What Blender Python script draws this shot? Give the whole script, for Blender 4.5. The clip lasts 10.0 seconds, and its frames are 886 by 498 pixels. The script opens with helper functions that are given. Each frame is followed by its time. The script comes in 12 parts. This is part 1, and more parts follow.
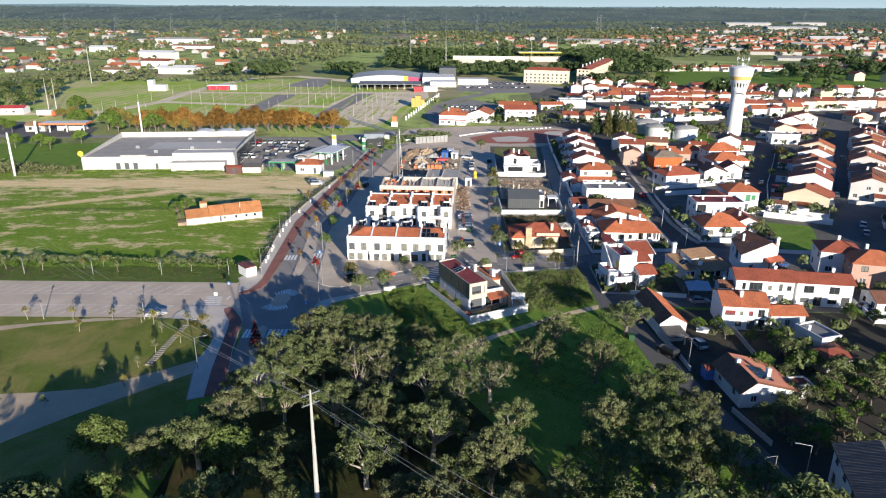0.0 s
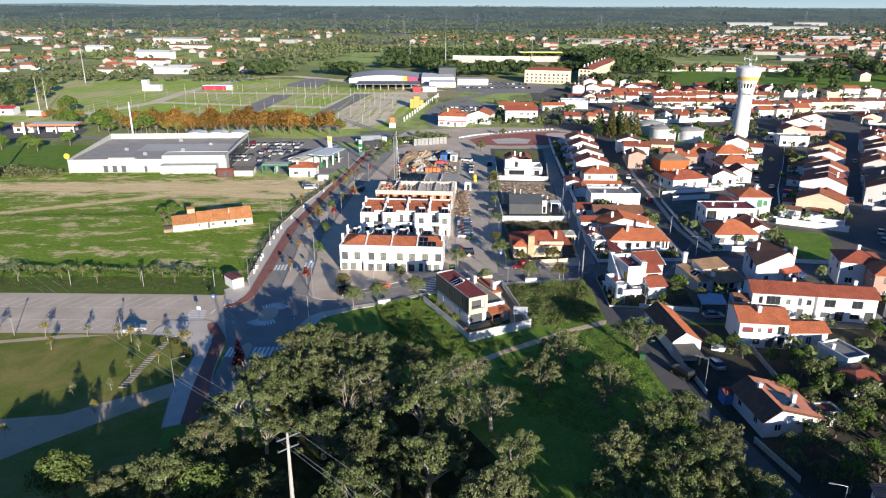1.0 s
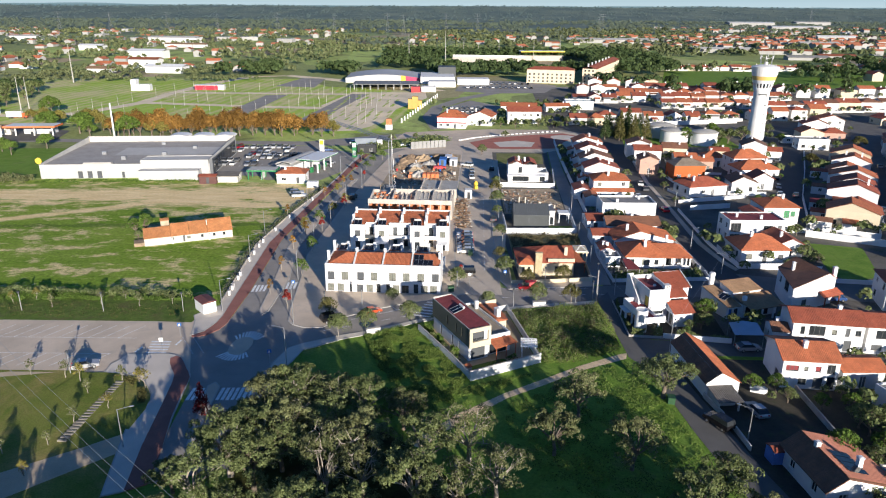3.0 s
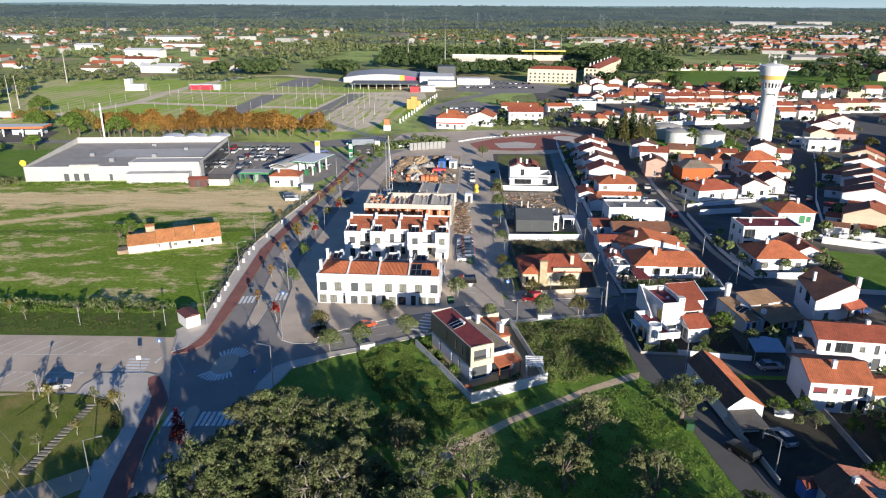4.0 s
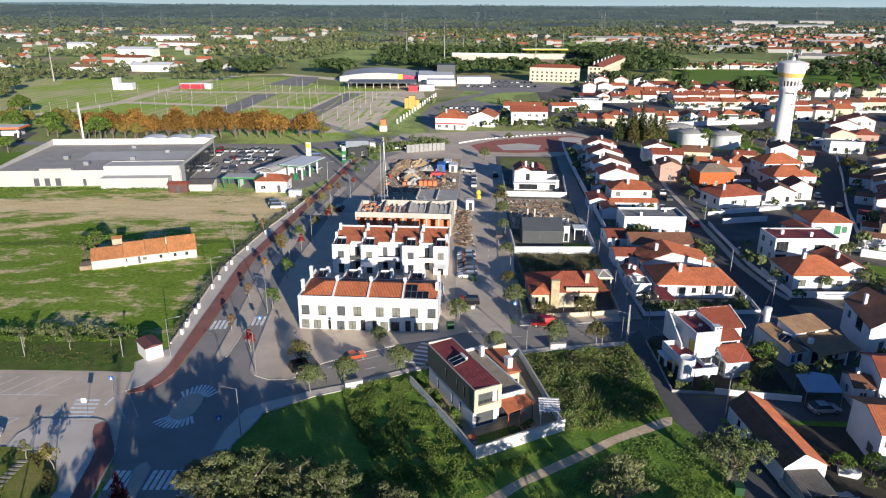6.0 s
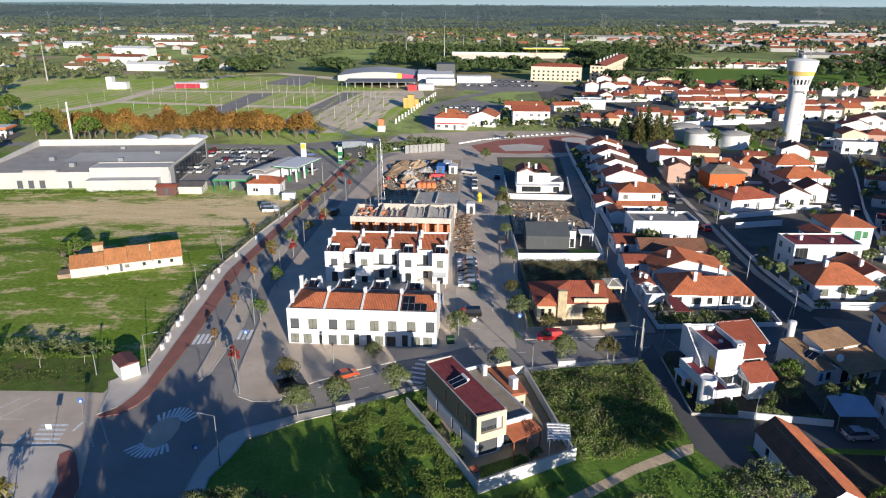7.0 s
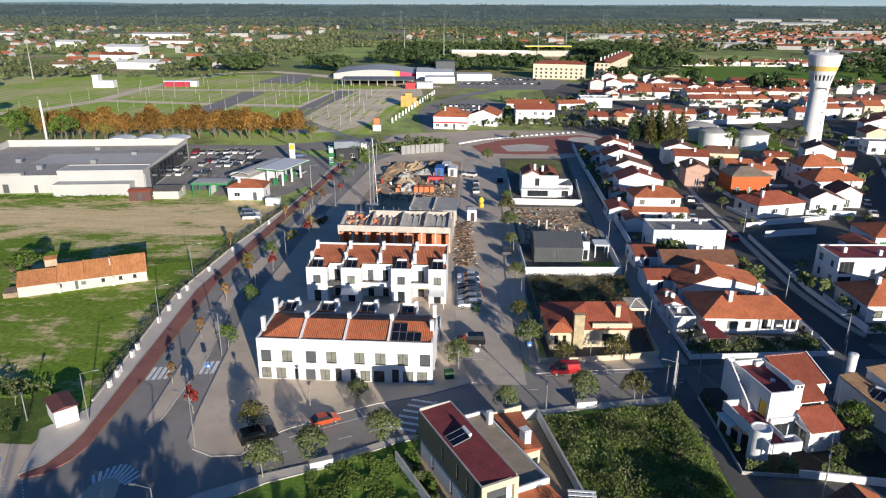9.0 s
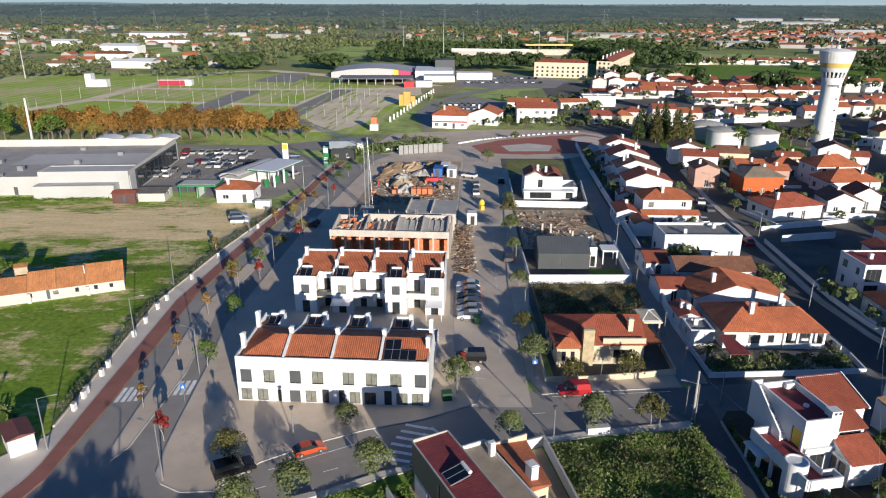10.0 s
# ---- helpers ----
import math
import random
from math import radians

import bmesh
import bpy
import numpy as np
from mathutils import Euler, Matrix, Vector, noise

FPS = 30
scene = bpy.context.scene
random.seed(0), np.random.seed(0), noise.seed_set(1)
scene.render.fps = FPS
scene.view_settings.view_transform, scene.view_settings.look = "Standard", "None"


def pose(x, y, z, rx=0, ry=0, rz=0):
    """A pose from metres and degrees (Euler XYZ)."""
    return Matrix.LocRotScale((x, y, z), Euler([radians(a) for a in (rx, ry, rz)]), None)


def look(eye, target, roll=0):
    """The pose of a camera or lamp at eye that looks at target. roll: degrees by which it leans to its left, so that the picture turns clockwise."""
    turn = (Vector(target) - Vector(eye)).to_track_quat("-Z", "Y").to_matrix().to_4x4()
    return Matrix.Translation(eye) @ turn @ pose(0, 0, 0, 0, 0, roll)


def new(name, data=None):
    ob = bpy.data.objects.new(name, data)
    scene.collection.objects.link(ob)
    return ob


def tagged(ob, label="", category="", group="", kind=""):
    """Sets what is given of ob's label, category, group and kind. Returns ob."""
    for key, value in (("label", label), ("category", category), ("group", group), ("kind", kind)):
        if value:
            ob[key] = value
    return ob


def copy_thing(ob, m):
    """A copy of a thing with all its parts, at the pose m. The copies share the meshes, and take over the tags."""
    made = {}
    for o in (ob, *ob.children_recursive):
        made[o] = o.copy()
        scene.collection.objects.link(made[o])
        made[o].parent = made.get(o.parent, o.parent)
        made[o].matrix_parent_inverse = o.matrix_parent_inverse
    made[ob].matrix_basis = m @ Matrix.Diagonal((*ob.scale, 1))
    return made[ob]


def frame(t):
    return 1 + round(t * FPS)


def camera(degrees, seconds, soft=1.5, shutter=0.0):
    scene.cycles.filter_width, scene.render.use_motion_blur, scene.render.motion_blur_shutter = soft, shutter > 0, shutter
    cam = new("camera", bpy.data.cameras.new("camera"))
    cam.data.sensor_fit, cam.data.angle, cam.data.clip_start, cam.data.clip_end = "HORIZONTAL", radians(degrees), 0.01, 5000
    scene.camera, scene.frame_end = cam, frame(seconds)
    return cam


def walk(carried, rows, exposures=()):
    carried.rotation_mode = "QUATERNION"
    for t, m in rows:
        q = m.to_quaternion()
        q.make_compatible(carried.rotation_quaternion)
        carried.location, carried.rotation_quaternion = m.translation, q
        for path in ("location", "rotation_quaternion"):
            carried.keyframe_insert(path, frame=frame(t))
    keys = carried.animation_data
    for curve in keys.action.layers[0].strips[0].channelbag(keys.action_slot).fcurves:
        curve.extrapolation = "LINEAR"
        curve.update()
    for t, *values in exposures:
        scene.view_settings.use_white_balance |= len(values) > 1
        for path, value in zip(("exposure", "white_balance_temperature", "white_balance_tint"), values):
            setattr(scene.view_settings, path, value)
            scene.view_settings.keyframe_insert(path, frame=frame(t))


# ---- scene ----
EXPOSURE = 0.8
cam = camera(65.3, 10.0, soft=1.12)
# seconds, eye x, y, z, yaw, pitch, roll
PATH = [
    (0.0, 0.521, -0.261, 59.032, 0.619, -19.361, -0.2),
    (0.5, 0.718, 4.24, 58.658, 0.621, -19.364, -0.218),
    (1.0, 0.875, 8.683, 58.26, 0.625, -19.366, -0.233),
    (1.5, 0.997, 13.073, 57.838, 0.629, -19.369, -0.246),
    (2.0, 1.088, 17.414, 57.391, 0.633, -19.371, -0.257),
    (2.5, 1.152, 21.71, 56.92, 0.639, -19.373, -0.265),
    (3.0, 1.194, 25.965, 56.425, 0.646, -19.375, -0.271),
    (3.5, 1.217, 30.184, 55.905, 0.635, -19.376, -0.275),
    (4.0, 1.227, 34.371, 55.361, 0.624, -19.378, -0.277),
    (4.5, 1.226, 38.53, 54.792, 0.615, -19.379, -0.277),
    (5.0, 1.22, 42.666, 54.198, 0.606, -19.379, -0.274),
    (5.5, 1.213, 46.783, 53.58, 0.598, -19.38, -0.27),
    (6.0, 1.209, 50.884, 52.936, 0.591, -19.381, -0.263),
    (6.5, 1.211, 54.976, 52.268, 0.585, -19.381, -0.253),
    (7.0, 1.225, 59.061, 51.574, 0.58, -19.381, -0.242),
    (7.5, 1.254, 63.143, 50.856, 0.575, -19.38, -0.228),
    (8.0, 1.303, 67.229, 50.112, 0.571, -19.38, -0.213),
    (8.5, 1.376, 71.32, 49.343, 0.568, -19.379, -0.195),
    (9.0, 1.477, 75.423, 48.549, 0.566, -19.378, -0.174),
    (9.5, 1.611, 79.54, 47.729, 0.565, -19.377, -0.152),
    (10.0, 1.781, 83.678, 46.883, 0.564, -19.376, -0.127),
]
walk(cam, [(t, pose(x, y, z, 90 + pitch, roll, yaw)) for t, x, y, z, yaw, pitch, roll in PATH], exposures=[(0.0, EXPOSURE + 0.22), (4.5, EXPOSURE + 0.11), (7.5, EXPOSURE - 0.02), (10.0, EXPOSURE - 0.11)])

# ---- light: a low sun behind and to the right of the camera, clear sky ----
SUN_ELEVATION = radians(12.0)
SUN_FROM = Vector((0.40, -0.917, 0.0)).normalized()      # horizontal direction towards the sun
world = bpy.data.worlds.new("sky")
scene.world = world
world.use_nodes = True
wn, wl = world.node_tree.nodes, world.node_tree.links
sky = wn.new("ShaderNodeTexSky")
sky.sky_type, sky.sun_disc = "NISHITA", False
sky.sun_elevation = SUN_ELEVATION
sky.sun_rotation = math.atan2(SUN_FROM.x, SUN_FROM.y)
sky.air_density, sky.dust_density, sky.ozone_density = 1.0, 0.4, 6.0
tint = wn.new("ShaderNodeMix")
tint.data_type, tint.blend_type = "RGBA", "MULTIPLY"
tint.inputs[0].default_value = 1.0
wl.new(sky.outputs[0], tint.inputs[6])
tint.inputs[7].default_value = (0.87, 1.01, 1.17, 1)
wl.new(tint.outputs[2], wn["Background"].inputs[0])
wn["Background"].inputs[1].default_value = 0.060
sun_data = bpy.data.lights.new("sun", "SUN")
sun_data.energy, sun_data.angle, sun_data.color = 4.3, radians(0.55), (0.99, 0.90, 0.78)
sun = new("sun", sun_data)
sun_dir = Vector((SUN_FROM.x * math.cos(SUN_ELEVATION), SUN_FROM.y * math.cos(SUN_ELEVATION), math.sin(SUN_ELEVATION)))
sun.matrix_world = look(sun_dir * 300, (0, 0, 0))

# ---- mesh tools ----
class MB:
    """Collects vertices, faces and face uvs of one mesh."""

    def __init__(self):
        self.v, self.f, self.uv = [], [], {}

    def face(self, pts, uv=None):
        n = len(self.v)
        self.v += [tuple(p) for p in pts]
        if uv:
            self.uv[len(self.f)] = uv
        self.f.append(tuple(range(n, n + len(pts))))
        return self

    def box(self, x0, y0, z0, x1, y1, z1, bottom=True):
        n = len(self.v)
        self.v += [(x0, y0, z0), (x1, y0, z0), (x1, y1, z0), (x0, y1, z0), (x0, y0, z1), (x1, y0, z1), (x1, y1, z1), (x0, y1, z1)]
        fs = [(4, 5, 6, 7), (0, 1, 5, 4), (1, 2, 6, 5), (2, 3, 7, 6), (3, 0, 4, 7)]
        if bottom:
            fs.append((3, 2, 1, 0))
        self.f += [tuple(n + i for i in q) for q in fs]
        return self

    def prism(self, poly, z0, z1, top=True, bottom=False):
        """poly counter-clockwise seen from above."""
        n, k = len(self.v), len(poly)
        self.v += [(p[0], p[1], z0) for p in poly] + [(p[0], p[1], z1) for p in poly]
        if top:
            self.f.append(tuple(n + k + i for i in range(k)))
        if bottom:
            self.f.append(tuple(n + k - 1 - i for i in range(k)))
        if z1 > z0:
            for i in range(k):
                j = (i + 1) % k
                self.f.append((n + i, n + j, n + k + j, n + k + i))
        return self

    def rod(self, p, q, r0, r1=None, n=6, caps=True):
        p, q = Vector(p), Vector(q)
        r1 = r0 if r1 is None else r1
        d = (q - p).normalized()
        a = d.orthogonal().normalized()
        b = d.cross(a)
        m = len(self.v)
        for c, r in ((p, r0), (q, r1)):
            for i in range(n):
                t = 2 * math.pi * i / n
                self.v.append(tuple(c + a * math.cos(t) * r + b * math.sin(t) * r))
        for i in range(n):
            j = (i + 1) % n
            self.f.append((m + i, m + j, m + n + j, m + n + i))
        if caps:
            self.f.append(tuple(m + n + i for i in range(n)))
            self.f.append(tuple(m + n - 1 - i for i in range(n)))
        return self

    def rings(self, rows, n=24, cx=0.0, cy=0.0, cap=True):
        """A turned shape: rows of (radius, z)."""
        m = len(self.v)
        for r, z in rows:
            for i in range(n):
                t = 2 * math.pi * i / n
                self.v.append((cx + r * math.cos(t), cy + r * math.sin(t), z))
        for k in range(len(rows) - 1):
            for i in range(n):
                j = (i + 1) % n
                self.f.append((m + k * n + i, m + k * n + j, m + (k + 1) * n + j, m + (k + 1) * n + i))
        if cap:
            self.f.append(tuple(m + (len(rows) - 1) * n + i for i in range(n)))
        return self

    def tiles(self, a, b, c, d, rib=0.26, amp=0.022, under=0.12):
        """A tiled slope: eave from a to b, ridge from d to c (trapezoid or triangle), with rounded ribs running up the slope.
        rib 0 gives a plain slope. Uvs are in metres, u along the eave and v up the slope."""
        a, b, c, d = Vector(a), Vector(b), Vector(c), Vector(d)
        e = (b - a)
        length = e.length
        e.normalize()
        n = e.cross(d - a if (d - a).length > (c - a).length * 0.0 + 1e-6 else c - a).normalized()
        s = n.cross(e).normalized()
        ud, uc, top = (d - a).dot(e), (c - a).dot(e), (d - a).dot(s)

        def vt(u):
            if u < ud and ud > 1e-4:
                return top * max(u, 0) / ud
            if u > uc and length - uc > 1e-4:
                return top * max(length - u, 0) / (length - uc)
            return top

        if not rib:
            self.face([a, b, c, d] if (c - d).length > 1e-3 else [a, b, c],
                      [(0, 0), (length, 0), (uc, top), (ud, top)] if (c - d).length > 1e-3 else [(0, 0), (length, 0), (uc, top)])
        else:
            cuts = sorted({0.0, length, min(max(ud, 0), length), min(max(uc, 0), length)} | {i * rib / 2 for i in range(1, int(length / rib * 2))})
            for k in range(len(cuts) - 1):
                u0, u1 = cuts[k], cuts[k + 1]
                if u1 - u0 < 1e-4:
                    continue
                h0 = amp if round(u0 / rib * 2) % 2 else -amp
                h1 = amp if round(u1 / rib * 2) % 2 else -amp
                q = [(u0, 0, h0), (u1, 0, h1), (u1, vt(u1), h1), (u0, vt(u0), h0)]
                if q[2][1] < 1e-3:
                    q = [q[0], q[1], q[3]]
                elif q[3][1] < 1e-3:
                    q = q[:3]
                self.face([a + e * u + s * v + n * h for u, v, h in q], [(u, v) for u, v, h in q])
        if under:
            w = Vector((0, 0, under))
            self.face([a - w, b - w, b, a])
        return self

    def wall(self, p, q, z0, z1, holes=(), depth=0.16):
        """A wall face from p to q (seen from outside, left to right) with rectangular openings (u0, z0, u1, z1) and their reveals."""
        p, q = Vector((p[0], p[1], 0)), Vector((q[0], q[1], 0))
        e = (q - p)
        length = e.length
        e.normalize()
        inn = Vector((-e.y, e.x, 0)) * depth
        us = sorted({0.0, length} | {h[0] for h in holes} | {h[2] for h in holes})
        zs = sorted({z0, z1} | {h[1] for h in holes} | {h[3] for h in holes})

        def at(u, z, back=False):
            r = p + e * u + (inn if back else Vector())
            return (r.x, r.y, z)

        for i in range(len(us) - 1):
            for j in range(len(zs) - 1):
                mu, mz = (us[i] + us[i + 1]) / 2, (zs[j] + zs[j + 1]) / 2
                if any(h[0] < mu < h[2] and h[1] < mz < h[3] for h in holes):
                    continue
                self.face([at(us[i], zs[j]), at(us[i + 1], zs[j]), at(us[i + 1], zs[j + 1]), at(us[i], zs[j + 1])])
        for u0, a, u1, b in holes:
            self.face([at(u0, a), at(u0, a, 1), at(u0, b, 1), at(u0, b)])
            self.face([at(u1, a, 1), at(u1, a), at(u1, b), at(u1, b, 1)])
            self.face([at(u0, a), at(u1, a), at(u1, a, 1), at(u0, a, 1)])
            self.face([at(u0, b, 1), at(u1, b, 1), at(u1, b), at(u0, b)])
        return self

    def mesh(self, name, material, smooth=False):
        me = bpy.data.meshes.new(name)
        seen, index, verts = {}, [], []
        for p in self.v:
            q = (round(p[0], 4), round(p[1], 4), round(p[2], 4))
            if q not in seen:
                seen[q] = len(verts)
                verts.append(q)
            index.append(seen[q])
        faces = [tuple(index[i] for i in f) for f in self.f]
        keep = [i for i, f in enumerate(faces) if len(set(f)) == len(f)]
        if len(keep) < len(faces):
            self.uv = {n: self.uv[i] for n, i in enumerate(keep) if i in self.uv}
            self.f = [self.f[i] for i in keep]
            faces = [faces[i] for i in keep]
        me.from_pydata(verts, [], faces)
        if self.uv:
            layer = me.uv_layers.new(name="uv")
            flat = np.zeros(len(me.loops) * 2, np.float32)
            k = 0
            for i, f in enumerate(self.f):
                if i in self.uv:
                    for j, (u, v) in enumerate(self.uv[i]):
                        flat[2 * (k + j)], flat[2 * (k + j) + 1] = u, v
                k += len(f)
            layer.data.foreach_set("uv", flat)
        if smooth:
            me.polygons.foreach_set("use_smooth", [True] * len(me.polygons))
        me.materials.append(material)
        me.update()
        return me


def part(name, mb, material, parent=None, label="", smooth=False, m=None):
    """Links a mesh builder (or a ready mesh) as one mesh object under a thing or a part."""
    me = mb.mesh(name, material, smooth) if isinstance(mb, MB) else mb
    ob = new(name, me)
    ob.parent = parent
    if m is not None:
        ob.matrix_basis = m
    if label:
        tagged(ob, label)
    return ob


def thing(name, x, y, rot=0.0, label="", category="", group="", kind="", z=0.0):
    ob = new(name)
    ob.empty_display_size = 0.5
    ob.matrix_basis = pose(x, y, z, 0, 0, rot)
    return tagged(ob, label, category, group, kind)


def plain(name, mb, material, label="", category="", group="", kind="", smooth=False, x=0, y=0, z=0, rot=0):
    ob = new(name, mb.mesh(name, material, smooth))
    ob.matrix_basis = pose(x, y, z, 0, 0, rot)
    return tagged(ob, label, category, group, kind)


rng = random.Random(7)

# ---- materials ----
class NT:
    def __init__(self, name):
        self.m = bpy.data.materials.new(name)
        self.m.use_nodes = True
        self.n, self.l = self.m.node_tree.nodes, self.m.node_tree.links
        self.b = self.n["Principled BSDF"]

    def put(self, socket, value):
        if isinstance(value, bpy.types.NodeSocket):
            self.l.new(value, socket)
        else:
            socket.default_value = value

    def pos(self):
        return self.n.new("ShaderNodeNewGeometry").outputs["Position"]

    def mapped(self, vec, scale, rot=(0, 0, 0)):
        k = self.n.new("ShaderNodeMapping")
        k.inputs["Scale"].default_value = scale
        k.inputs["Rotation"].default_value = rot
        self.l.new(vec, k.inputs[0])
        return k.outputs[0]

    def noise(self, vec, scale, detail=4.0, rough=0.6, distort=0.0):
        k = self.n.new("ShaderNodeTexNoise")
        self.l.new(vec, k.inputs["Vector"])
        k.inputs["Scale"].default_value, k.inputs["Detail"].default_value = scale, detail
        k.inputs["Roughness"].default_value, k.inputs["Distortion"].default_value = rough, distort
        return k.outputs[0]

    def voronoi(self, vec, scale, out="Color"):
        k = self.n.new("ShaderNodeTexVoronoi")
        self.l.new(vec, k.inputs["Vector"])
        k.inputs["Scale"].default_value = scale
        return k.outputs[out]

    def math(self, op, a, b=0.0, clamp=False):
        k = self.n.new("ShaderNodeMath")
        k.operation, k.use_clamp = op, clamp
        self.put(k.inputs[0], a)
        self.put(k.inputs[1], b)
        return k.outputs[0]

    def ramp(self, fac, lo, hi, a=0.0, b=1.0):
        k = self.n.new("ShaderNodeMapRange")
        self.put(k.inputs[0], fac)
        for i, value in enumerate((lo, hi, a, b)):
            k.inputs[i + 1].default_value = value
        return k.outputs[0]

    def mix(self, fac, a, b):
        k = self.n.new("ShaderNodeMix")
        k.data_type = "RGBA"
        self.put(k.inputs[0], fac)
        self.put(k.inputs[6], a if isinstance(a, bpy.types.NodeSocket) else (*a, 1))
        self.put(k.inputs[7], b if isinstance(b, bpy.types.NodeSocket) else (*b, 1))
        return k.outputs[2]

    def gain(self, col, value):
        k = self.n.new("ShaderNodeMix")
        k.data_type, k.blend_type = "RGBA", "MULTIPLY"
        k.inputs[0].default_value = 1.0
        self.put(k.inputs[6], col if isinstance(col, bpy.types.NodeSocket) else (*col, 1))
        c = self.n.new("ShaderNodeCombineColor")
        for i in range(3):
            self.put(c.inputs[i], value)
        self.l.new(c.outputs[0], k.inputs[7])
        return k.outputs[2]

    def bump(self, height, distance, strength=0.6):
        k = self.n.new("ShaderNodeBump")
        k.inputs["Strength"].default_value, k.inputs["Distance"].default_value = strength, distance
        self.l.new(height, k.inputs["Height"])
        self.l.new(k.outputs[0], self.b.inputs["Normal"])

    def done(self, col, rough=0.8, metal=0.0, spec=None):
        self.put(self.b.inputs["Base Color"], col if isinstance(col, bpy.types.NodeSocket) else (*col, 1))
        self.put(self.b.inputs["Roughness"], rough)
        self.b.inputs["Metallic"].default_value = metal
        if spec is not None:
            self.b.inputs["Specular IOR Level"].default_value = spec
        return self.m

    def random(self):
        return self.n.new("ShaderNodeObjectInfo").outputs["Random"]


def mat(name, col, rough=0.8, var=0.18, s1=0.35, s2=4.0, bump=0.01, metal=0.0, each=0.0, spec=None, stain=None):
    """A surface with broad and fine variation in metres; each: brightness spread from object to object; stain: a second colour in patches."""
    k = NT(name)
    p = k.pos()
    big, fine = k.noise(p, s1, 3), k.noise(p, s2, 5)
    f = k.math("ADD", k.ramp(big, 0.3, 0.7, -var, var), k.ramp(fine, 0.3, 0.7, -var * 0.6, var * 0.6))
    f = k.math("ADD", f, 1.0)
    if each:
        f = k.math("MULTIPLY", f, k.ramp(k.random(), 0, 1, 1 - each, 1 + each))
    c = k.gain(col, f)
    if stain:
        c = k.mix(k.ramp(k.noise(p, s1 * 2.3, 6, 0.7), 0.55, 0.72, 0, 0.75), c, stain)
    if bump:
        k.bump(fine, bump)
    return k.done(c, rough, metal, spec)


def tile_mat(name, col, dark, each=0.12):
    """Clay roof tiles: ribs and courses in relief, tile to tile colour, lichen."""
    k = NT(name)
    uv = k.n.new("ShaderNodeUVMap").outputs[0]
    p = k.pos()
    brick = k.n.new("ShaderNodeTexBrick")
    k.l.new(uv, brick.inputs["Vector"])
    brick.offset = 0.0
    brick.inputs["Color1"].default_value, brick.inputs["Color2"].default_value = (*col, 1), (*[a * 0.80 for a in col], 1)
    brick.inputs["Mortar"].default_value = (*[a * 0.55 for a in col], 1)
    for nm, value in (("Scale", 1.0), ("Mortar Size", 0.012), ("Mortar Smooth", 0.4), ("Brick Width", 0.26), ("Row Height", 0.38)):
        brick.inputs[nm].default_value = value
    c = k.gain(brick.outputs[0], k.ramp(k.noise(p, 0.5, 4), 0.3, 0.7, 0.8, 1.18))
    c = k.mix(k.ramp(k.noise(p, 1.3, 6, 0.7), 0.52, 0.75, 0, 0.7), c, dark)
    c = k.gain(c, k.ramp(k.random(), 0, 1, 1 - each, 1 + each))
    sx = k.n.new("ShaderNodeSeparateXYZ")
    k.l.new(uv, sx.inputs[0])
    rib = k.math("ABSOLUTE", k.math("SINE", k.math("MULTIPLY", sx.outputs[0], math.pi / 0.26)))
    row = k.math("FRACT", k.math("MULTIPLY", sx.outputs[1], 1 / 0.38))
    k.bump(k.math("ADD", rib, k.math("MULTIPLY", row, -0.5)), 0.02, 0.5)
    return k.done(c, 0.82)


def leaf_mat(name, dark, light, each=0.15, glow=0.25):
    k = NT(name)
    isl = k.n.new("ShaderNodeNewGeometry").outputs["Random Per Island"]
    p = k.pos()
    c = k.mix(isl, dark, light)
    c = k.gain(c, k.ramp(k.noise(p, 0.35, 2), 0.3, 0.7, 0.75, 1.25))
    c = k.gain(c, k.ramp(k.random(), 0, 1, 1 - each, 1 + each))
    m = k.done(c, 0.75, spec=0.12)
    tr = k.n.new("ShaderNodeBsdfTranslucent")
    k.l.new(c, tr.inputs[0])
    mx = k.n.new("ShaderNodeMixShader")
    mx.inputs[0].default_value = glow
    k.l.new(k.b.outputs[0], mx.inputs[1])
    k.l.new(tr.outputs[0], mx.inputs[2])
    k.l.new(mx.outputs[0], k.n["Material Output"].inputs[0])
    return m


def grass_mat(name, a, b, dry, amount=0.35, s=0.05, fine=3.0):
    k = NT(name)
    p = k.pos()
    c = k.mix(k.ramp(k.noise(p, s * 3, 5, 0.65), 0.35, 0.65), a, b)
    c = k.mix(k.ramp(k.noise(p, s * 1.4, 6, 0.7, 0.6), 0.62 - amount * 0.4, 0.78 - amount * 0.3, 0, 0.85), c, dry)
    f = k.noise(p, fine, 6, 0.75)
    c = k.gain(c, k.ramp(f, 0.25, 0.75, 0.6, 1.4))
    k.bump(f, 0.12, 0.9)
    return k.done(c, 0.9, spec=0.1)


WHITE = mat("white_render", (0.69, 0.688, 0.685), 0.85, 0.05, 0.25, 3, 0.004, each=0.04)
WHITE_OLD = mat("old_limewash", (0.50, 0.485, 0.455), 0.9, 0.10, 0.5, 3, 0.01, stain=(0.42, 0.39, 0.33))
CREAM = mat("cream_render", (0.58, 0.50, 0.365), 0.85, 0.06, 0.3, 3, 0.004, each=0.05)
ORANGE_WALL = mat("orange_render", (0.48, 0.115, 0.03), 0.85, 0.06, 0.3, 3, 0.004)
PINK = mat("pink_render", (0.46, 0.29, 0.23), 0.85, 0.08, 0.3, 3, 0.004)
GREY_WALL = mat("grey_render", (0.060, 0.068, 0.072), 0.6, 0.06, 0.3, 3, 0.004)
OLIVE_WALL = mat("olive_cladding", (0.115, 0.115, 0.085), 0.7, 0.06, 0.3, 3, 0.004)
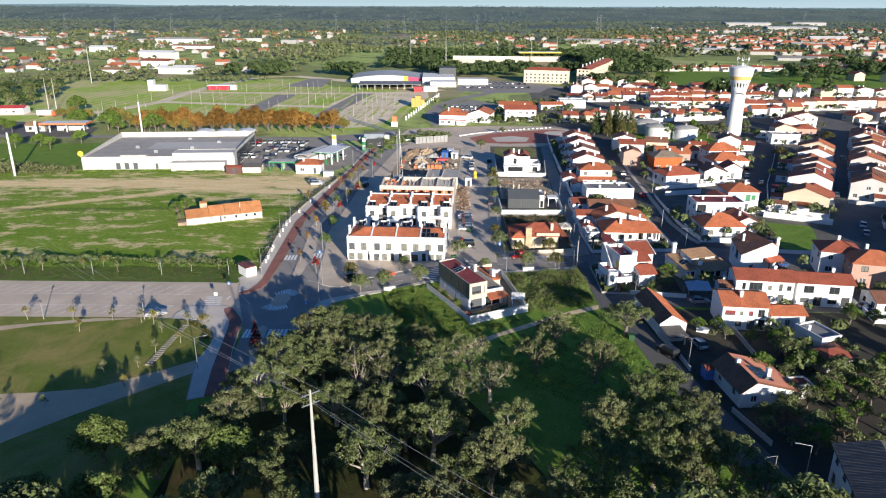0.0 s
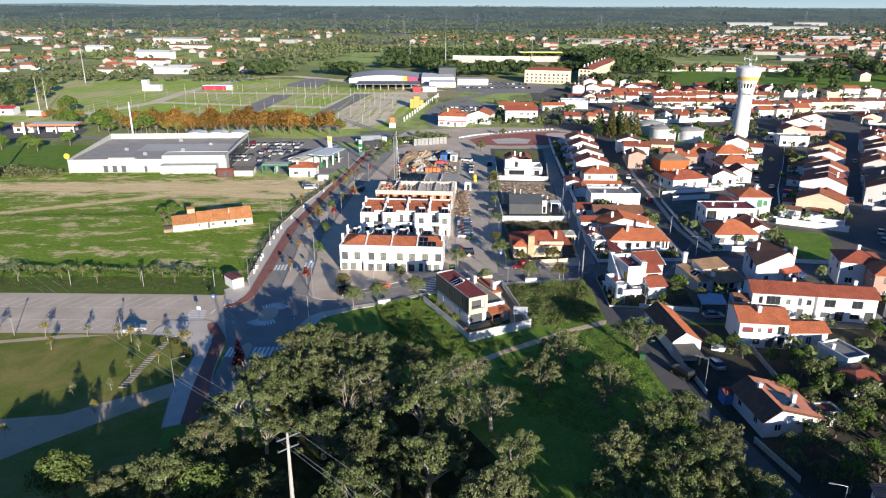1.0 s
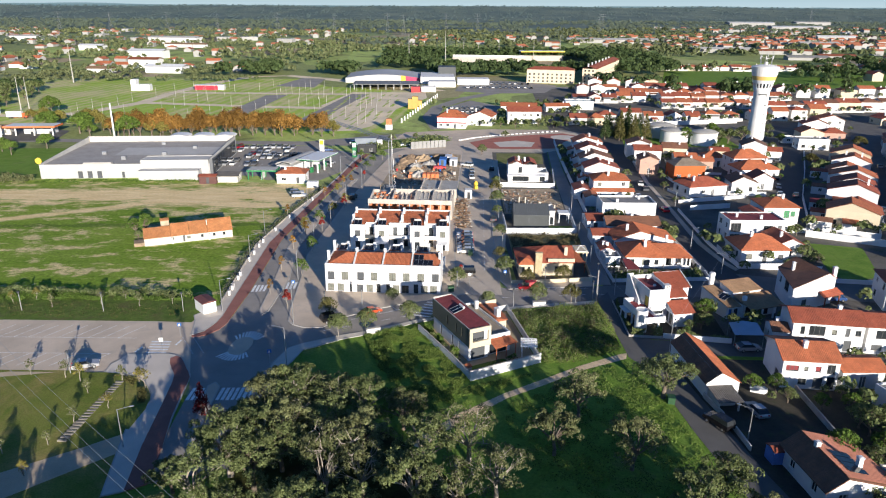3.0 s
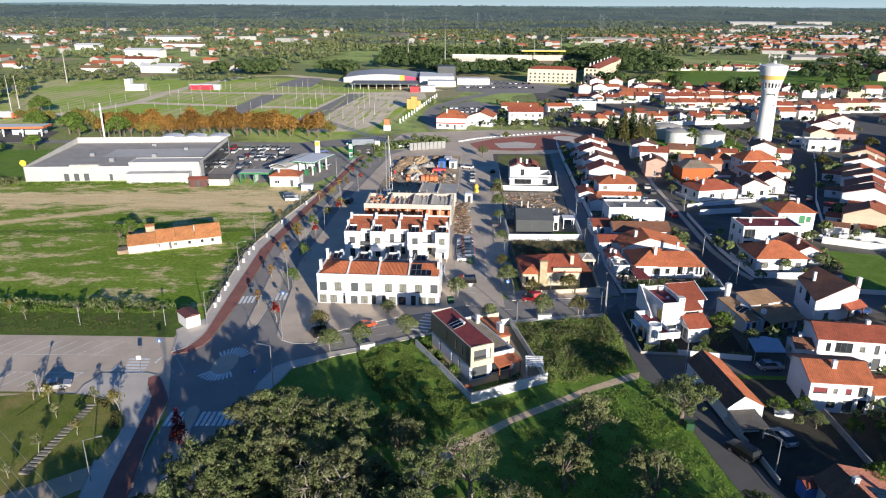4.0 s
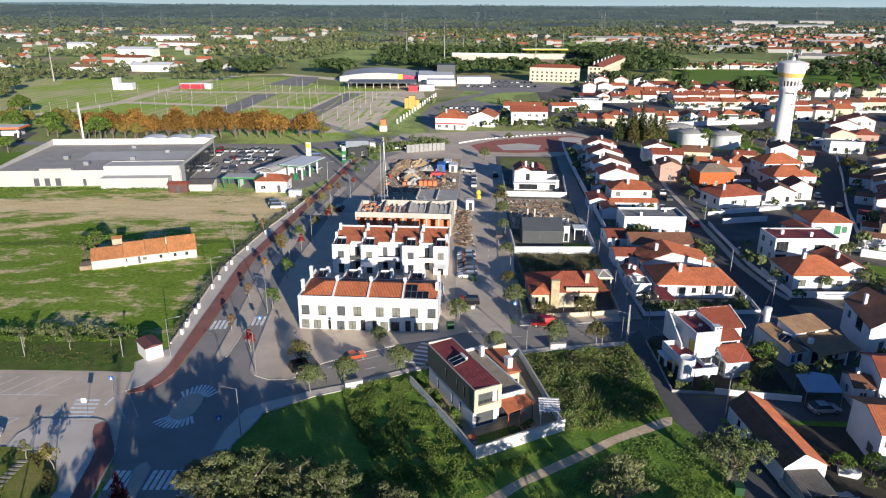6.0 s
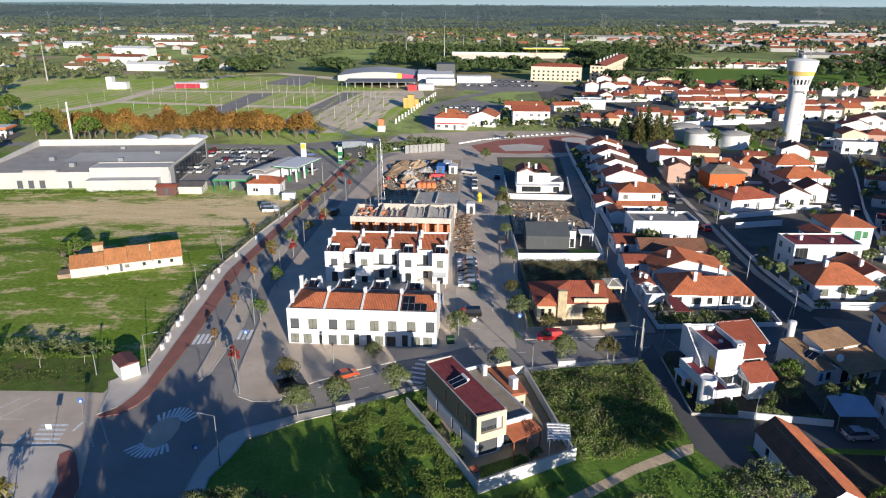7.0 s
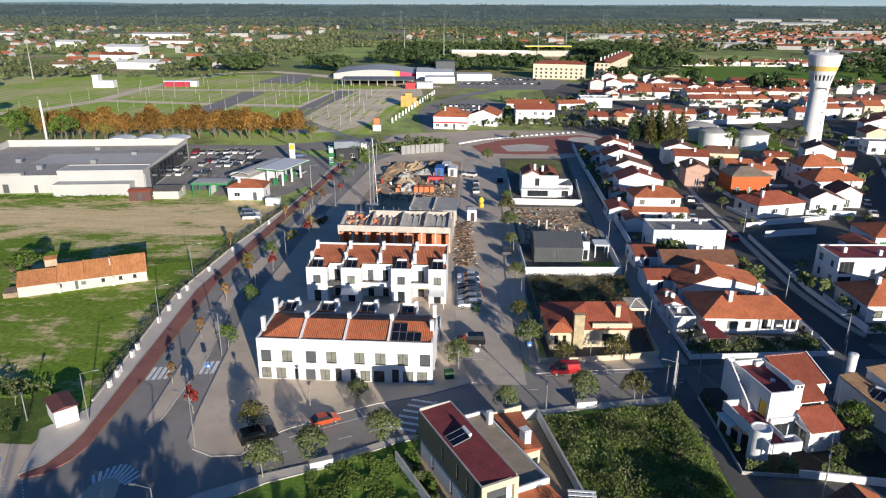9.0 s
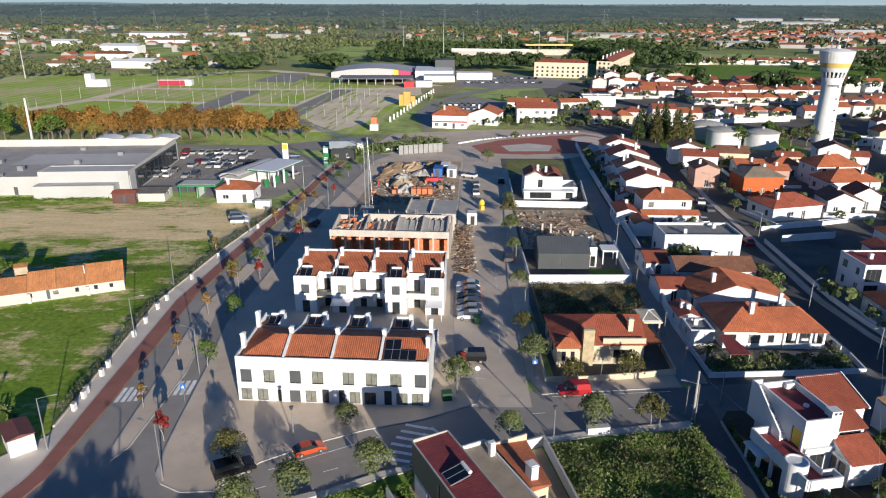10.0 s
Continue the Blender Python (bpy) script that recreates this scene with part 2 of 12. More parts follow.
BLUE_WALL = mat("blue_render", (0.10, 0.20, 0.50), 0.8, 0.08, 0.3, 3, 0.004)
TILE = tile_mat("clay_tiles", (0.51, 0.155, 0.066), (0.34, 0.118, 0.06))
TILE_RED = tile_mat("red_clay_tiles", (0.37, 0.095, 0.050), (0.23, 0.078, 0.050))
TILE_BROWN = tile_mat("brown_weathered_tiles", (0.24, 0.108, 0.062), (0.11, 0.068, 0.048))
TILE_OLD = tile_mat("old_mossy_tiles", (0.58, 0.25, 0.10), (0.38, 0.22, 0.075))
TILE_TAN = tile_mat("tan_tiles", (0.43, 0.26, 0.14), (0.25, 0.165, 0.105))
TILE_GREY = tile_mat("grey_fibre_sheets", (0.13, 0.12, 0.11), (0.08, 0.075, 0.07))
TILE_MAROON = tile_mat("maroon_tiles", (0.24, 0.045, 0.048), (0.18, 0.045, 0.045))
MAROON = mat("maroon_terrace", (0.22, 0.035, 0.04), 0.8, 0.12)
ROOF_GREY = mat("grey_flat_roofing", (0.24, 0.235, 0.225), 0.85, 0.15, 0.4, 3, 0.006)
METAL_ROOF = mat("sheet_metal_roof", (0.50, 0.485, 0.455), 0.8, 0.10, 0.08, 1, 0.004, spec=0.2, stain=(0.42, 0.405, 0.38))
METAL = mat("galvanised_steel", (0.42, 0.43, 0.44), 0.45, 0.10, 1.0, 8, 0.001, metal=0.7)
DARK_METAL = mat("dark_painted_metal", (0.035, 0.037, 0.04), 0.5, 0.1, 1.0, 8, 0.001)
CONCRETE = mat("concrete", (0.40, 0.385, 0.355), 0.9, 0.14, 0.5, 5, 0.008, stain=(0.25, 0.24, 0.22))
RAW = mat("raw_concrete", (0.50, 0.45, 0.39), 0.9, 0.14, 0.5, 5, 0.01)
BRICK = mat("hollow_clay_brick", (0.52, 0.19, 0.09), 0.9, 0.2, 1.0, 6, 0.01)
ASPHALT = mat("asphalt", (0.285, 0.262, 0.235), 0.9, 0.14, 0.12, 9, 0.006, stain=(0.34, 0.31, 0.275))
ASPHALT_DARK = mat("new_asphalt", (0.066, 0.066, 0.068), 0.88, 0.14, 0.12, 9, 0.006)
PAVE = mat("paving_setts", (0.585, 0.480, 0.370), 0.9, 0.13, 0.15, 7, 0.008, stain=(0.43, 0.375, 0.315))
PAVE_PALE = mat("pale_paving", (0.60, 0.54, 0.465), 0.9, 0.1, 0.2, 7, 0.006)
BIKE = mat("red_cycle_surface", (0.28, 0.115, 0.09), 0.9, 0.16, 0.3, 6, 0.005)
KERB = mat("kerb_stone", (0.42, 0.40, 0.37), 0.9, 0.1, 0.6, 5, 0.005)
PAINT = mat("road_paint", (0.80, 0.80, 0.78), 0.8, 0.16, 1.5, 8, 0.002, stain=(0.40, 0.40, 0.39))
SAND = mat("bare_sandy_soil", (0.40, 0.29, 0.18), 0.95, 0.16, 0.08, 3, 0.05)
TRACK = mat("compacted_path", (0.52, 0.41, 0.28), 0.95, 0.12, 0.2, 4, 0.02)
SOIL = mat("dug_earth", (0.22, 0.155, 0.10), 0.95, 0.22, 0.3, 2, 0.08)
GLASS = mat("window_glass", (0.03, 0.035, 0.04), 0.08, 0.2, 0.5, 2, 0)
CURTAIN = mat("curtained_glass", (0.19, 0.195, 0.165), 0.25, 0.25, 1.5, 5, 0)
SHUTTER = mat("grey_roller_shutter", (0.075, 0.082, 0.09), 0.55, 0.08, 0.5, 4, 0.003)
FRAME = mat("grey_window_frame", (0.06, 0.063, 0.066), 0.5, 0.05, 1, 5, 0)
FRAME_WHITE = mat("white_window_frame", (0.75, 0.75, 0.74), 0.5, 0.04, 1, 5, 0)
GREEN_PAINT = mat("green_paint", (0.03, 0.20, 0.075), 0.5, 0.08, 1, 5, 0.001)
YELLOW_PAINT = mat("yellow_paint", (0.75, 0.50, 0.05), 0.6, 0.06, 1, 5, 0.001)
BLUE_PAINT = mat("blue_paint", (0.04, 0.14, 0.42), 0.5, 0.08, 1, 5, 0.001)
RED_PAINT = mat("red_paint", (0.50, 0.025, 0.03), 0.45, 0.08, 1, 5, 0.001)
WOOD = mat("rough_timber", (0.27, 0.17, 0.10), 0.85, 0.2, 0.8, 6, 0.01, each=0.3)
BARK = mat("cork_oak_bark", (0.17, 0.135, 0.105), 0.95, 0.3, 1.5, 9, 0.04)
BARK_PALE = mat("pale_bark", (0.33, 0.29, 0.24), 0.95, 0.2, 1.5, 9, 0.02)
PANEL = mat("solar_cells", (0.008, 0.010, 0.016), 0.15, 0.2, 3, 9, 0)
LAWN = grass_mat("mown_lawn", (0.140, 0.185, 0.032), (0.215, 0.232, 0.056), (0.33, 0.26, 0.10), 0.40, 0.06, 4)
GRASS = grass_mat("lush_grass", (0.125, 0.225, 0.034), (0.185, 0.285, 0.052), (0.26, 0.25, 0.10), 0.14, 0.09, 2.2)
# dark verge planting; the yard lawn's wall shade is also put in this green
DARK_LAWN = grass_mat("dark_lawn_with_shade", (0.085, 0.14, 0.026), (0.14, 0.20, 0.045), (0.14, 0.12, 0.06), 0.3, 0.2, 3.0)
SCRUB = grass_mat("rough_grass", (0.13, 0.16, 0.045), (0.20, 0.21, 0.075), (0.36, 0.29, 0.17), 0.5, 0.03, 1.2)
OAK_LEAF = leaf_mat("oak_leaves", (0.070, 0.096, 0.034), (0.215, 0.250, 0.104))
DRY_LEAF = leaf_mat("grey_green_leaves", (0.10, 0.118, 0.048), (0.225, 0.235, 0.112))
FRESH_LEAF = leaf_mat("bright_leaves", (0.065, 0.115, 0.020), (0.13, 0.20, 0.042))
PINE_LEAF = leaf_mat("pine_needles", (0.036, 0.062, 0.024), (0.088, 0.122, 0.046))
AUTUMN_LEAF = leaf_mat("autumn_leaves", (0.17, 0.095, 0.028), (0.34, 0.19, 0.05), each=0.3)
YELLOW_LEAF = leaf_mat("yellowing_leaves", (0.15, 0.135, 0.035), (0.27, 0.235, 0.065), each=0.2)
RED_LEAF = leaf_mat("red_leaves", (0.16, 0.02, 0.02), (0.34, 0.05, 0.04), each=0.2)
# distance haze is tinted into these leaves: bluish and low in contrast
HAZE_FOREST = leaf_mat("haze_forest_leaves", (0.056, 0.082, 0.082), (0.070, 0.100, 0.096), glow=0.0)
WOODS = leaf_mat("far_woods", (0.066, 0.085, 0.038), (0.175, 0.195, 0.092), glow=0.0)
# paler and bluer than PINE_LEAF, with distance haze put into the colour
HAZE_PINE = leaf_mat("haze_pine_leaves", (0.064, 0.088, 0.066), (0.118, 0.145, 0.098), glow=0.0)
WEED_LEAF = leaf_mat("weed_leaves", (0.070, 0.118, 0.024), (0.175, 0.238, 0.056))
UMBRELLA_LEAF = leaf_mat("umbrella_pine_needles", (0.070, 0.120, 0.024), (0.165, 0.245, 0.050))
OLIVE_LEAF = leaf_mat("olive_brown_leaves", (0.070, 0.072, 0.024), (0.175, 0.160, 0.058), each=0.2)
def fair_material():
    """Grass worn into lanes between the rows of stands, with dusty patches."""
    k = NT("fairground_grass")
    p = k.pos()
    sx = k.n.new("ShaderNodeSeparateXYZ")
    k.l.new(p, sx.inputs[0])
    c = k.mix(k.ramp(k.noise(p, 0.06, 5, 0.65), 0.35, 0.65), (0.32, 0.48, 0.06), (0.44, 0.55, 0.11))
    u = k.math("ADD", sx.outputs[0], k.math("MULTIPLY", sx.outputs[1], -0.09))
    lane = k.math("ABSOLUTE", k.math("SINE", k.math("MULTIPLY", u, math.pi / 7.0)))
    patch = k.noise(k.mapped(p, (1, 0.6, 1)), 0.022, 6, 0.72)
    worn = k.math("ADD", k.math("ADD", k.math("MULTIPLY", lane, -0.13), k.ramp(k.noise(p, 0.35, 4), 0.3, 0.7, -0.05, 0.05)), patch)
    c = k.mix(k.ramp(worn, 0.36, 0.52, 0, 0.8), c, (0.68, 0.57, 0.33))
    f = k.noise(p, 1.2, 6, 0.75)
    c = k.gain(c, k.ramp(f, 0.25, 0.75, 0.7, 1.3))
    k.bump(f, 0.1, 0.8)
    return k.done(c, 0.92, spec=0.08)


FAIR_LAWN = fair_material()
WING_GRAVEL = mat("brown_gravel_roofing", (0.33, 0.275, 0.205), 0.9, 0.16, 0.6, 6, 0.01)
LANE = mat("worn_lane_asphalt", (0.112, 0.108, 0.102), 0.9, 0.14, 0.2, 8, 0.006, stain=(0.085, 0.082, 0.078))
TARP = mat("pale_blue_tarpaulin", (0.34, 0.42, 0.52), 0.7, 0.08, 0.5, 3, 0.01)
ROW_WHITE = mat("aged_limewash", (0.56, 0.55, 0.53), 0.9, 0.12, 0.02, 0.3, 0)
FAR_WHITE = mat("far_limewash", (0.34, 0.335, 0.325), 0.9, 0.12, 0.02, 0.3, 0)
SCRUB_LEAF = leaf_mat("dry_bramble", (0.050, 0.046, 0.024), (0.125, 0.105, 0.058))
CLADDING = mat("pale_metal_cladding", (0.44, 0.44, 0.43), 0.7, 0.06, 0.1, 2, 0.003)
BRICK_OLD = mat("dusty_brick", (0.34, 0.17, 0.11), 0.95, 0.25, 1.0, 6, 0.01)
SITE_SAND = mat("trampled_sand", (0.40, 0.31, 0.205), 0.95, 0.25, 0.3, 2, 0.06, stain=(0.20, 0.15, 0.10))

# ---- ground, roads and pavements ----
def ground_material():
    k = NT("countryside")
    p = k.pos()
    warp = k.n.new("ShaderNodeVectorMath")
    warp.operation = "ADD"
    nz = k.n.new("ShaderNodeTexNoise")
    k.l.new(p, nz.inputs["Vector"])
    nz.inputs["Scale"].default_value = 0.012
    sc = k.n.new("ShaderNodeVectorMath")
    sc.operation = "SCALE"
    k.l.new(nz.outputs["Color"], sc.inputs[0])
    sc.inputs["Scale"].default_value = 60.0
    k.l.new(p, warp.inputs[0])
    k.l.new(sc.outputs[0], warp.inputs[1])
    cell = k.voronoi(k.mapped(warp.outputs[0], (0.011, 0.006, 0.01)), 1.0)
    sp = k.n.new("ShaderNodeSeparateColor")
    k.l.new(cell, sp.inputs[0])
    c = k.mix(k.ramp(sp.outputs[0], 0.3, 0.55), (0.29, 0.33, 0.13), (0.42, 0.51, 0.16))
    c = k.mix(k.ramp(sp.outputs[1], 0.72, 0.78), c, (0.46, 0.37, 0.23))
    c = k.mix(k.ramp(k.noise(p, 0.02, 6, 0.7), 0.5, 0.62, 0, 0.8), c, (0.17, 0.18, 0.085))
    c = k.gain(c, k.ramp(k.noise(p, 0.4, 6, 0.8), 0.25, 0.75, 0.6, 1.4))
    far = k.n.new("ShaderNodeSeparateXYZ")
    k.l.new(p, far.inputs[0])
    # far ground turns blue-green: distance haze mixed into its colour
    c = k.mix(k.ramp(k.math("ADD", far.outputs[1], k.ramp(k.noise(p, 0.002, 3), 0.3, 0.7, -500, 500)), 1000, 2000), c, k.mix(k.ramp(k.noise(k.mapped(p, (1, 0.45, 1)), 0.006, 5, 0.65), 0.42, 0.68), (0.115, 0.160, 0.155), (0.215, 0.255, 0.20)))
    return k.done(c, 0.95, spec=0.05)


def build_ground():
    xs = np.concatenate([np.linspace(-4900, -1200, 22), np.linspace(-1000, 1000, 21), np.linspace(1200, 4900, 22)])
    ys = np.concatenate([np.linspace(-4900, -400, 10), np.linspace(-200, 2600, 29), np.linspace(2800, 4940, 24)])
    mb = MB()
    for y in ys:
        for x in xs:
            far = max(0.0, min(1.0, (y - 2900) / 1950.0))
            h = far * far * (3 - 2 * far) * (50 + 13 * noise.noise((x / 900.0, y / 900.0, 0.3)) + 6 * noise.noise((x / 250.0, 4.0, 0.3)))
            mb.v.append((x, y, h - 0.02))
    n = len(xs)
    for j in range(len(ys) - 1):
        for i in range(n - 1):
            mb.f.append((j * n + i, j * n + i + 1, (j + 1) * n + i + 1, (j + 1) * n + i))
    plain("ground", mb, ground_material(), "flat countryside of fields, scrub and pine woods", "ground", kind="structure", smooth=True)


build_ground()


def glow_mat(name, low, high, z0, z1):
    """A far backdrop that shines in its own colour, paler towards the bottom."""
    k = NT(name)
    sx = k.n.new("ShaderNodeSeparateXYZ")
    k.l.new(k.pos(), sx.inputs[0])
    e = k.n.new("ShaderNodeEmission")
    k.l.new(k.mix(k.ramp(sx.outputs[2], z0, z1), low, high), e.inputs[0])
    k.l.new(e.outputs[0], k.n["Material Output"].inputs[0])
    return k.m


sky_strip, ridge = MB(), MB()
sky_strip.face([(-4800, 4946, 20), (4800, 4946, 20), (4800, 4946, 420), (-4800, 4946, 420)])
plain("backdrop_sky", sky_strip, glow_mat("hazy_sky", (0.27, 0.35, 0.385), (0.17, 0.27, 0.36), 55, 240), "pale hazy sky above the horizon", "sky", kind="structure")
steps = [-4800 + 60 * i for i in range(161)]
crest = [57 + 15 * max(0, noise.noise((x / 700.0, 9.1, 0.4))) + 3 * noise.noise((x / 160.0, 2.0, 0.7)) for x in steps]
for i in range(160):
    ridge.face([(steps[i], 4943, 20), (steps[i + 1], 4943, 20), (steps[i + 1], 4943, crest[i + 1]), (steps[i], 4943, crest[i])])
# the ridge glows: blue haze is put into its emission, paler towards the crest
plain("backdrop_hills", ridge, glow_mat("hazy_hills", (0.085, 0.135, 0.155), (0.15, 0.22, 0.255), 48, 75), "low hills on the horizon with blue haze glowing in their colour", "hills", kind="structure")


def ccw(poly):
    area = sum(a[0] * b[1] - b[0] * a[1] for a, b in zip(poly, poly[1:] + poly[:1]))
    return list(poly) if area > 0 else list(poly)[::-1]


ROADS = []


def sheet(name, poly, z, material, label, category, kind="structure"):
    if name.startswith(("road", "plaza", "car_park")):
        ROADS.append(list(poly))
    mb = MB()
    poly = ccw(list(poly))
    mb.face([(x, y, z) for x, y in poly])
    return plain(name, mb, material, label, category, kind=kind)


def slab(name, poly, z0, z1, material, label, category, kerb=True):
    """A raised pavement with its kerb faces, and a line of kerb stone round the edge."""
    mb = MB()
    poly = ccw(list(poly))
    mb.prism(poly, z0, z1)
    ob = plain(name, mb, material, label, category, kind="structure")
    if kerb:
        kb = MB()
        k = len(poly)
        for i in range(k):
            a, b = Vector((*poly[i], 0)), Vector((*poly[(i + 1) % k], 0))
            e = (b - a)
            if e.length < 0.3:
                continue
            e.normalize()
            w = Vector((-e.y, e.x, 0)) * 0.16
            o = Vector((e.y, -e.x, 0)) * 0.03
            pts = [a + o, b + o, b + w, a + w]
            kb.prism([(q.x, q.y) for q in pts], z0, z1 + 0.012)
        part("kerb", kb, KERB, ob)
    return ob


def band(left, right):
    """A polygon from a left and a right edge, both given from near to far."""
    return list(right) + list(left)[::-1]


def arc(cx, cy, rx, ry, a0, a1, n=14, rot=0.0):
    out = []
    for i in range(n + 1):
        a = radians(a0 + (a1 - a0) * i / n)
        x, y = rx * math.cos(a), ry * math.sin(a)
        c, s = math.cos(radians(rot)), math.sin(radians(rot))
        out.append((cx + x * c - y * s, cy + x * s + y * c))
    return out


def field_material():
    k = NT("rough_field")
    p = k.pos()
    s = k.n.new("ShaderNodeSeparateXYZ")
    k.l.new(p, s.inputs[0])
    x, y = s.outputs[0], s.outputs[1]
    n1, n2 = k.noise(k.mapped(p, (0.5, 1.5, 1)), 0.06, 6, 0.7), k.noise(p, 1.2, 6, 0.75)
    green = k.mix(k.ramp(n1, 0.35, 0.65), (0.155, 0.258, 0.028), (0.255, 0.338, 0.060))
    streak = k.noise(k.mapped(p, (0.7, 1.2, 1), (0, 0, 0.12)), 0.13, 7, 0.72)
    streak = k.math("ADD", streak, k.math("MULTIPLY", k.ramp(x, -88, -52), k.ramp(y, 190, 222, 0.0, 0.07)))
    c = k.mix(k.ramp(streak, 0.515, 0.59, 0, 0.95), green, (0.66, 0.54, 0.28))
    # a bare sandy belt that widens towards the avenue
    mid = k.math("ADD", k.math("MULTIPLY", k.math("ADD", x, 95.0), 0.02), 234.5)
    half = k.math("ADD", k.math("MULTIPLY", k.math("ADD", x, 145.0), 0.095), 7.0)
    d = k.math("DIVIDE", k.math("ABSOLUTE", k.math("SUBTRACT", y, mid)), half)
    d = k.math("ADD", d, k.ramp(k.noise(k.mapped(p, (0.5, 1.4, 1)), 0.09, 6, 0.75), 0.25, 0.75, -1.0, 1.0))
    c = k.gain(c, k.ramp(n2, 0.3, 0.7, 0.66, 1.34))
    island = k.ramp(k.noise(k.mapped(p, (0.5, 1.3, 1)), 0.11, 5, 0.7), 0.56, 0.66, 0.0, 0.6)
    d = k.math("ADD", d, island)
    sandy = k.mix(k.ramp(k.noise(k.mapped(p, (0.35, 1.6, 1)), 0.25, 6, 0.7), 0.35, 0.65), (0.76, 0.56, 0.28), (0.93, 0.73, 0.42))
    c = k.mix(k.ramp(d, 0.62, 1.15, 0.97, 0.0), c, sandy)
    wheel = k.math("ABSOLUTE", k.math("SUBTRACT", y, k.math("ADD", k.math("MULTIPLY", x, 0.535), 273.3)))
    wheel = k.math("ADD", wheel, k.ramp(k.noise(p, 0.12, 5), 0.3, 0.7, -1.6, 1.6))
    c = k.mix(k.ramp(wheel, 1.2, 3.2, 0.9, 0.0), c, k.mix(k.ramp(x, -84, -70), sandy, c))
    track = k.math("ABSOLUTE", k.math("SUBTRACT", y, k.math("ADD", k.math("MULTIPLY", x, 0.05), 208.0)))
    track = k.math("ADD", track, k.ramp(k.noise(p, 0.15, 5), 0.3, 0.7, -1.5, 1.5))
    c = k.mix(k.ramp(track, 0.6, 1.8, 0.5, 0.0), c, (0.08, 0.115, 0.035))
    c = k.gain(c, k.ramp(n2, 0.3, 0.7, 0.85, 1.15))
    k.bump(n2, 0.06, 0.6)
    return k.done(c, 0.95, spec=0.05)


FIELD = field_material()
sheet("field", [(-400, 147.5), (-49, 147.5), (-44.5, 152), (-47, 188), (-44.0, 215), (-40.5, 245), (-44, 249), (-82, 256), (-139, 255), (-400, 262)], 0.004, FIELD,
      "rough green field with worn sandy patches", "field")
sheet("meadow", [(-62, -300), (80, -300), (70, 20), (70, 165), (31, 156), (10, 151), (-5, 146), (-26, 134), (-30, 118), (-60, 118)], 0.006, GRASS,
      "lush green grass on the open plots", "grass")
# dark litter and thin grass, with the canopy's deep shade put into the colour
LITTER = grass_mat("shade_toned_litter", (0.030, 0.032, 0.012), (0.060, 0.070, 0.018), (0.075, 0.055, 0.030), 0.3, 0.12, 2.0)
sheet("grove_floor", [(-37, 52), (-33, 46.5), (-26, 48.5), (-19, 44), (-11, 46.2), (-3, 43.4), (5, 46), (11, 44.6), (15, 50), (17.5, 60), (15, 74), (10, 84), (4, 95), (-3, 105), (-12, 112), (-24, 113), (-26.5, 104), (-26.0, 92), (-37, 90)], 0.0095, LITTER, "leaf litter and thin grass under the oaks, canopy shade darkened in", "ground")
sheet("park_lawn", [(-230, -300), (-46, -300), (-42, 20), (-40, 100), (-52, 126), (-230, 126)], 0.012, LAWN, "mown park lawn in long tree shadows", "lawn")
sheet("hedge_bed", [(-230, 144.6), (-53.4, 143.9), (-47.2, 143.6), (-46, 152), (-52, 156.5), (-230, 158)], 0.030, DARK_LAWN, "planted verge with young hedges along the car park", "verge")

TOWN = mat("town_yards", (0.118, 0.108, 0.092), 0.95, 0.35, 0.10, 2, 0.03, stain=(0.050, 0.076, 0.022))
# dark soil, its colour deepened further for the shade over these plots
GARDEN = mat("garden_soil_with_shade", (0.050, 0.044, 0.031), 0.95, 0.3, 0.2, 2, 0.05, stain=(0.050, 0.078, 0.020))
sheet("town_ground", [(36, 138.5), (110, 130), (350, 130), (350, 550), (60, 550), (48, 345), (34, 160)], 0.014, TOWN, "paved yards and bare gardens between houses", "ground")
sheet("garden_ground", [(40.5, 20), (58, -300), (190, -300), (150, 20), (110, 128.5), (38.5, 131.5), (39.2, 104)], 0.016, GARDEN, "dark bare garden plots below the lane, shade deepened in the soil", "garden")
sheet("plot_ground", [(16, 163), (34, 166), (37, 262), (42, 320), (17.5, 320), (14, 233)], 0.014, TOWN, "paved yards round the villas", "ground")
# asphalt
AVENUE_L = [(-36.0, 97.1), (-37.2, 97.8), (-38.8, 119), (-41.5, 127), (-45, 137.2), (-42.6, 141.6), (-40.3, 146), (-40.2, 158.5), (-41.4, 192), (-37.5, 231), (-35.0, 258), (-33, 283), (-31, 300)]
AVENUE_R = [(-27.0, 100.4), (-27.2, 101.2), (-28.5, 119), (-28.3, 126), (-27, 131), (-24.7, 135.3), (-26, 145), (-29, 150), (-31.4, 168), (-32.8, 181), (-30.2, 231), (-27, 258), (-24.5, 283), (-22, 300)]
sheet("road_avenue", band(AVENUE_L, AVENUE_R), 0.020, ASPHALT, "grey asphalt avenue with a planted median", "road")
sheet("road_lot", [(-230, 124.8), (-52, 125.2), (-46, 131), (-43.5, 137), (-51, 146), (-230, 147)], 0.016, PAVE, "light paved car park with angled bays", "car park")
sheet("road_cross", [(-28, 126), (-26, 134.3), (-18.5, 138.6), (-13.7, 140.5), (-4.9, 145.4), (10.7, 151.1), (18.1, 152.9), (31, 155.2), (44, 157), (60, 158.5), (80, 157.6), (110, 150), (110, 158),
      (93, 165), (80, 167), (66, 171), (58.5, 168), (45, 164.5), (33, 163.2), (13.8, 161.5), (6, 163), (-8, 154), (-18, 147.8), (-28, 144)], 0.024, ASPHALT, "asphalt street past the row houses", "road")
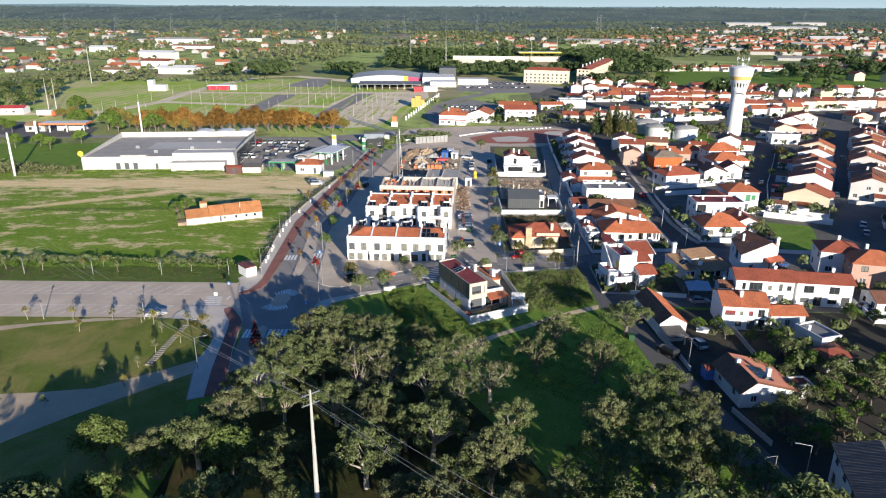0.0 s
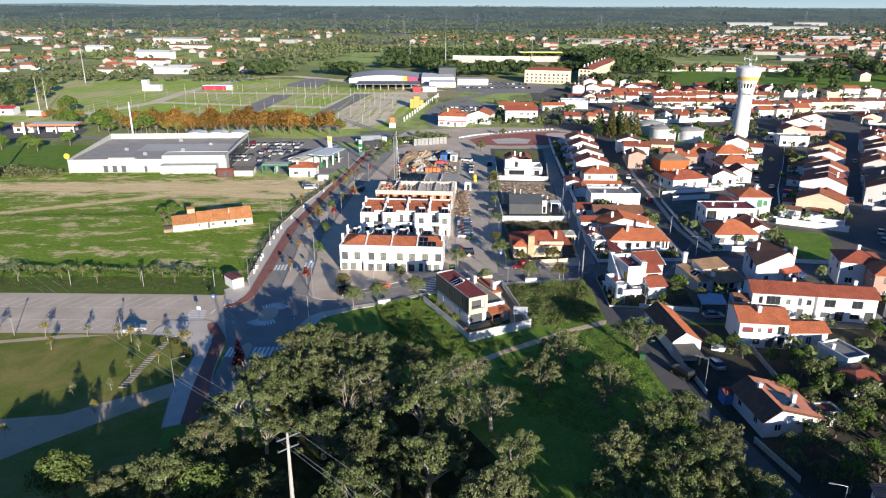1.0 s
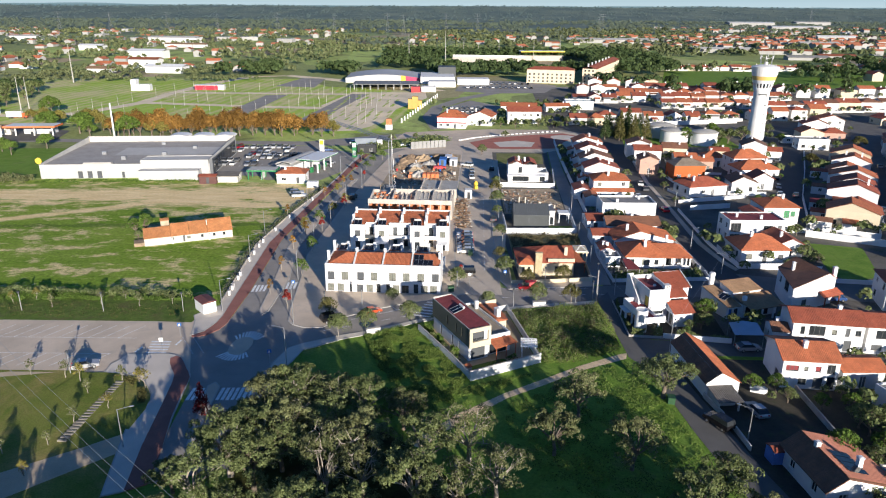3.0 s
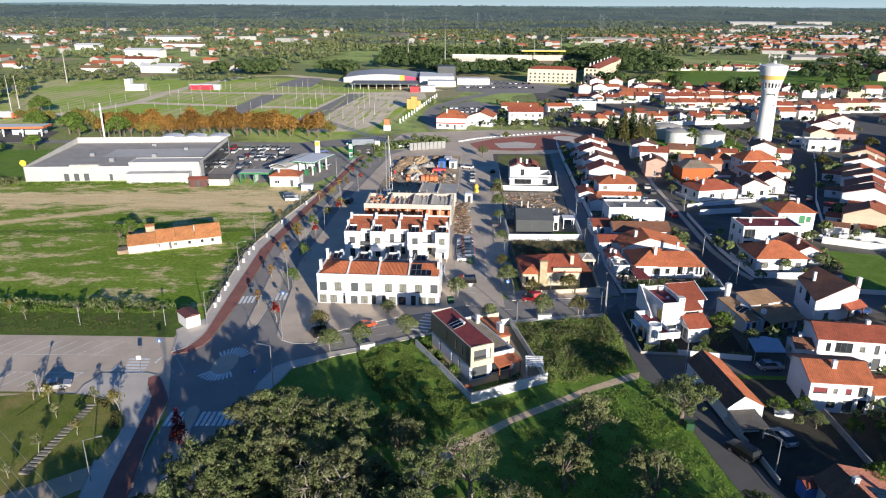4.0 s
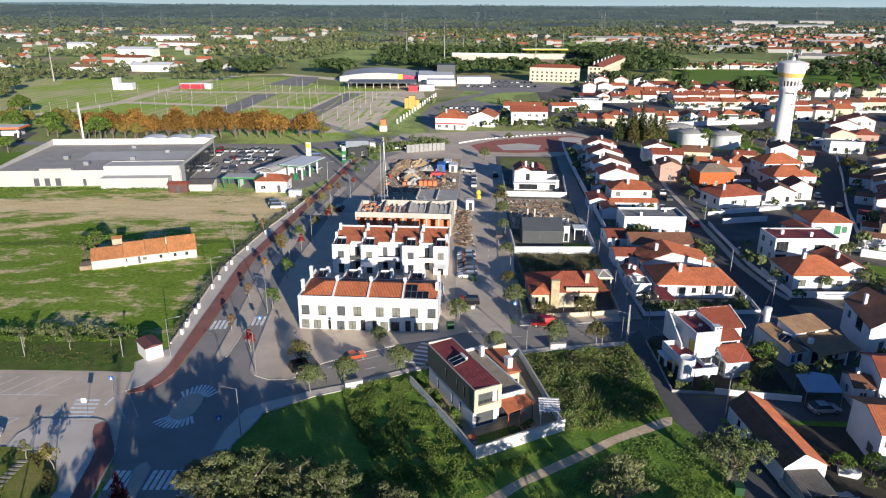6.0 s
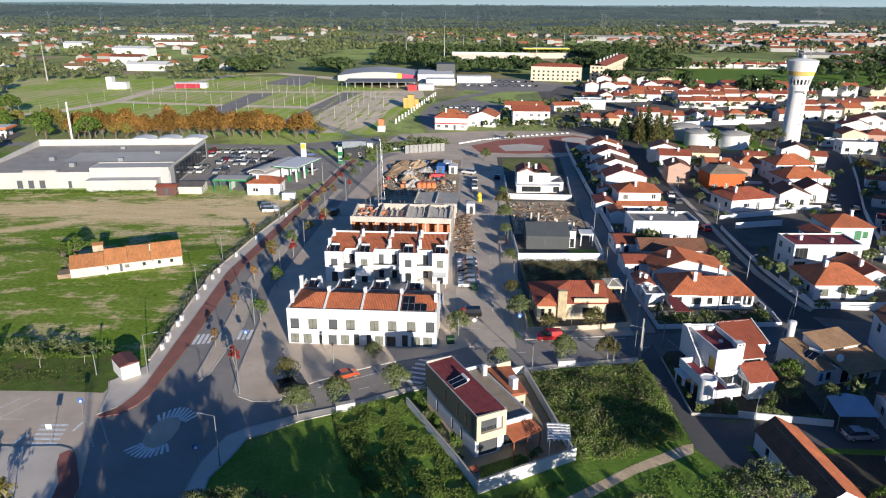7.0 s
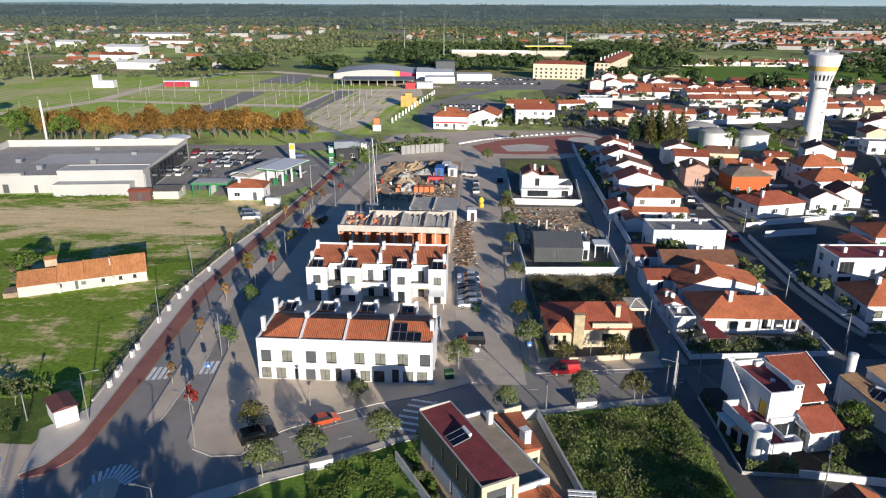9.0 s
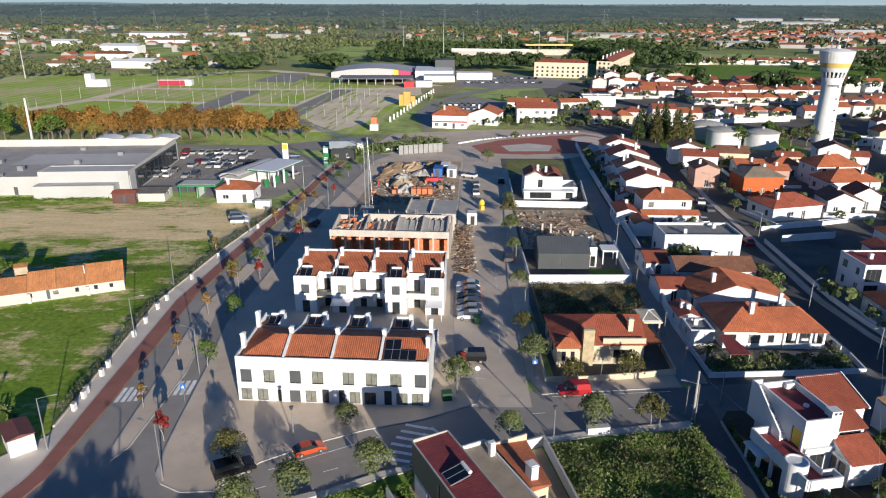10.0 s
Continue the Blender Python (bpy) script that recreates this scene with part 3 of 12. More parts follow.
# darker overlay: the shade at the street's east end is put into the asphalt
SHADE_ASPHALT = mat("street_asphalt_shade_tone", (0.165, 0.158, 0.148), 0.9, 0.16, 0.12, 8, 0.006, stain=(0.21, 0.20, 0.185))
sheet("road_cross_east", [(27, 154.5), (31, 155.2), (44, 157), (60, 158.5), (80, 157.6), (110, 150), (110, 158), (93, 165), (80, 167), (66, 171), (58.5, 168), (45, 164.5), (33, 163.2), (27.5, 162.7)], 0.029, SHADE_ASPHALT, "asphalt of the cross street with shade darkened into it", "road")
STREET_SETTS = mat("street_setts", (0.53, 0.45, 0.36), 0.9, 0.14, 0.12, 8, 0.008, stain=(0.36, 0.32, 0.275))
sheet("road_row_street", band([(2.2, 158), (2.4, 185), (3.6, 233), (6, 290), (7, 322)], [(12.2, 158), (12.2, 185), (14.4, 233), (17.5, 283), (19, 322)]), 0.028, STREET_SETTS, "side street of worn setts with parked cars", "road")
sheet("road_lower", band([(60, -300), (44, 20), (42, 70), (40, 83), (37.5, 98), (35.9, 109.6), (35.3, 116), (34.3, 127), (32.0, 131.5), (31.8, 142), (31.4, 156)], [(68, -300), (52, 20), (48, 70), (45, 85), (42.2, 100), (41.0, 110), (39.8, 119), (38.4, 132), (37.4, 138.6), (34.1, 139.2), (34.4, 160)]), 0.032,
      LANE, "narrow worn asphalt lane", "road")
sheet("road_lower_cross", [(36, 132.6), (60, 131.8), (100, 128), (100, 132.5), (60, 136.2), (36, 138.2)], 0.036, LANE, "narrow dark asphalt lane", "road")
sheet("road_alley", band([(32.2, 164), (33.4, 190), (35.2, 219), (37.5, 262), (43, 327), (46, 345)], [(36.0, 164), (38, 199), (39.9, 219), (42, 270), (46.5, 332), (50, 345)]), 0.040, ASPHALT, "narrow alley behind garden walls", "road")
sheet("road_dark_street", band([(59.8, 166), (59.6, 190), (59.0, 215), (59.5, 242), (63, 290), (66.5, 322), (70, 345)], [(66, 166), (64.6, 178), (63.6, 192), (65.6, 222), (67.5, 257), (72.5, 300), (76, 322), (80, 345)]), 0.044,
      ASPHALT_DARK, "dark asphalt residential street", "road")
sheet("road_third", band([(95, 205), (103, 236), (121, 275), (135.6, 310), (150, 345)], [(103, 205), (112, 236), (131, 275), (146, 312), (160, 345)]), 0.048, ASPHALT_DARK, "dark asphalt residential street", "road")
sheet("road_fourth", band([(100, 160), (113, 193), (137, 240), (167.7, 311), (195, 363), (215, 400)], [(113, 160), (125, 195), (152, 247), (184, 315), (210, 363), (232, 400)]), 0.052, LANE, "wide residential street with parked cars", "road")
sheet("road_fair", [(-500, 330), (-200, 322), (-120, 322), (-62, 318), (-30, 318), (-22, 298), (8, 312), (60, 318), (75, 330), (120, 318), (250, 330), (250, 337), (120, 326), (70, 345), (55, 362), (25, 361), (8, 356), (-30, 345), (-62, 327), (-200, 330), (-500, 338)],
      0.018, ASPHALT, "asphalt ring road round the plaza", "road")
sheet("road_north", band([(-8, 360), (-14, 400), (-10, 440), (8, 485), (32, 520), (60, 545), (120, 560)], [(0, 362), (-6, 400), (-2, 438), (14, 478), (36, 510), (62, 534), (120, 550)]), 0.040, ASPHALT, "curving asphalt road out of town", "road")
sheet("car_park_hall", [(4, 520), (34, 508), (66, 512), (82, 560), (60, 586), (12, 600)], 0.034, ASPHALT, "grey asphalt car park before the apartment blocks", "car park")
sheet("car_park_north", [(-5, 402), (24, 398), (34, 440), (14, 470), (0, 440)], 0.036, ASPHALT, "asphalt car park beside the restaurant", "car park")
sheet("car_park_market", [(-92, 262), (-66, 262), (-62, 256), (-44, 256), (-38, 270), (-36, 300), (-55, 318), (-92, 316)], 0.022, ASPHALT, "supermarket car park of dark asphalt", "car park")
sheet("fuel_forecourt", [(-62, 256.5), (-43, 256.5), (-37.5, 270), (-36, 298), (-48, 298), (-58, 272)], 0.030, ASPHALT, "petrol station forecourt", "forecourt")
# small islands and pavements, all raised
FENCE = [(-44.4, 152.5), (-46.9, 188.4), (-44.2, 215), (-39.6, 245), (-37.8, 262), (-36.5, 283), (-35.5, 300)]
BIKE_L = [(-42.2, 146), (-42.7, 157), (-44.0, 190.2), (-40.4, 231), (-37.6, 258), (-35.6, 283), (-33.4, 300)]
BIKE_R = [(-40.4, 146), (-40.3, 158.5), (-41.5, 192.4), (-38.0, 231), (-35.4, 258), (-33.4, 283), (-31.4, 300)]
slab("pavement_avenue", band([(-46.8, 144.2), (-47.8, 146.5), (-44.2, 151.2)] + FENCE, [(-45.4, 138.1), (-43.5, 139.9), (-42.5, 143.4)] + BIKE_L), 0.0, 0.14, PAVE_PALE, "pale paved footway beside the cycle path", "pavement")
slab("cycle_path", band([(-45.2, 137.9), (-43.4, 139.7), (-42.4, 143.3)] + BIKE_L, [(-44.8, 137.4), (-42.6, 138.2), (-41.0, 140.6), (-40.4, 143.2)] + BIKE_R), 0.0, 0.135, BIKE, "red cycle path along the avenue", "cycle path", kerb=False)
slab("pavement_corner", [(-38.4, 95.6), (-37.4, 105), (-38.6, 111.7), (-39.7, 120), (-40.3, 124), (-41.6, 126), (-43.2, 128.7), (-45.0, 130.5), (-46.5, 131.0), (-53.8, 130.8), (-54.2, 128.3), (-54.8, 127.1), (-54.6, 124.6), (-52.3, 123.9), (-49.6, 124.2), (-46.7, 121.5), (-44.5, 118.3), (-43.7, 116.3), (-43.9, 112.6), (-44.1, 108.6), (-42.4, 101), (-40.9, 94.6)], 0.0, 0.14, PAVE_PALE, "pale paved corner at the car park entrance", "pavement")
slab("cycle_path_south", [(-36.1, 97.0), (-37.4, 105.1), (-38.8, 111.7), (-39.7, 118.5), (-39.9, 121.2), (-40.2, 123.2), (-41.0, 124.8), (-42.0, 126.4), (-43.1, 128.3), (-44.0, 129.7), (-45.0, 130.2), (-45.7, 129.4), (-45.2, 127.8), (-44.2, 126.0), (-43.0, 124.0), (-42.4, 121.6), (-41.4, 114.5), (-40.2, 105.0), (-38.5, 95.6)], 0.0, 0.166, BIKE, "red cycle path ending in a rounded ramp at the crossing", "cycle path", kerb=False)
slab("median", [(-34.9, 146.8), (-34.0, 149), (-33.6, 165.7), (-36.0, 187), (-33.2, 231), (-30.4, 258), (-31.9, 258), (-34.9, 231), (-38.6, 187), (-36.8, 165), (-35.9, 149.4)], 0.0, 0.15, PAVE, "paved median with young trees", "median")
slab("median_south", [(-34.2, 105), (-33.4, 105), (-34.5, 120.5), (-35.6, 121.8), (-36.5, 120.6)], 0.0, 0.15, PAVE, "paved splitter island", "median")
OVAL = [(-38.3, 131.0), (-37.2, 129.4), (-35.0, 128.6), (-33.3, 129.4), (-32.1, 132.0), (-31.8, 135.5), (-32.4, 138.6), (-34.0, 139.9), (-36.2, 139.6), (-38.0, 137.8), (-38.7, 134.6)]
slab("traffic_island", [(-35.2 + (x + 35.2) * 0.55, 134.2 + (y - 134.2) * 0.6) for x, y in OVAL], 0.0, 0.10, PAVE, "low oval traffic island", "traffic island", kerb=False)
slab("pavement_grass_side", [(-24.2, 105), (-25.6, 118), (-26.2, 125.3), (-24.9, 129.1), (-24.0, 132.9), (-21.9, 134.2), (-18.1, 137.0), (-12.7, 139.4), (-4.6, 144.4), (10.8, 150.0), (18.2, 151.8), (30.6, 153.6),
     (30.8, 155.2), (18.1, 152.9), (10.7, 151.1), (-4.9, 145.4), (-13.7, 140.5), (-18.5, 138.6), (-24.7, 135.3), (-26.8, 133.5), (-28.2, 128), (-28.3, 119), (-27.6, 105)], 0.0, 0.14, PAVE_PALE, "pale pavement along the grass plot", "pavement")
slab("pavement_row", [(-29.2, 144.6), (-28, 142.9), (-25.5, 141.6), (-22.2, 141.8), (-18.6, 146.6), (-13.1, 150.2), (-7.7, 152.9), (-1.4, 155.0), (5.2, 158.6), (6.2, 162.1), (5.2, 164.5), (2.8, 164.5), (2.6, 185), (3.4, 231), (-0.5, 231), (-25.6, 231),
     (-30.2, 231), (-32.8, 181), (-31.4, 168), (-30.0, 150)], 0.0, 0.14, PAVE, "broad paved forecourt round the row houses", "pavement")
slab("pavement_north", [(-30.0, 231.2), (3.3, 231.2), (6, 290), (7, 320), (0, 326), (-14, 318), (-22, 302), (-27, 258)], 0.0, 0.12, PAVE, "broad paved area at the north end of the site", "pavement")
slab("pavement_villa", [(13.8, 161.0), (32.2, 163), (32.2, 166.5), (14.6, 163.8), (14.4, 180), (16.0, 199), (17.2, 248), (19.6, 290), (17.6, 290), (14.4, 233), (12.4, 199), (12.2, 166)], 0.0, 0.14, PAVE, "grey pavement beside garden walls", "pavement")
slab("pavement_dark_left", [(58.2, 172), (59.6, 172), (59.4, 190), (58.9, 215), (59.3, 242), (62.8, 290), (61.6, 290), (57.9, 242), (57.7, 215)], 0.0, 0.13, PAVE, "narrow pavement beside garden walls", "pavement")
slab("pavement_dark_right", [(66.2, 173), (67.2, 174), (66.0, 179), (65.2, 192), (67.0, 222), (69.0, 257), (74, 300), (72.7, 300), (67.7, 257), (65.8, 222), (63.8, 192), (64.9, 178)], 0.0, 0.13, PAVE, "narrow pavement beside garden walls", "pavement")
slab("park_path", [(-38.6, 99.5), (-43.8, 107.8), (-48, 104.5), (-57.2, 98.0), (-66, 96.5), (-90, 94), (-90, 78), (-64, 82.2), (-56.6, 90.2), (-48, 98.5), (-42.5, 103.6), (-40.6, 98.4)], 0.0, 0.035, TRACK, "curving compacted footpath through the park", "path", kerb=False)
sheet("dirt_path", [(-4, 106), (-2.6, 105.2), (3.5, 112.0), (6.5, 114.5), (10.2, 118.0), (16.4, 122.0), (23.4, 126.9), (31.4, 130.9), (32, 132.9), (30.8, 132.6), (23.2, 128.4), (16.1, 123.6), (10.0, 119.5), (5.4, 115.8), (2.6, 113.6)], 0.022, mat("trodden_earth", (0.66, 0.50, 0.32), 0.95, 0.25, 0.5, 3, 0.03, stain=(0.20, 0.22, 0.08)), "worn dirt path across the grass", "path")
sheet("dirt_track", [(-90, 120), (-70, 124.6), (-62, 124.6), (-80, 121), (-90, 117)], 0.022, TRACK, "worn dirt path across the lawn", "path")
sheet("plaza_red", [(9.6, 327.2), (20.8, 339.1), (39.1, 347.1), (54.0, 351.8), (59.6, 345.3), (51.0, 328.6), (46.1, 315.0), (27.2, 312.4), (12.6, 314.6)], 0.060, mat("red_plaza_paving", (0.40, 0.135, 0.095), 0.9, 0.15), "red paved wedge of the plaza", "plaza")
sheet("plaza_pale", [(20.1, 327.5), (30.3, 332.4), (38.3, 328.2), (35.8, 318.1), (22.2, 317.6)], 0.070, PAVE_PALE, "pale inset of the plaza", "plaza")
sheet("plaza_disc", arc(53.0, 341.0, 6.0, 6.0, 0, 345, 23), 0.074, PAVE_PALE, "round pale paving at the end of the plaza", "plaza")
sheet("verge_north", [(-38, 302), (-8, 322), (2, 332), (-6, 340), (-30, 330), (-40, 318)], 0.060, GRASS, "green verge beside the ring road", "verge")
sheet("green_block", [(84, 166), (95, 165), (109, 188), (95, 198), (88, 192)], 0.012, GRASS, "walled green plot", "grass")
sheet("plot_villa", [(16.4, 181), (33.5, 181), (35, 198), (16.4, 198)], 0.050, SCRUB, "overgrown plot between houses", "grass")
sheet("building_plot", [(-22, 244), (3.5, 243), (5.5, 300), (-4, 303), (-18, 296), (-21, 262)], 0.150, SITE_SAND, "trampled building plot of bare earth", "soil")
sheet("strip_north", [(19, 284), (36.5, 284), (38.5, 304), (20, 304)], 0.030, SCRUB, "green plot beside the street", "grass")
sheet("plaza_green", [(58, 300), (64, 300), (70, 318), (90, 322), (125, 318), (128, 352), (90, 352), (72, 345)], 0.030, GRASS, "green ground round the water tanks", "grass")


# road paint
def strips(name, rows, z, label):
    """Each row: x0, y0, x1, y1, width of a painted line."""
    mb = MB()
    for x0, y0, x1, y1, w in rows:
        d = Vector((x1 - x0, y1 - y0))
        d.normalize()
        nx, ny = -d.y * w / 2, d.x * w / 2
        mb.face([(x0 - nx, y0 - ny, z), (x1 - nx, y1 - ny, z), (x1 + nx, y1 + ny, z), (x0 + nx, y0 + ny, z)][::1])
    return plain(name, mb, PAINT, label, "road marking", kind="structure")


def zebra(x0, y0, x1, y1, n, length, dx, dy, z):
    """n bars spread from one end to the other, each reaching along (dx, dy)."""
    d = Vector((dx, dy)).normalized() * length / 2
    return [(x0 + (x1 - x0) * i / (n - 1) - d.x, y0 + (y1 - y0) * i / (n - 1) - d.y, x0 + (x1 - x0) * i / (n - 1) + d.x, y0 + (y1 - y0) * i / (n - 1) + d.y, 0.5) for i in range(n)]


strips("zebra_crossing", zebra(-39.9, 160.2, -37.6, 160.6, 4, 3.6, -0.05, 1, 0), 0.030, "worn white zebra crossing")
strips("zebra_crossing", zebra(-33.2, 162.0, -31.6, 162.2, 3, 3.6, -0.05, 1, 0), 0.030, "worn white zebra crossing")
strips("zebra_crossing", zebra(-38.3, 118.3, -36.2, 118.3, 4, 3.6, 0, 1, 0), 0.030, "worn white zebra crossing")
strips("zebra_crossing", zebra(-33.8, 118.4, -29.2, 118.6, 7, 3.6, 0, 1, 0), 0.030, "worn white zebra crossing")
strips("zebra_crossing", zebra(-49.0, 131.6, -49.7, 135.6, 5, 3.5, 1, 0.0, 0), 0.024, "worn white zebra crossing")
strips("zebra_crossing", zebra(-4.0, 147.4, -1.6, 153.6, 6, 3.4, 0.92, -0.25, 0), 0.034, "worn white zebra crossing")
strips("give_way_line", [(-0.2, 153.6, 1.4, 151.4, 0.4)], 0.034, "white give-way bar")
strips("give_way_line", [(-52.7, 131.6, -52.2, 133.6, 0.4), (-46.7, 134.3, -46.4, 136.4, 0.4)], 0.034, "white give-way bar")
strips("lane_dashes", [(-22 + 3.5 * i, 140.5 + 1.55 * i, -20.5 + 3.5 * i, 141.2 + 1.55 * i, 0.12) for i in range(5)], 0.034, "white dashed centre line")
strips("lane_dashes", [(12 + 4 * i, 156.6 + 0.42 * i, 13.6 + 4 * i, 156.8 + 0.42 * i, 0.12) for i in range(6)], 0.034, "white dashed centre line")
strips("lane_dashes", [(9.2 + 0.16 * i, 172 + 4 * i, 9.26 + 0.16 * i, 173.6 + 4 * i, 0.12) for i in range(16)], 0.034, "white dashed centre line")
strips("bay_lines", [(-112 + 2.7 * i, 136.9, -109.2 + 2.7 * i, 142.0, 0.13) for i in range(21)] + [(-112, 136.9, -54.6, 136.9, 0.12)], 0.024, "white lines of angled parking bays")
strips("bay_lines", [(-108 + 2.7 * i, 126.6, -105.4 + 2.7 * i, 131.0, 0.13) for i in range(19)] + [(-108, 131.0, -56.6, 131.0, 0.12)], 0.024, "white lines of angled parking bays")
strips("bay_lines", [(-17.4, 145.4, -6.0, 151.6, 0.12)] + [(-15 + 3.0 * i, 146.7 + 1.63 * i, -16.2 + 3.0 * i, 148.6 + 1.63 * i, 0.12) for i in range(4)], 0.034, "white lines of parking bays")
strips("bay_lines", [(2.9, 165 + 2.6 * i, 6.8, 165 + 2.6 * i, 0.10) for i in range(3)] + [(2.9, 183 + 2.5 * i, 7.0, 183 + 2.5 * i, 0.10) for i in range(8)], 0.034, "white lines of parking bays")
strips("bay_lines", [(15.0, 160.5, 30.5, 162.0, 0.12), (19.0, 160.9, 18.5, 162.6, 0.12), (24.0, 161.3, 23.6, 163.0, 0.12)], 0.034, "white lines of parking bays")
strips("bay_lines", [(-90 + 2.6 * i, 276, -90 + 2.6 * i, 281, 0.12) for i in range(10)] + [(-78 + 2.6 * i, 290, -78 + 2.6 * i, 300, 0.12) for i in range(8)], 0.034, "white lines of car park bays")
guide = []
for i in range(10):
    t = i / 9.0
    guide.append((-38.3 + 5.4 * t, 130.2 - 1.3 * math.sin(t * 3.1), -36.7 + 3.0 * t, 131.9 - 0.7 * math.sin(t * 3.1), 0.36))
    guide.append((-37.3 + 5.2 * t, 138.2 + 1.9 * math.sin(t * 3.1), -36.4 + 3.2 * t, 136.6 + 0.6 * math.sin(t * 3.1), 0.34))
strips("island_hatching", guide, 0.034, "white radial hatching round the traffic island")
strips("crossing_dots", [(-46.6 + 0.36 * i, 137.4 - 0.55 * i - 0.0, -46.6 + 0.36 * i + 0.15, 137.2 - 0.55 * i, 0.16) for i in range(12)] + [(-45.0 + 0.36 * i, 137.9 - 0.55 * i, -44.85 + 0.36 * i, 137.7 - 0.55 * i, 0.16) for i in range(12)], 0.030, "dotted white lines of a cycle crossing")
sheet("villa_ground", [(34.2, 154.8), (34.0, 139.3), (39.9, 139.0), (51.4, 137.2), (52.5, 150), (47.5, 158), (36, 157.5)], 0.034, GARDEN, "dark garden soil round the villa, shade deepened in its colour", "garden")
sheet("corner_lawn", [(92.3, 192.9), (104, 189.5), (97, 170), (88.5, 166.4), (87.0, 171.5), (88.5, 178), (91, 186)], 0.056, GRASS, "bright green walled lawn", "lawn")
sheet("corner_paving", [(-58, 123.5), (-39.5, 123.5), (-41, 134), (-44, 150), (-52, 150), (-58, 148)], 0.017, PAVE, "light paving where the car park meets the avenue", "pavement")
sheet("planted_bed", [(-58.5, 124.4), (-54.7, 124.4), (-52.3, 124.2), (-48.1, 121.6), (-44.2, 117.6), (-43.4, 113.9), (-43.6, 108.6), (-50.5, 110.5), (-60, 118)], 0.158, LAWN, "shaded grass bank beside the steps", "lawn")
sheet("plaza_paving", [(-28, 314), (8, 306), (40, 306), (57, 320), (64, 338), (60, 352), (50, 361), (20, 362), (-20, 352)], 0.046, PAVE, "pale paving round the plaza", "plaza")

# ---- buildings ----
WINDOW_MESHES = {}


def window(parent, m, w, h, pane=GLASS, trim=FRAME, bars=1, name="window", sill=True):
    """A window in an opening: m is the pose of its lower left corner, x along the wall, y into it."""
    key = (round(w, 2), round(h, 2), pane.name, trim.name, bars, sill)
    if key not in WINDOW_MESHES:
        a, b = MB(), MB()
        t = 0.06
        us = [0.0, t] + [w * (i + 1) / (bars + 1) + o for i in range(bars) for o in (-0.04, 0.04)] + [w - t, w]
        zs = [0.0, t, h - t, h]
        for i in range(len(us) - 1):
            for j in range(3):
                if j != 1 or i % 2 == 0:
                    a.face([(us[i], 0.09, zs[j]), (us[i + 1], 0.09, zs[j]), (us[i + 1], 0.09, zs[j + 1]), (us[i], 0.09, zs[j + 1])])
                else:
                    u0, u1, z0, z1 = us[i], us[i + 1], zs[1], zs[2]
                    for p, q in (((u0, z0), (u0, z1)), ((u0, z1), (u1, z1)), ((u1, z1), (u1, z0)), ((u1, z0), (u0, z0))):
                        a.face([(p[0], 0.09, p[1]), (p[0], 0.14, p[1]), (q[0], 0.14, q[1]), (q[0], 0.09, q[1])])
        if sill:
            a.face([(-0.0, -0.05, 0.004), (w, -0.05, 0.004), (w, 0.09, 0.0), (0, 0.09, 0.0)])
            a.face([(-0.0, -0.05, -0.05), (w, -0.05, -0.05), (w, -0.05, 0.004), (0, -0.05, 0.004)])
        b.box(t - 0.01, 0.11, t - 0.01, w - t + 0.01, 0.13, h - t + 0.01)
        WINDOW_MESHES[key] = (a.mesh("window_frame", trim), b.mesh("pane", pane))
    fr, pn = WINDOW_MESHES[key]
    ob = part(name, fr, None, parent, m=m)
    part("pane", pn, None, ob)
    return ob


def side_pose(p, q, u, z):
    """The pose at u metres along the wall from p to q, z up."""
    d = Vector((q[0] - p[0], q[1] - p[1], 0)).normalized()
    return pose(p[0] + d.x * u, p[1] + d.y * u, z, 0, 0, math.degrees(math.atan2(d.y, d.x)))


def walled(parent, name, material, pts, z0, z1, openings=None, label=""):
    """A closed ring of walls (counter-clockwise from above) with windows: openings[i] = list of (u, z, w, h, pane, bars) on side i."""
    mb = MB()
    todo = []
    for i in range(len(pts)):
        p, q = pts[i], pts[(i + 1) % len(pts)]
        ops = (openings or {}).get(i, [])
        mb.wall(p, q, z0, z1, [(o[0], o[1], o[0] + o[2], o[1] + o[3]) for o in ops])
        todo += [(p, q, o) for o in ops]
    ob = part(name, mb, material, parent, label)
    for p, q, o in todo:
        trim = o[6] if len(o) > 6 else FRAME
        window(parent, side_pose(p, q, o[0], o[1]), o[2], o[3], o[4], trim, o[5], name="door" if o[1] - z0 < 0.25 and o[3] > 1.9 else "window", sill=o[1] - z0 > 0.4)
    return ob


def rect(x0, y0, x1, y1):
    return [(x0, y0), (x1, y0), (x1, y1), (x0, y1)]


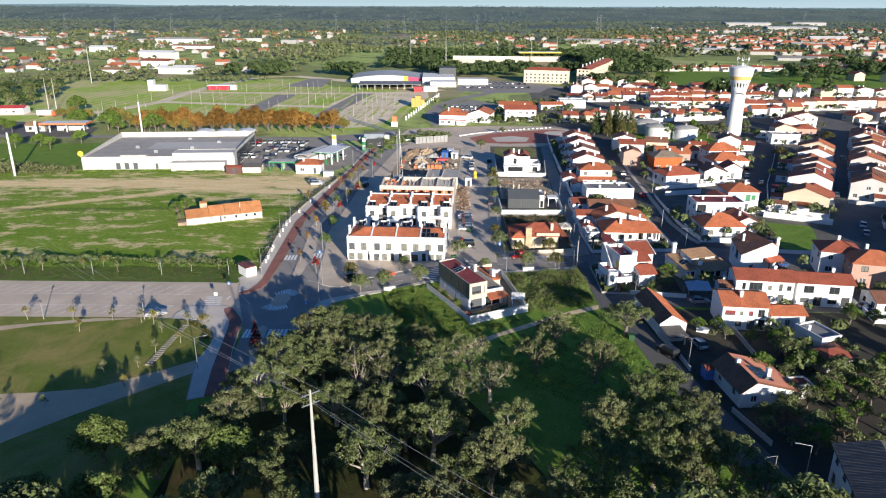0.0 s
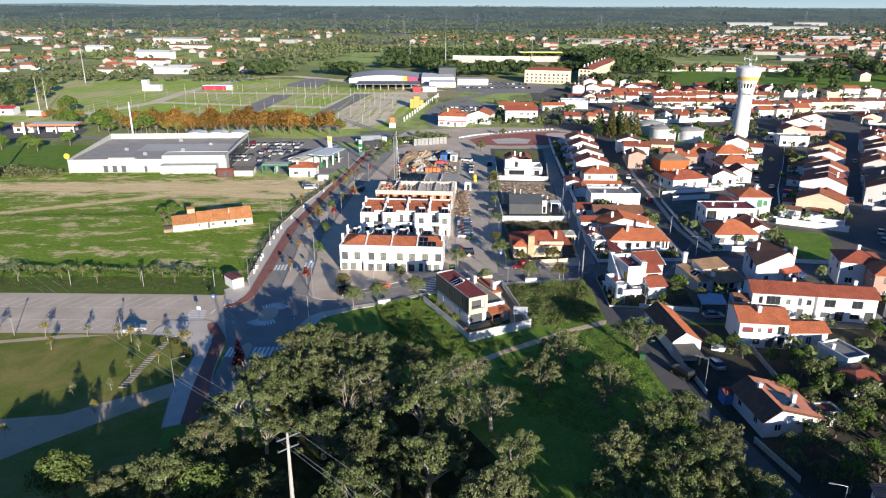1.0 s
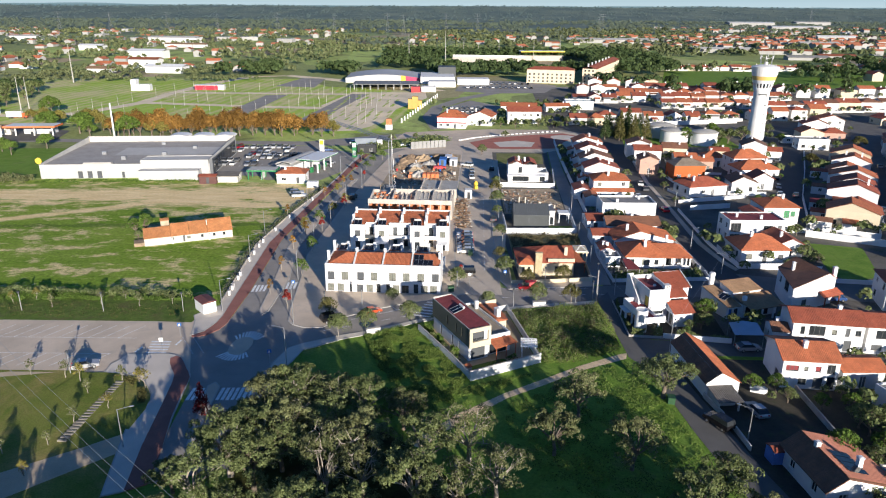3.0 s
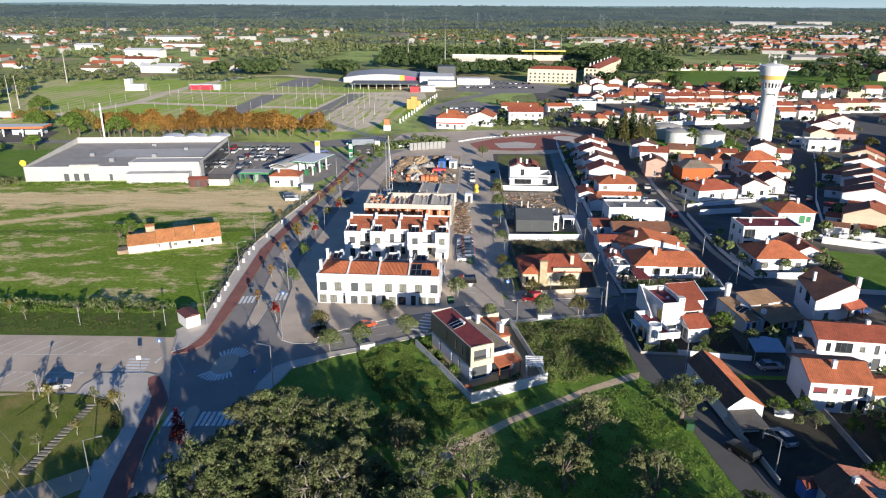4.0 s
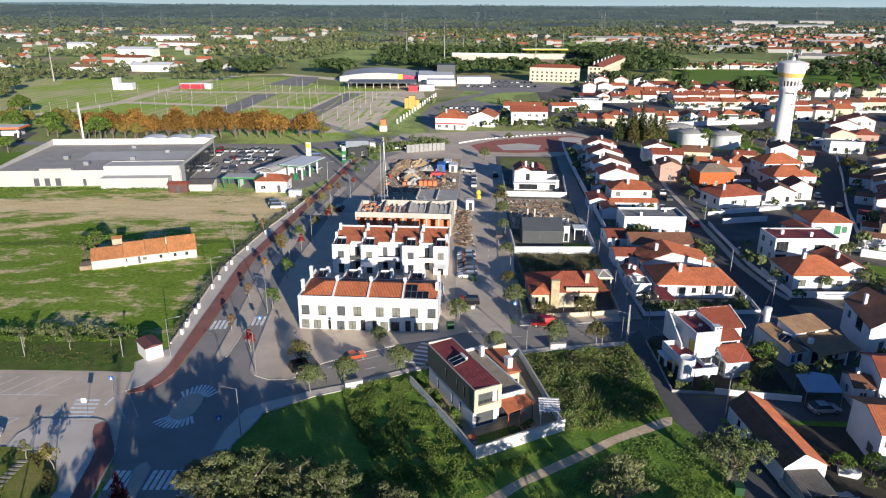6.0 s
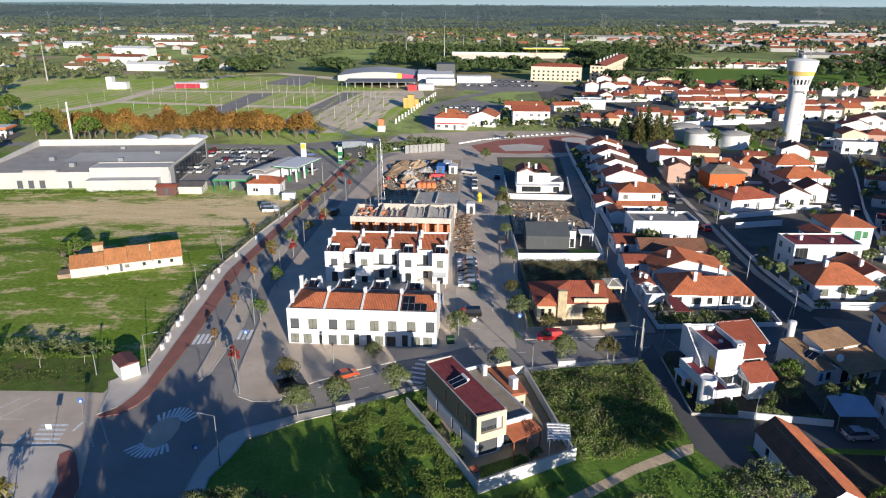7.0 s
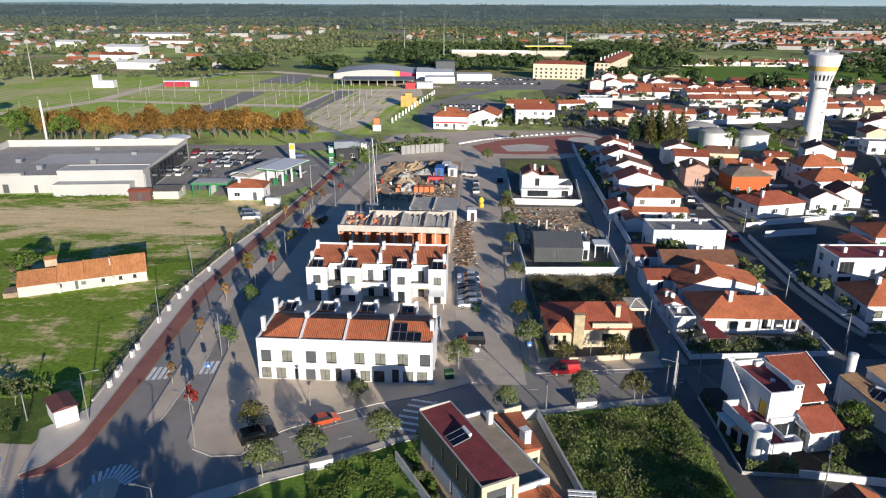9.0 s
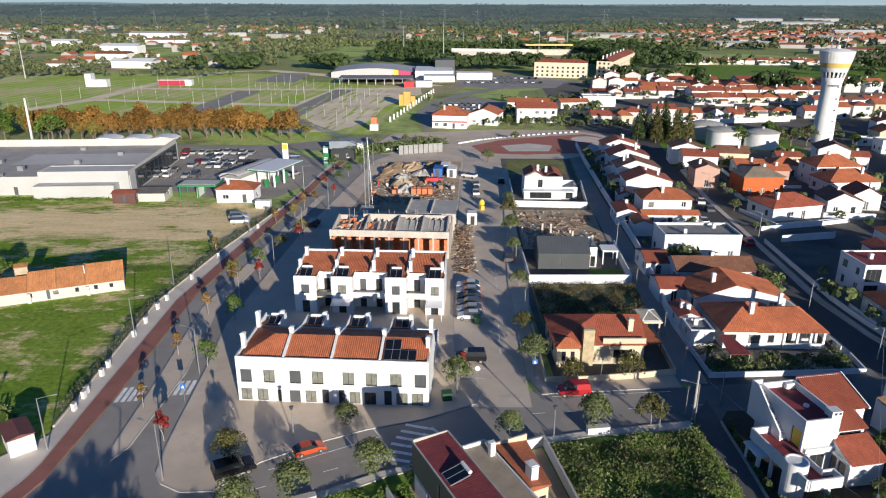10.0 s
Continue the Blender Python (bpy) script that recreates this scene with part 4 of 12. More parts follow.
def hip_roof(mb, x0, y0, x1, y1, z, rh, over=0.4, rib=0.0, amp=0.018):
    x0, y0, x1, y1 = x0 - over, y0 - over, x1 + over, y1 + over
    w, d = x1 - x0, y1 - y0
    if w >= d:
        a, b = (x0 + d / 2, (y0 + y1) / 2, z + rh), (x1 - d / 2, (y0 + y1) / 2, z + rh)
        if w - d < 0.02:
            b = a
        mb.tiles((x0, y0, z), (x1, y0, z), b, a, rib, amp).tiles((x1, y1, z), (x0, y1, z), a, b, rib, amp)
        mb.tiles((x1, y0, z), (x1, y1, z), b, b, rib, amp).tiles((x0, y1, z), (x0, y0, z), a, a, rib, amp)
    else:
        a, b = ((x0 + x1) / 2, y0 + w / 2, z + rh), ((x0 + x1) / 2, y1 - w / 2, z + rh)
        mb.tiles((x1, y0, z), (x1, y1, z), b, a, rib, amp).tiles((x0, y1, z), (x0, y0, z), a, b, rib, amp)
        mb.tiles((x0, y0, z), (x1, y0, z), a, a, rib, amp).tiles((x1, y1, z), (x0, y1, z), b, b, rib, amp)
    mb.face([(x0, y1, z - 0.12), (x1, y1, z - 0.12), (x1, y0, z - 0.12), (x0, y0, z - 0.12)])


def gable_roof(mb, x0, y0, x1, y1, z, rh, axis="x", over=0.35, rib=0.0, ridge=0.5, amp=0.018):
    """A pitched roof with its ridge along x or y; ridge: where it lies across the depth (0 to 1)."""
    x0, y0, x1, y1 = x0 - over, y0 - over, x1 + over, y1 + over
    t = 0.14
    if axis == "x":
        ym = y0 + (y1 - y0) * ridge
        a, b = (x0, ym, z + rh), (x1, ym, z + rh)
        mb.tiles((x0, y0, z), (x1, y0, z), b, a, rib, amp).tiles((x1, y1, z), (x0, y1, z), a, b, rib, amp)
        for x, s in ((x0, 1), (x1, -1)):
            for p, q in (((x, y0, z), (x, ym, z + rh)), ((x, ym, z + rh), (x, y1, z))):
                f = [p, q, (*q[:2], q[2] - t), (*p[:2], p[2] - t)]
                mb.face(f if s > 0 else f[::-1])
        mb.face([(x0, ym, z + rh - t), (x1, ym, z + rh - t), (x1, y0, z - t), (x0, y0, z - t)])
        mb.face([(x1, ym, z + rh - t), (x0, ym, z + rh - t), (x0, y1, z - t), (x1, y1, z - t)])
    else:
        xm = x0 + (x1 - x0) * ridge
        a, b = (xm, y0, z + rh), (xm, y1, z + rh)
        mb.tiles((x1, y0, z), (x1, y1, z), b, a, rib, amp).tiles((x0, y1, z), (x0, y0, z), a, b, rib, amp)
        for y, s in ((y0, 1), (y1, -1)):
            for p, q in (((x0, y, z), (xm, y, z + rh)), ((xm, y, z + rh), (x1, y, z))):
                f = [q, p, (*p[:2], p[2] - t), (*q[:2], q[2] - t)]
                mb.face(f if s > 0 else f[::-1])
        mb.face([(xm, y0, z + rh - t), (xm, y1, z + rh - t), (x0, y1, z - t), (x0, y0, z - t)])
        mb.face([(xm, y1, z + rh - t), (xm, y0, z + rh - t), (x1, y0, z - t), (x1, y1, z - t)])


def gable_pair(parent, material, *args):
    """Both gable ends of a pitched roof, each a part of its own."""
    mb = MB()
    gable_ends(mb, *args)
    for pts in (mb.v[:3], mb.v[3:]):
        one = MB()
        one.face(pts)
        part("gable", one, material, parent)


def gable_ends(mb, x0, y0, x1, y1, z, rh, axis="x", ridge=0.5):
    if axis == "x":
        ym = y0 + (y1 - y0) * ridge
        mb.face([(x0, y1, z), (x0, y0, z), (x0, ym, z + rh)])
        mb.face([(x1, y0, z), (x1, y1, z), (x1, ym, z + rh)])
    else:
        xm = x0 + (x1 - x0) * ridge
        mb.face([(x0, y0, z), (x1, y0, z), (xm, y0, z + rh)])
        mb.face([(x1, y1, z), (x0, y1, z), (xm, y1, z + rh)])


def chimney(parent, x, y, z0, z1, w=0.6, d=0.6, material=None, label=""):
    mb = MB()
    mb.box(x - w / 2, y - d / 2, z0, x + w / 2, y + d / 2, z1 - 0.18)
    mb.box(x - w / 2 - 0.07, y - d / 2 - 0.07, z1 - 0.18, x + w / 2 + 0.07, y + d / 2 + 0.07, z1 - 0.08)
    mb.box(x - w / 2 + 0.06, y - d / 2 + 0.06, z1 - 0.08, x + w / 2 - 0.06, y + d / 2 - 0.06, z1)
    return part("chimney", mb, material or WHITE, parent, label)


def openings_for(w, h, storeys, r, pane=None, first_door=False):
    """Windows spread over a wall w long."""
    out = []
    n = max(1, int((w - 0.8) / 3.1))
    for s in range(storeys):
        for i in range(n):
            if r.random() < 0.18:
                continue
            u = (i + 0.5) * w / n
            door = s == 0 and first_door and i == n // 2
            ww, hh, zz = (1.0, 2.1, 0.06) if door else (r.choice((1.0, 1.2, 1.5)), r.choice((1.1, 1.25)), 0.95)
            p = pane or r.choice((GLASS, SHUTTER, GLASS, CURTAIN, SHUTTER))
            if zz + hh + s * 2.85 < h - 0.2 and ww < w - 0.6:
                out.append((u - ww / 2, zz + s * 2.85, ww, hh, p, 1, r.choice((FRAME, FRAME_WHITE))))
    return out


FOOT = []


def house(x, y, w, d, h, roof="hip", rh=1.8, rot=0.0, wall=WHITE, tiles=TILE, label="", seed=0, ridge=0.5, detail=2, rib=0.0, parapet=0.4, over=0.4, chimneys=1, group="village houses", front=None):
    """A house on the centre of its footprint. roof: hip, gable_x, gable_y, flat. detail 2: walls with openings; 1: few windows."""
    r = random.Random(seed * 131 + int(x * 7 + y * 13))
    hs = thing("house", x, y, rot, label or "white rendered house with a clay-tiled roof", "house", group)
    FOOT.append((x, y, w, d, rot))
    st = max(1, int(h / 2.75))
    x0, y0, x1, y1 = -w / 2, -d / 2, w / 2, d / 2
    ops = {}
    if detail == 2:
        ops = {0: openings_for(w, h, st, r, first_door=True), 1: openings_for(d, h, st, r), 3: openings_for(d, h, st, r)}
    elif detail == 1 and y < 430:
        ops = {0: openings_for(w, h, st, r)[:3], 3: openings_for(d, h, st, r)[:1]}
    if front is not None:
        ops[0] = front
    top = h + parapet if roof == "flat" else h
    if roof == "flat":
        top = max(top, h + 0.24)
    walled(hs, "wall", wall, rect(x0, y0, x1, y1), 0, top, ops)
    rb = MB()
    if roof == "flat":
        rb.face([(x0 + 0.2, y0 + 0.2, h), (x1 - 0.2, y0 + 0.2, h), (x1 - 0.2, y1 - 0.2, h), (x0 + 0.2, y1 - 0.2, h)])
        part("roof", rb, tiles, hs)
        pb = MB()
        o = 0.03
        for a in (rect(x0 - o, y0 - o, x1 + o, y0 + 0.2), rect(x0 - o, y1 - 0.2, x1 + o, y1 + o), rect(x0 - o, y0 + 0.2, x0 + 0.2, y1 - 0.2), rect(x1 - 0.2, y0 + 0.2, x1 + o, y1 - 0.2)):
            pb.prism(a, top - 0.22, top + 0.02)
        part("parapet", pb, wall, hs)
    elif roof == "hip":
        hip_roof(rb, x0, y0, x1, y1, h, rh, over, rib)
        part("roof", rb, tiles, hs)
    else:
        axis = roof[-1]
        gable_roof(rb, x0, y0, x1, y1, h + 0.02, rh, axis, over, rib, ridge)
        part("roof", rb, tiles, hs)
        gable_pair(hs, wall, x0, y0, x1, y1, h, rh * 0.9, axis, ridge)
    for i in range(chimneys):
        cx, cy = r.uniform(x0 * 0.6, x1 * 0.6), r.uniform(y0 * 0.5, y1 * 0.5)
        chimney(hs, cx, cy, h - 0.1, h + (rh if roof != "flat" else 0.3) + 0.7)
    return hs


def wall_line(name, pts, h, material, label, t=0.2, z0=0.0, category="wall", group="garden walls", cap=None):
    """A free-standing wall along a line of points."""
    th = thing(name, pts[0][0], pts[0][1], 0, label, category, group)
    ox, oy = pts[0]
    for i in range(len(pts) - 1):
        a, b = Vector((pts[i][0] - ox, pts[i][1] - oy)), Vector((pts[i + 1][0] - ox, pts[i + 1][1] - oy))
        d = (b - a).normalized()
        n = Vector((-d.y, d.x)) * t / 2
        e = d * (t / 2 - 0.003 * (i % 2))
        mb = MB()
        hh = h + 0.003 * (i % 2)
        mb.prism([tuple(a - n - e), tuple(b - n + e), tuple(b + n + e), tuple(a + n - e)], z0, hh, bottom=True)
        ob = part("wall_panel", mb, material, th)
        if cap:
            cb = MB()
            n2 = n * 1.3
            cb.prism([tuple(a - n2 - e), tuple(b - n2 + e), tuple(b + n2 + e), tuple(a + n2 - e)], hh, hh + 0.06, bottom=True)
            part("coping", cb, cap, ob)
    return th


# --- the two finished rows of four houses, and their unfinished neighbour ---
def solar_heater(parent, x, y, z, rot, tilt=28.0):
    """A roof solar panel with its hot-water drum."""
    b = MB()
    b.box(-0.95, -1.0, 0, 0.95, 1.0, 0.08)
    ob = part("solar_collector", b, PANEL, parent, "dark glazed solar collector", m=pose(x, y, z, tilt, 0, 0) if not rot else pose(x, y, z, 0, 0, rot) @ pose(0, 0, 0, tilt))
    c = MB()
    c.rod((-0.8, 1.15, 0.2), (0.8, 1.15, 0.2), 0.2, n=12)
    part("water_drum", c, FRAME_WHITE, ob)
    f = MB()
    for s in (-0.98, 0.92):
        f.box(s, -1.0, 0.0, s + 0.06, 1.0, 0.11)
    f.box(-0.98, -1.05, 0.0, 0.98, -1.0, 0.11).box(-0.98, 1.0, 0, 0.98, 1.05, 0.11).box(-0.03, -1, 0.081, 0.03, 1, 0.10)
    part("collector_frame", f, METAL, ob)


def pv_array(parent, x, y, z, tilt, cols, rows, w=1.0, h=1.65):
    for i in range(cols):
        for j in range(rows):
            b = MB()
            b.box(0.03, 0.03, 0.05, w - 0.03, h - 0.03, 0.09)
            ob = part("solar_panel", b, PANEL, parent, m=pose(x, y, z, tilt, 0, 0) @ pose(i * w, j * h, 0.06))
            f = MB()
            f.box(0, 0, 0.03, w, 0.03, 0.10).box(0, h - 0.03, 0.03, w, h, 0.10).box(0, 0.03, 0.03, 0.03, h - 0.03, 0.10).box(w - 0.03, 0.03, 0.03, w, h - 0.03, 0.10)
            part("panel_frame", f, METAL, ob)


def row_front():
    """Front row: flat street facade, tiled roofs between party walls, cut-back rear terraces."""
    rot = -3.0
    for i in range(4):
        hs = thing("row_house", -24.45 + 5.97 * i * math.cos(radians(rot)), 159.05 + 5.97 * i * math.sin(radians(rot)), rot,
                   "white two-storey row house with an orange tiled roof and grey shutters", "house", "front row of houses")
        w, d, h = 5.97, 9.4, 6.0
        G, S, C = GLASS, SHUTTER, CURTAIN
        ua, ub = ((0.5, 3.4), (0.7, 3.5), (1.35, 4.2), (1.25, 4.25))[i]
        up = [(ua, 2.85, 1.4, 1.7, S if i in (0, 1) else C, 0 if i in (0, 1) else 1), (ub, 2.85, 1.4, 1.7, S if i == 3 else C, 1)]
        dn = {0: [(0.4, 0.25, 1.35, 1.65, C, 1), (2.45, 0.25, 1.35, 1.65, C, 1), (5.0, 0.15, 0.5, 1.7, G, 0)],
              1: [(0.55, 0.05, 1.35, 1.75, S, 0), (2.55, 0.2, 1.35, 1.65, C, 1), (4.65, 0.02, 0.85, 2.05, G, 0)],
              2: [(0.75, 0.02, 0.75, 2.05, G, 0), (2.1, 0.2, 1.35, 1.65, C, 1), (3.95, 0.05, 1.45, 1.8, G, 1)],
              3: [(0.45, 0.02, 0.95, 2.15, G, 0), (1.95, 0.2, 1.4, 1.7, C, 1), (3.85, 0.2, 1.4, 1.7, C, 1)]}[i]
        ops = {0: up + dn}
        if i == 0:
            ops[3] = [(2.0, 3.9, 0.9, 1.1, G, 1)]
        walled(hs, "wall", WHITE, rect(0, 0, w - 0.01, d), 0, h, ops)
        rb = MB()
        y0, ym, y1, z, rh = 0.35, 4.3, 9.0, 5.95, 1.45
        if i == 0:
            rb.tiles((0.35, y0, z), (w - 0.1, y0, z), (w - 0.1, ym, z + rh), (3.9, ym, z + rh), 0.26)
            rb.tiles((0.35, y1, z), (0.35, y0, z), (3.9, ym, z + rh), (3.9, ym + 0.01, z + rh), 0.26)
            rb.tiles((w - 0.1, y1, z), (0.35, y1, z), (3.9, ym + 0.01, z + rh), (w - 0.1, ym + 0.01, z + rh), 0.26)
        else:
            rb.tiles((0.1, y0, z), (w - 0.1, y0, z), (w - 0.1, ym, z + rh), (0.1, ym, z + rh), 0.26)
            rb.tiles((w - 0.1, y1, z), (0.1, y1, z), (0.1, ym, z + rh), (w - 0.1, ym, z + rh), 0.26)
        part("roof", rb, TILE, hs)
        pb = MB()
        pb.box(0, 0, h, w - 0.01, 0.22, h + 0.28)
        if i in (0,):
            pb.box(0, 0.22, h, 0.22, d, h + 0.30)
        if i == 3:
            pb.box(w - 0.24, 0.22, h, w - 0.01, d, h + 0.30)
        part("parapet", pb, WHITE, hs)
        if i < 3:
            q = MB()
            for a, b in (((y0, 6.3), (ym, 7.62)), ((ym, 7.62), (d, 6.3))):
                q.face([(w - 0.17, a[0], a[1]), (w + 0.13, a[0], a[1]), (w + 0.13, b[0], b[1]), (w - 0.17, b[0], b[1])])
                q.face([(w - 0.17, a[0], a[1] - 0.5), (w - 0.17, a[0], a[1]), (w - 0.17, b[0], b[1]), (w - 0.17, b[0], b[1] - 0.5)][::-1])
                q.face([(w + 0.13, a[0], a[1] - 0.5), (w + 0.13, a[0], a[1]), (w + 0.13, b[0], b[1]), (w + 0.13, b[0], b[1] - 0.5)])
            q.face([(w - 0.17, y0, 5.9), (w + 0.13, y0, 5.9), (w + 0.13, y0, 6.3), (w - 0.17, y0, 6.3)])
            part("party_wall_coping", q, WHITE, hs)
            chimney(hs, w - 0.02, ym + 0.4, 7.0, 8.3, 0.5, 0.6)
        else:
            chimney(hs, w - 0.3, 3.0, 6.2, 8.3, 0.5, 0.6)
            chimney(hs, w - 0.3, 8.2, 6.2, 8.3, 0.5, 0.6)
        if i == 0:
            chimney(hs, 0.35, 2.6, 6.2, 8.3, 0.5, 0.6)
            chimney(hs, 0.35, 8.6, 6.2, 8.5, 0.5, 0.6)
        if i == 3:
            tilt = math.degrees(math.atan2(rh, ym - y0))
            pv_array(hs, 0.35, 0.55, z + 0.16, tilt, 4, 1)
            pv_array(hs, 0.35, 0.55 + 1.66 * math.cos(radians(tilt)), z + 0.16 + 1.66 * math.sin(radians(tilt)), tilt, 2, 1)
        solar_heater(hs, 1.45 if i else 1.9, d + 1.5, 6.0, 0.0, 16)
        # rear wing with a lower tiled roof, terrace walls and patio
        rw = MB()
        rw.box(0.01, d, 0, 2.9, d + 3.4, 5.3)
        rw.box(2.9, d, 0, w - 0.02, d + 2.6, 3.0)
        part("rear_wing", rw, WHITE, hs)
        rr = MB()
        rr.tiles((0.0, d + 0.1, 6.1), (2.9, d + 0.1, 6.1), (2.9, d + 3.4, 5.35), (0.0, d + 3.4, 5.35), 0.0)
        part("rear_roof", rr, TILE, hs)
        tb = MB()
        tb.box(w - 0.14, d, 0, w - 0.02, d + 8.8, 2.0)
        tb.box(0.0, d + 8.7, 0, w - 0.15, d + 8.85, 1.9)
        tb.box(2.9, d + 2.45, 3.0, w - 0.15, d + 2.6, 4.0)
        part("patio_wall", tb, WHITE, hs)
        rp = MB()
        rp.box(2.75, d, 5.2, 2.9, d + 3.5, 6.35).box(0.0, d + 3.4, 5.2, 2.75, d + 3.55, 5.95).box(0.0, d, 5.2, 0.12, d + 3.4, 6.35)
        part("rear_parapet", rp, WHITE, hs)
        chimney(hs, 2.6, d + 2.6, 5.3, 7.1, 0.5, 0.6)


row_front()


def row_middle():
    """Middle row: alternating projecting bays with recessed balconies, seen from the garden side."""
    rot = -2.2
    for i in range(4):
        hs = thing("row_house", -22.95 + 6.0 * i, 185.6 - 0.23 * i, rot, "white two-storey row house with recessed balcony and solar water heater", "house", "middle row of houses")
        w, d, h = 6.0, 9.6, 6.2
        left = i in (0, 2)
        if i == 0:
            a, b = (0.0, 3.6), (3.6, 6.0)
        elif i == 1:
            a, b = (0.0, 3.4), (3.4, 6.0)
        elif i == 2:
            a, b = (2.6, 6.0), (0.0, 2.6)
        else:
            a, b = (3.0, 6.0), (0.0, 3.0)
        G, S, C = GLASS, SHUTTER, CURTAIN
        aw, bw = a[1] - a[0], b[1] - b[0]
        e = 0.012
        walled(hs, "bay_wall", WHITE, rect(a[0] + e, 0, a[1] - e, d), 0, h,
               {0: [(aw / 2 - 0.65, 3.55, 1.3, 1.4, (S, C, S, C)[i], 1), (aw / 2 - 0.6, 0.1, 1.2, 2.1, G, 0)], 1: [(0.8, 3.2, 1.0, 1.9, G, 0)] if left else [], 3: [(0.8, 3.2, 1.0, 1.9, G, 0)] if not left else []})
        walled(hs, "recess_wall", WHITE, rect(b[0] + e, 2.6, b[1] - e, d), 0, h, {0: [(bw / 2 - 0.5, 3.1, 1.0, 2.0, S if i == 1 else G, 0), (bw / 2 - 0.5, 0.1, 1.0, 2.1, G, 0)]})
        bb = MB()
        bb.box(b[0] + e, 0.0, 2.75, b[1] - e, 2.6, 2.95)
        part("balcony_floor", bb, PAVE, hs)
        bp = MB()
        bp.box(b[0] + e, 0.0, 2.95, b[1] - e, 0.12, 3.75)
        part("balcony_wall", bp, WHITE if i != 0 else GREY_WALL, hs)
        rb = MB()
        y0, ym, y1, z, rh = 2.6, 4.9, 9.3, 6.25, 0.0
        rb.tiles((0.12, 3.2, 6.25), (w - 0.12, 3.2, 6.25), (w - 0.12, 9.3, 7.35), (0.12, 9.3, 7.35), 0.26)
        rb.tiles((a[0] + 0.15, 0.3, 5.75), (a[1] - 0.15, 0.3, 5.75), (a[1] - 0.15, 3.2, 6.25), (a[0] + 0.15, 3.2, 6.25), 0.26)
        part("roof", rb, TILE, hs)
        pb = MB()
        pb.box(a[0] + e, 0.0, h, a[1] - e, 0.16, h + 0.2)
        for px in (0.0, w - 0.15):
            pb.face([(px + 0.0, 2.6, h), (px + 0.15, 2.6, h), (px + 0.15, 2.6, h + 0.4), (px, 2.6, h + 0.4)])
            pb.face([(px, 2.6, h + 0.4), (px + 0.15, 2.6, h + 0.4), (px + 0.15, d, h + 1.45), (px, d, h + 1.45)])
            pb.face([(px, d, h), (px, 2.6, h), (px, 2.6, h + 0.4), (px, d, h + 1.45)])
            pb.face([(px + 0.15, 2.6, h), (px + 0.15, d, h), (px + 0.15, d, h + 1.45), (px + 0.15, 2.6, h + 0.4)])
        pb.box(0.0, d - 0.16, h, w - 0.004, d, h + 1.45)
        part("parapet", pb, WHITE, hs)
        solar_heater(hs, (a[0] + a[1]) / 2, 1.5, 6.5, 0.0, 22)
        chimney(hs, 0.45, 3.4, 6.2, 8.1, 0.5, 0.6)
        chimney(hs, 0.45, 8.0, 6.6, 8.6, 0.5, 0.6)
        if i == 3:
            chimney(hs, w - 0.45, 3.4, 6.2, 8.0, 0.5, 0.6)
        if i in (1, 3):
            aw_ = MB()
            aw_.face([(a[0] + 0.2, -2.4, 2.45), (a[1] - 0.2, -2.4, 2.45), (a[1] - 0.2, 0.0, 2.75), (a[0] + 0.2, 0.0, 2.75)])
            aw_.face([(a[0] + 0.2, -2.4, 2.40), (a[0] + 0.2, 0.0, 2.70), (a[1] - 0.2, 0.0, 2.70), (a[1] - 0.2, -2.4, 2.40)])
            for px in (a[0] + 0.25, a[1] - 0.32):
                aw_.box(px, -2.35, 0, px + 0.07, -2.28, 2.41)
            part("awning", aw_, FRAME_WHITE, hs, "white patio awning")


row_middle()


SHELL_PALE = mat("pale_cast_concrete", (0.50, 0.45, 0.395), 0.9, 0.14, 0.6, 5, 0.01, stain=(0.38, 0.33, 0.28))


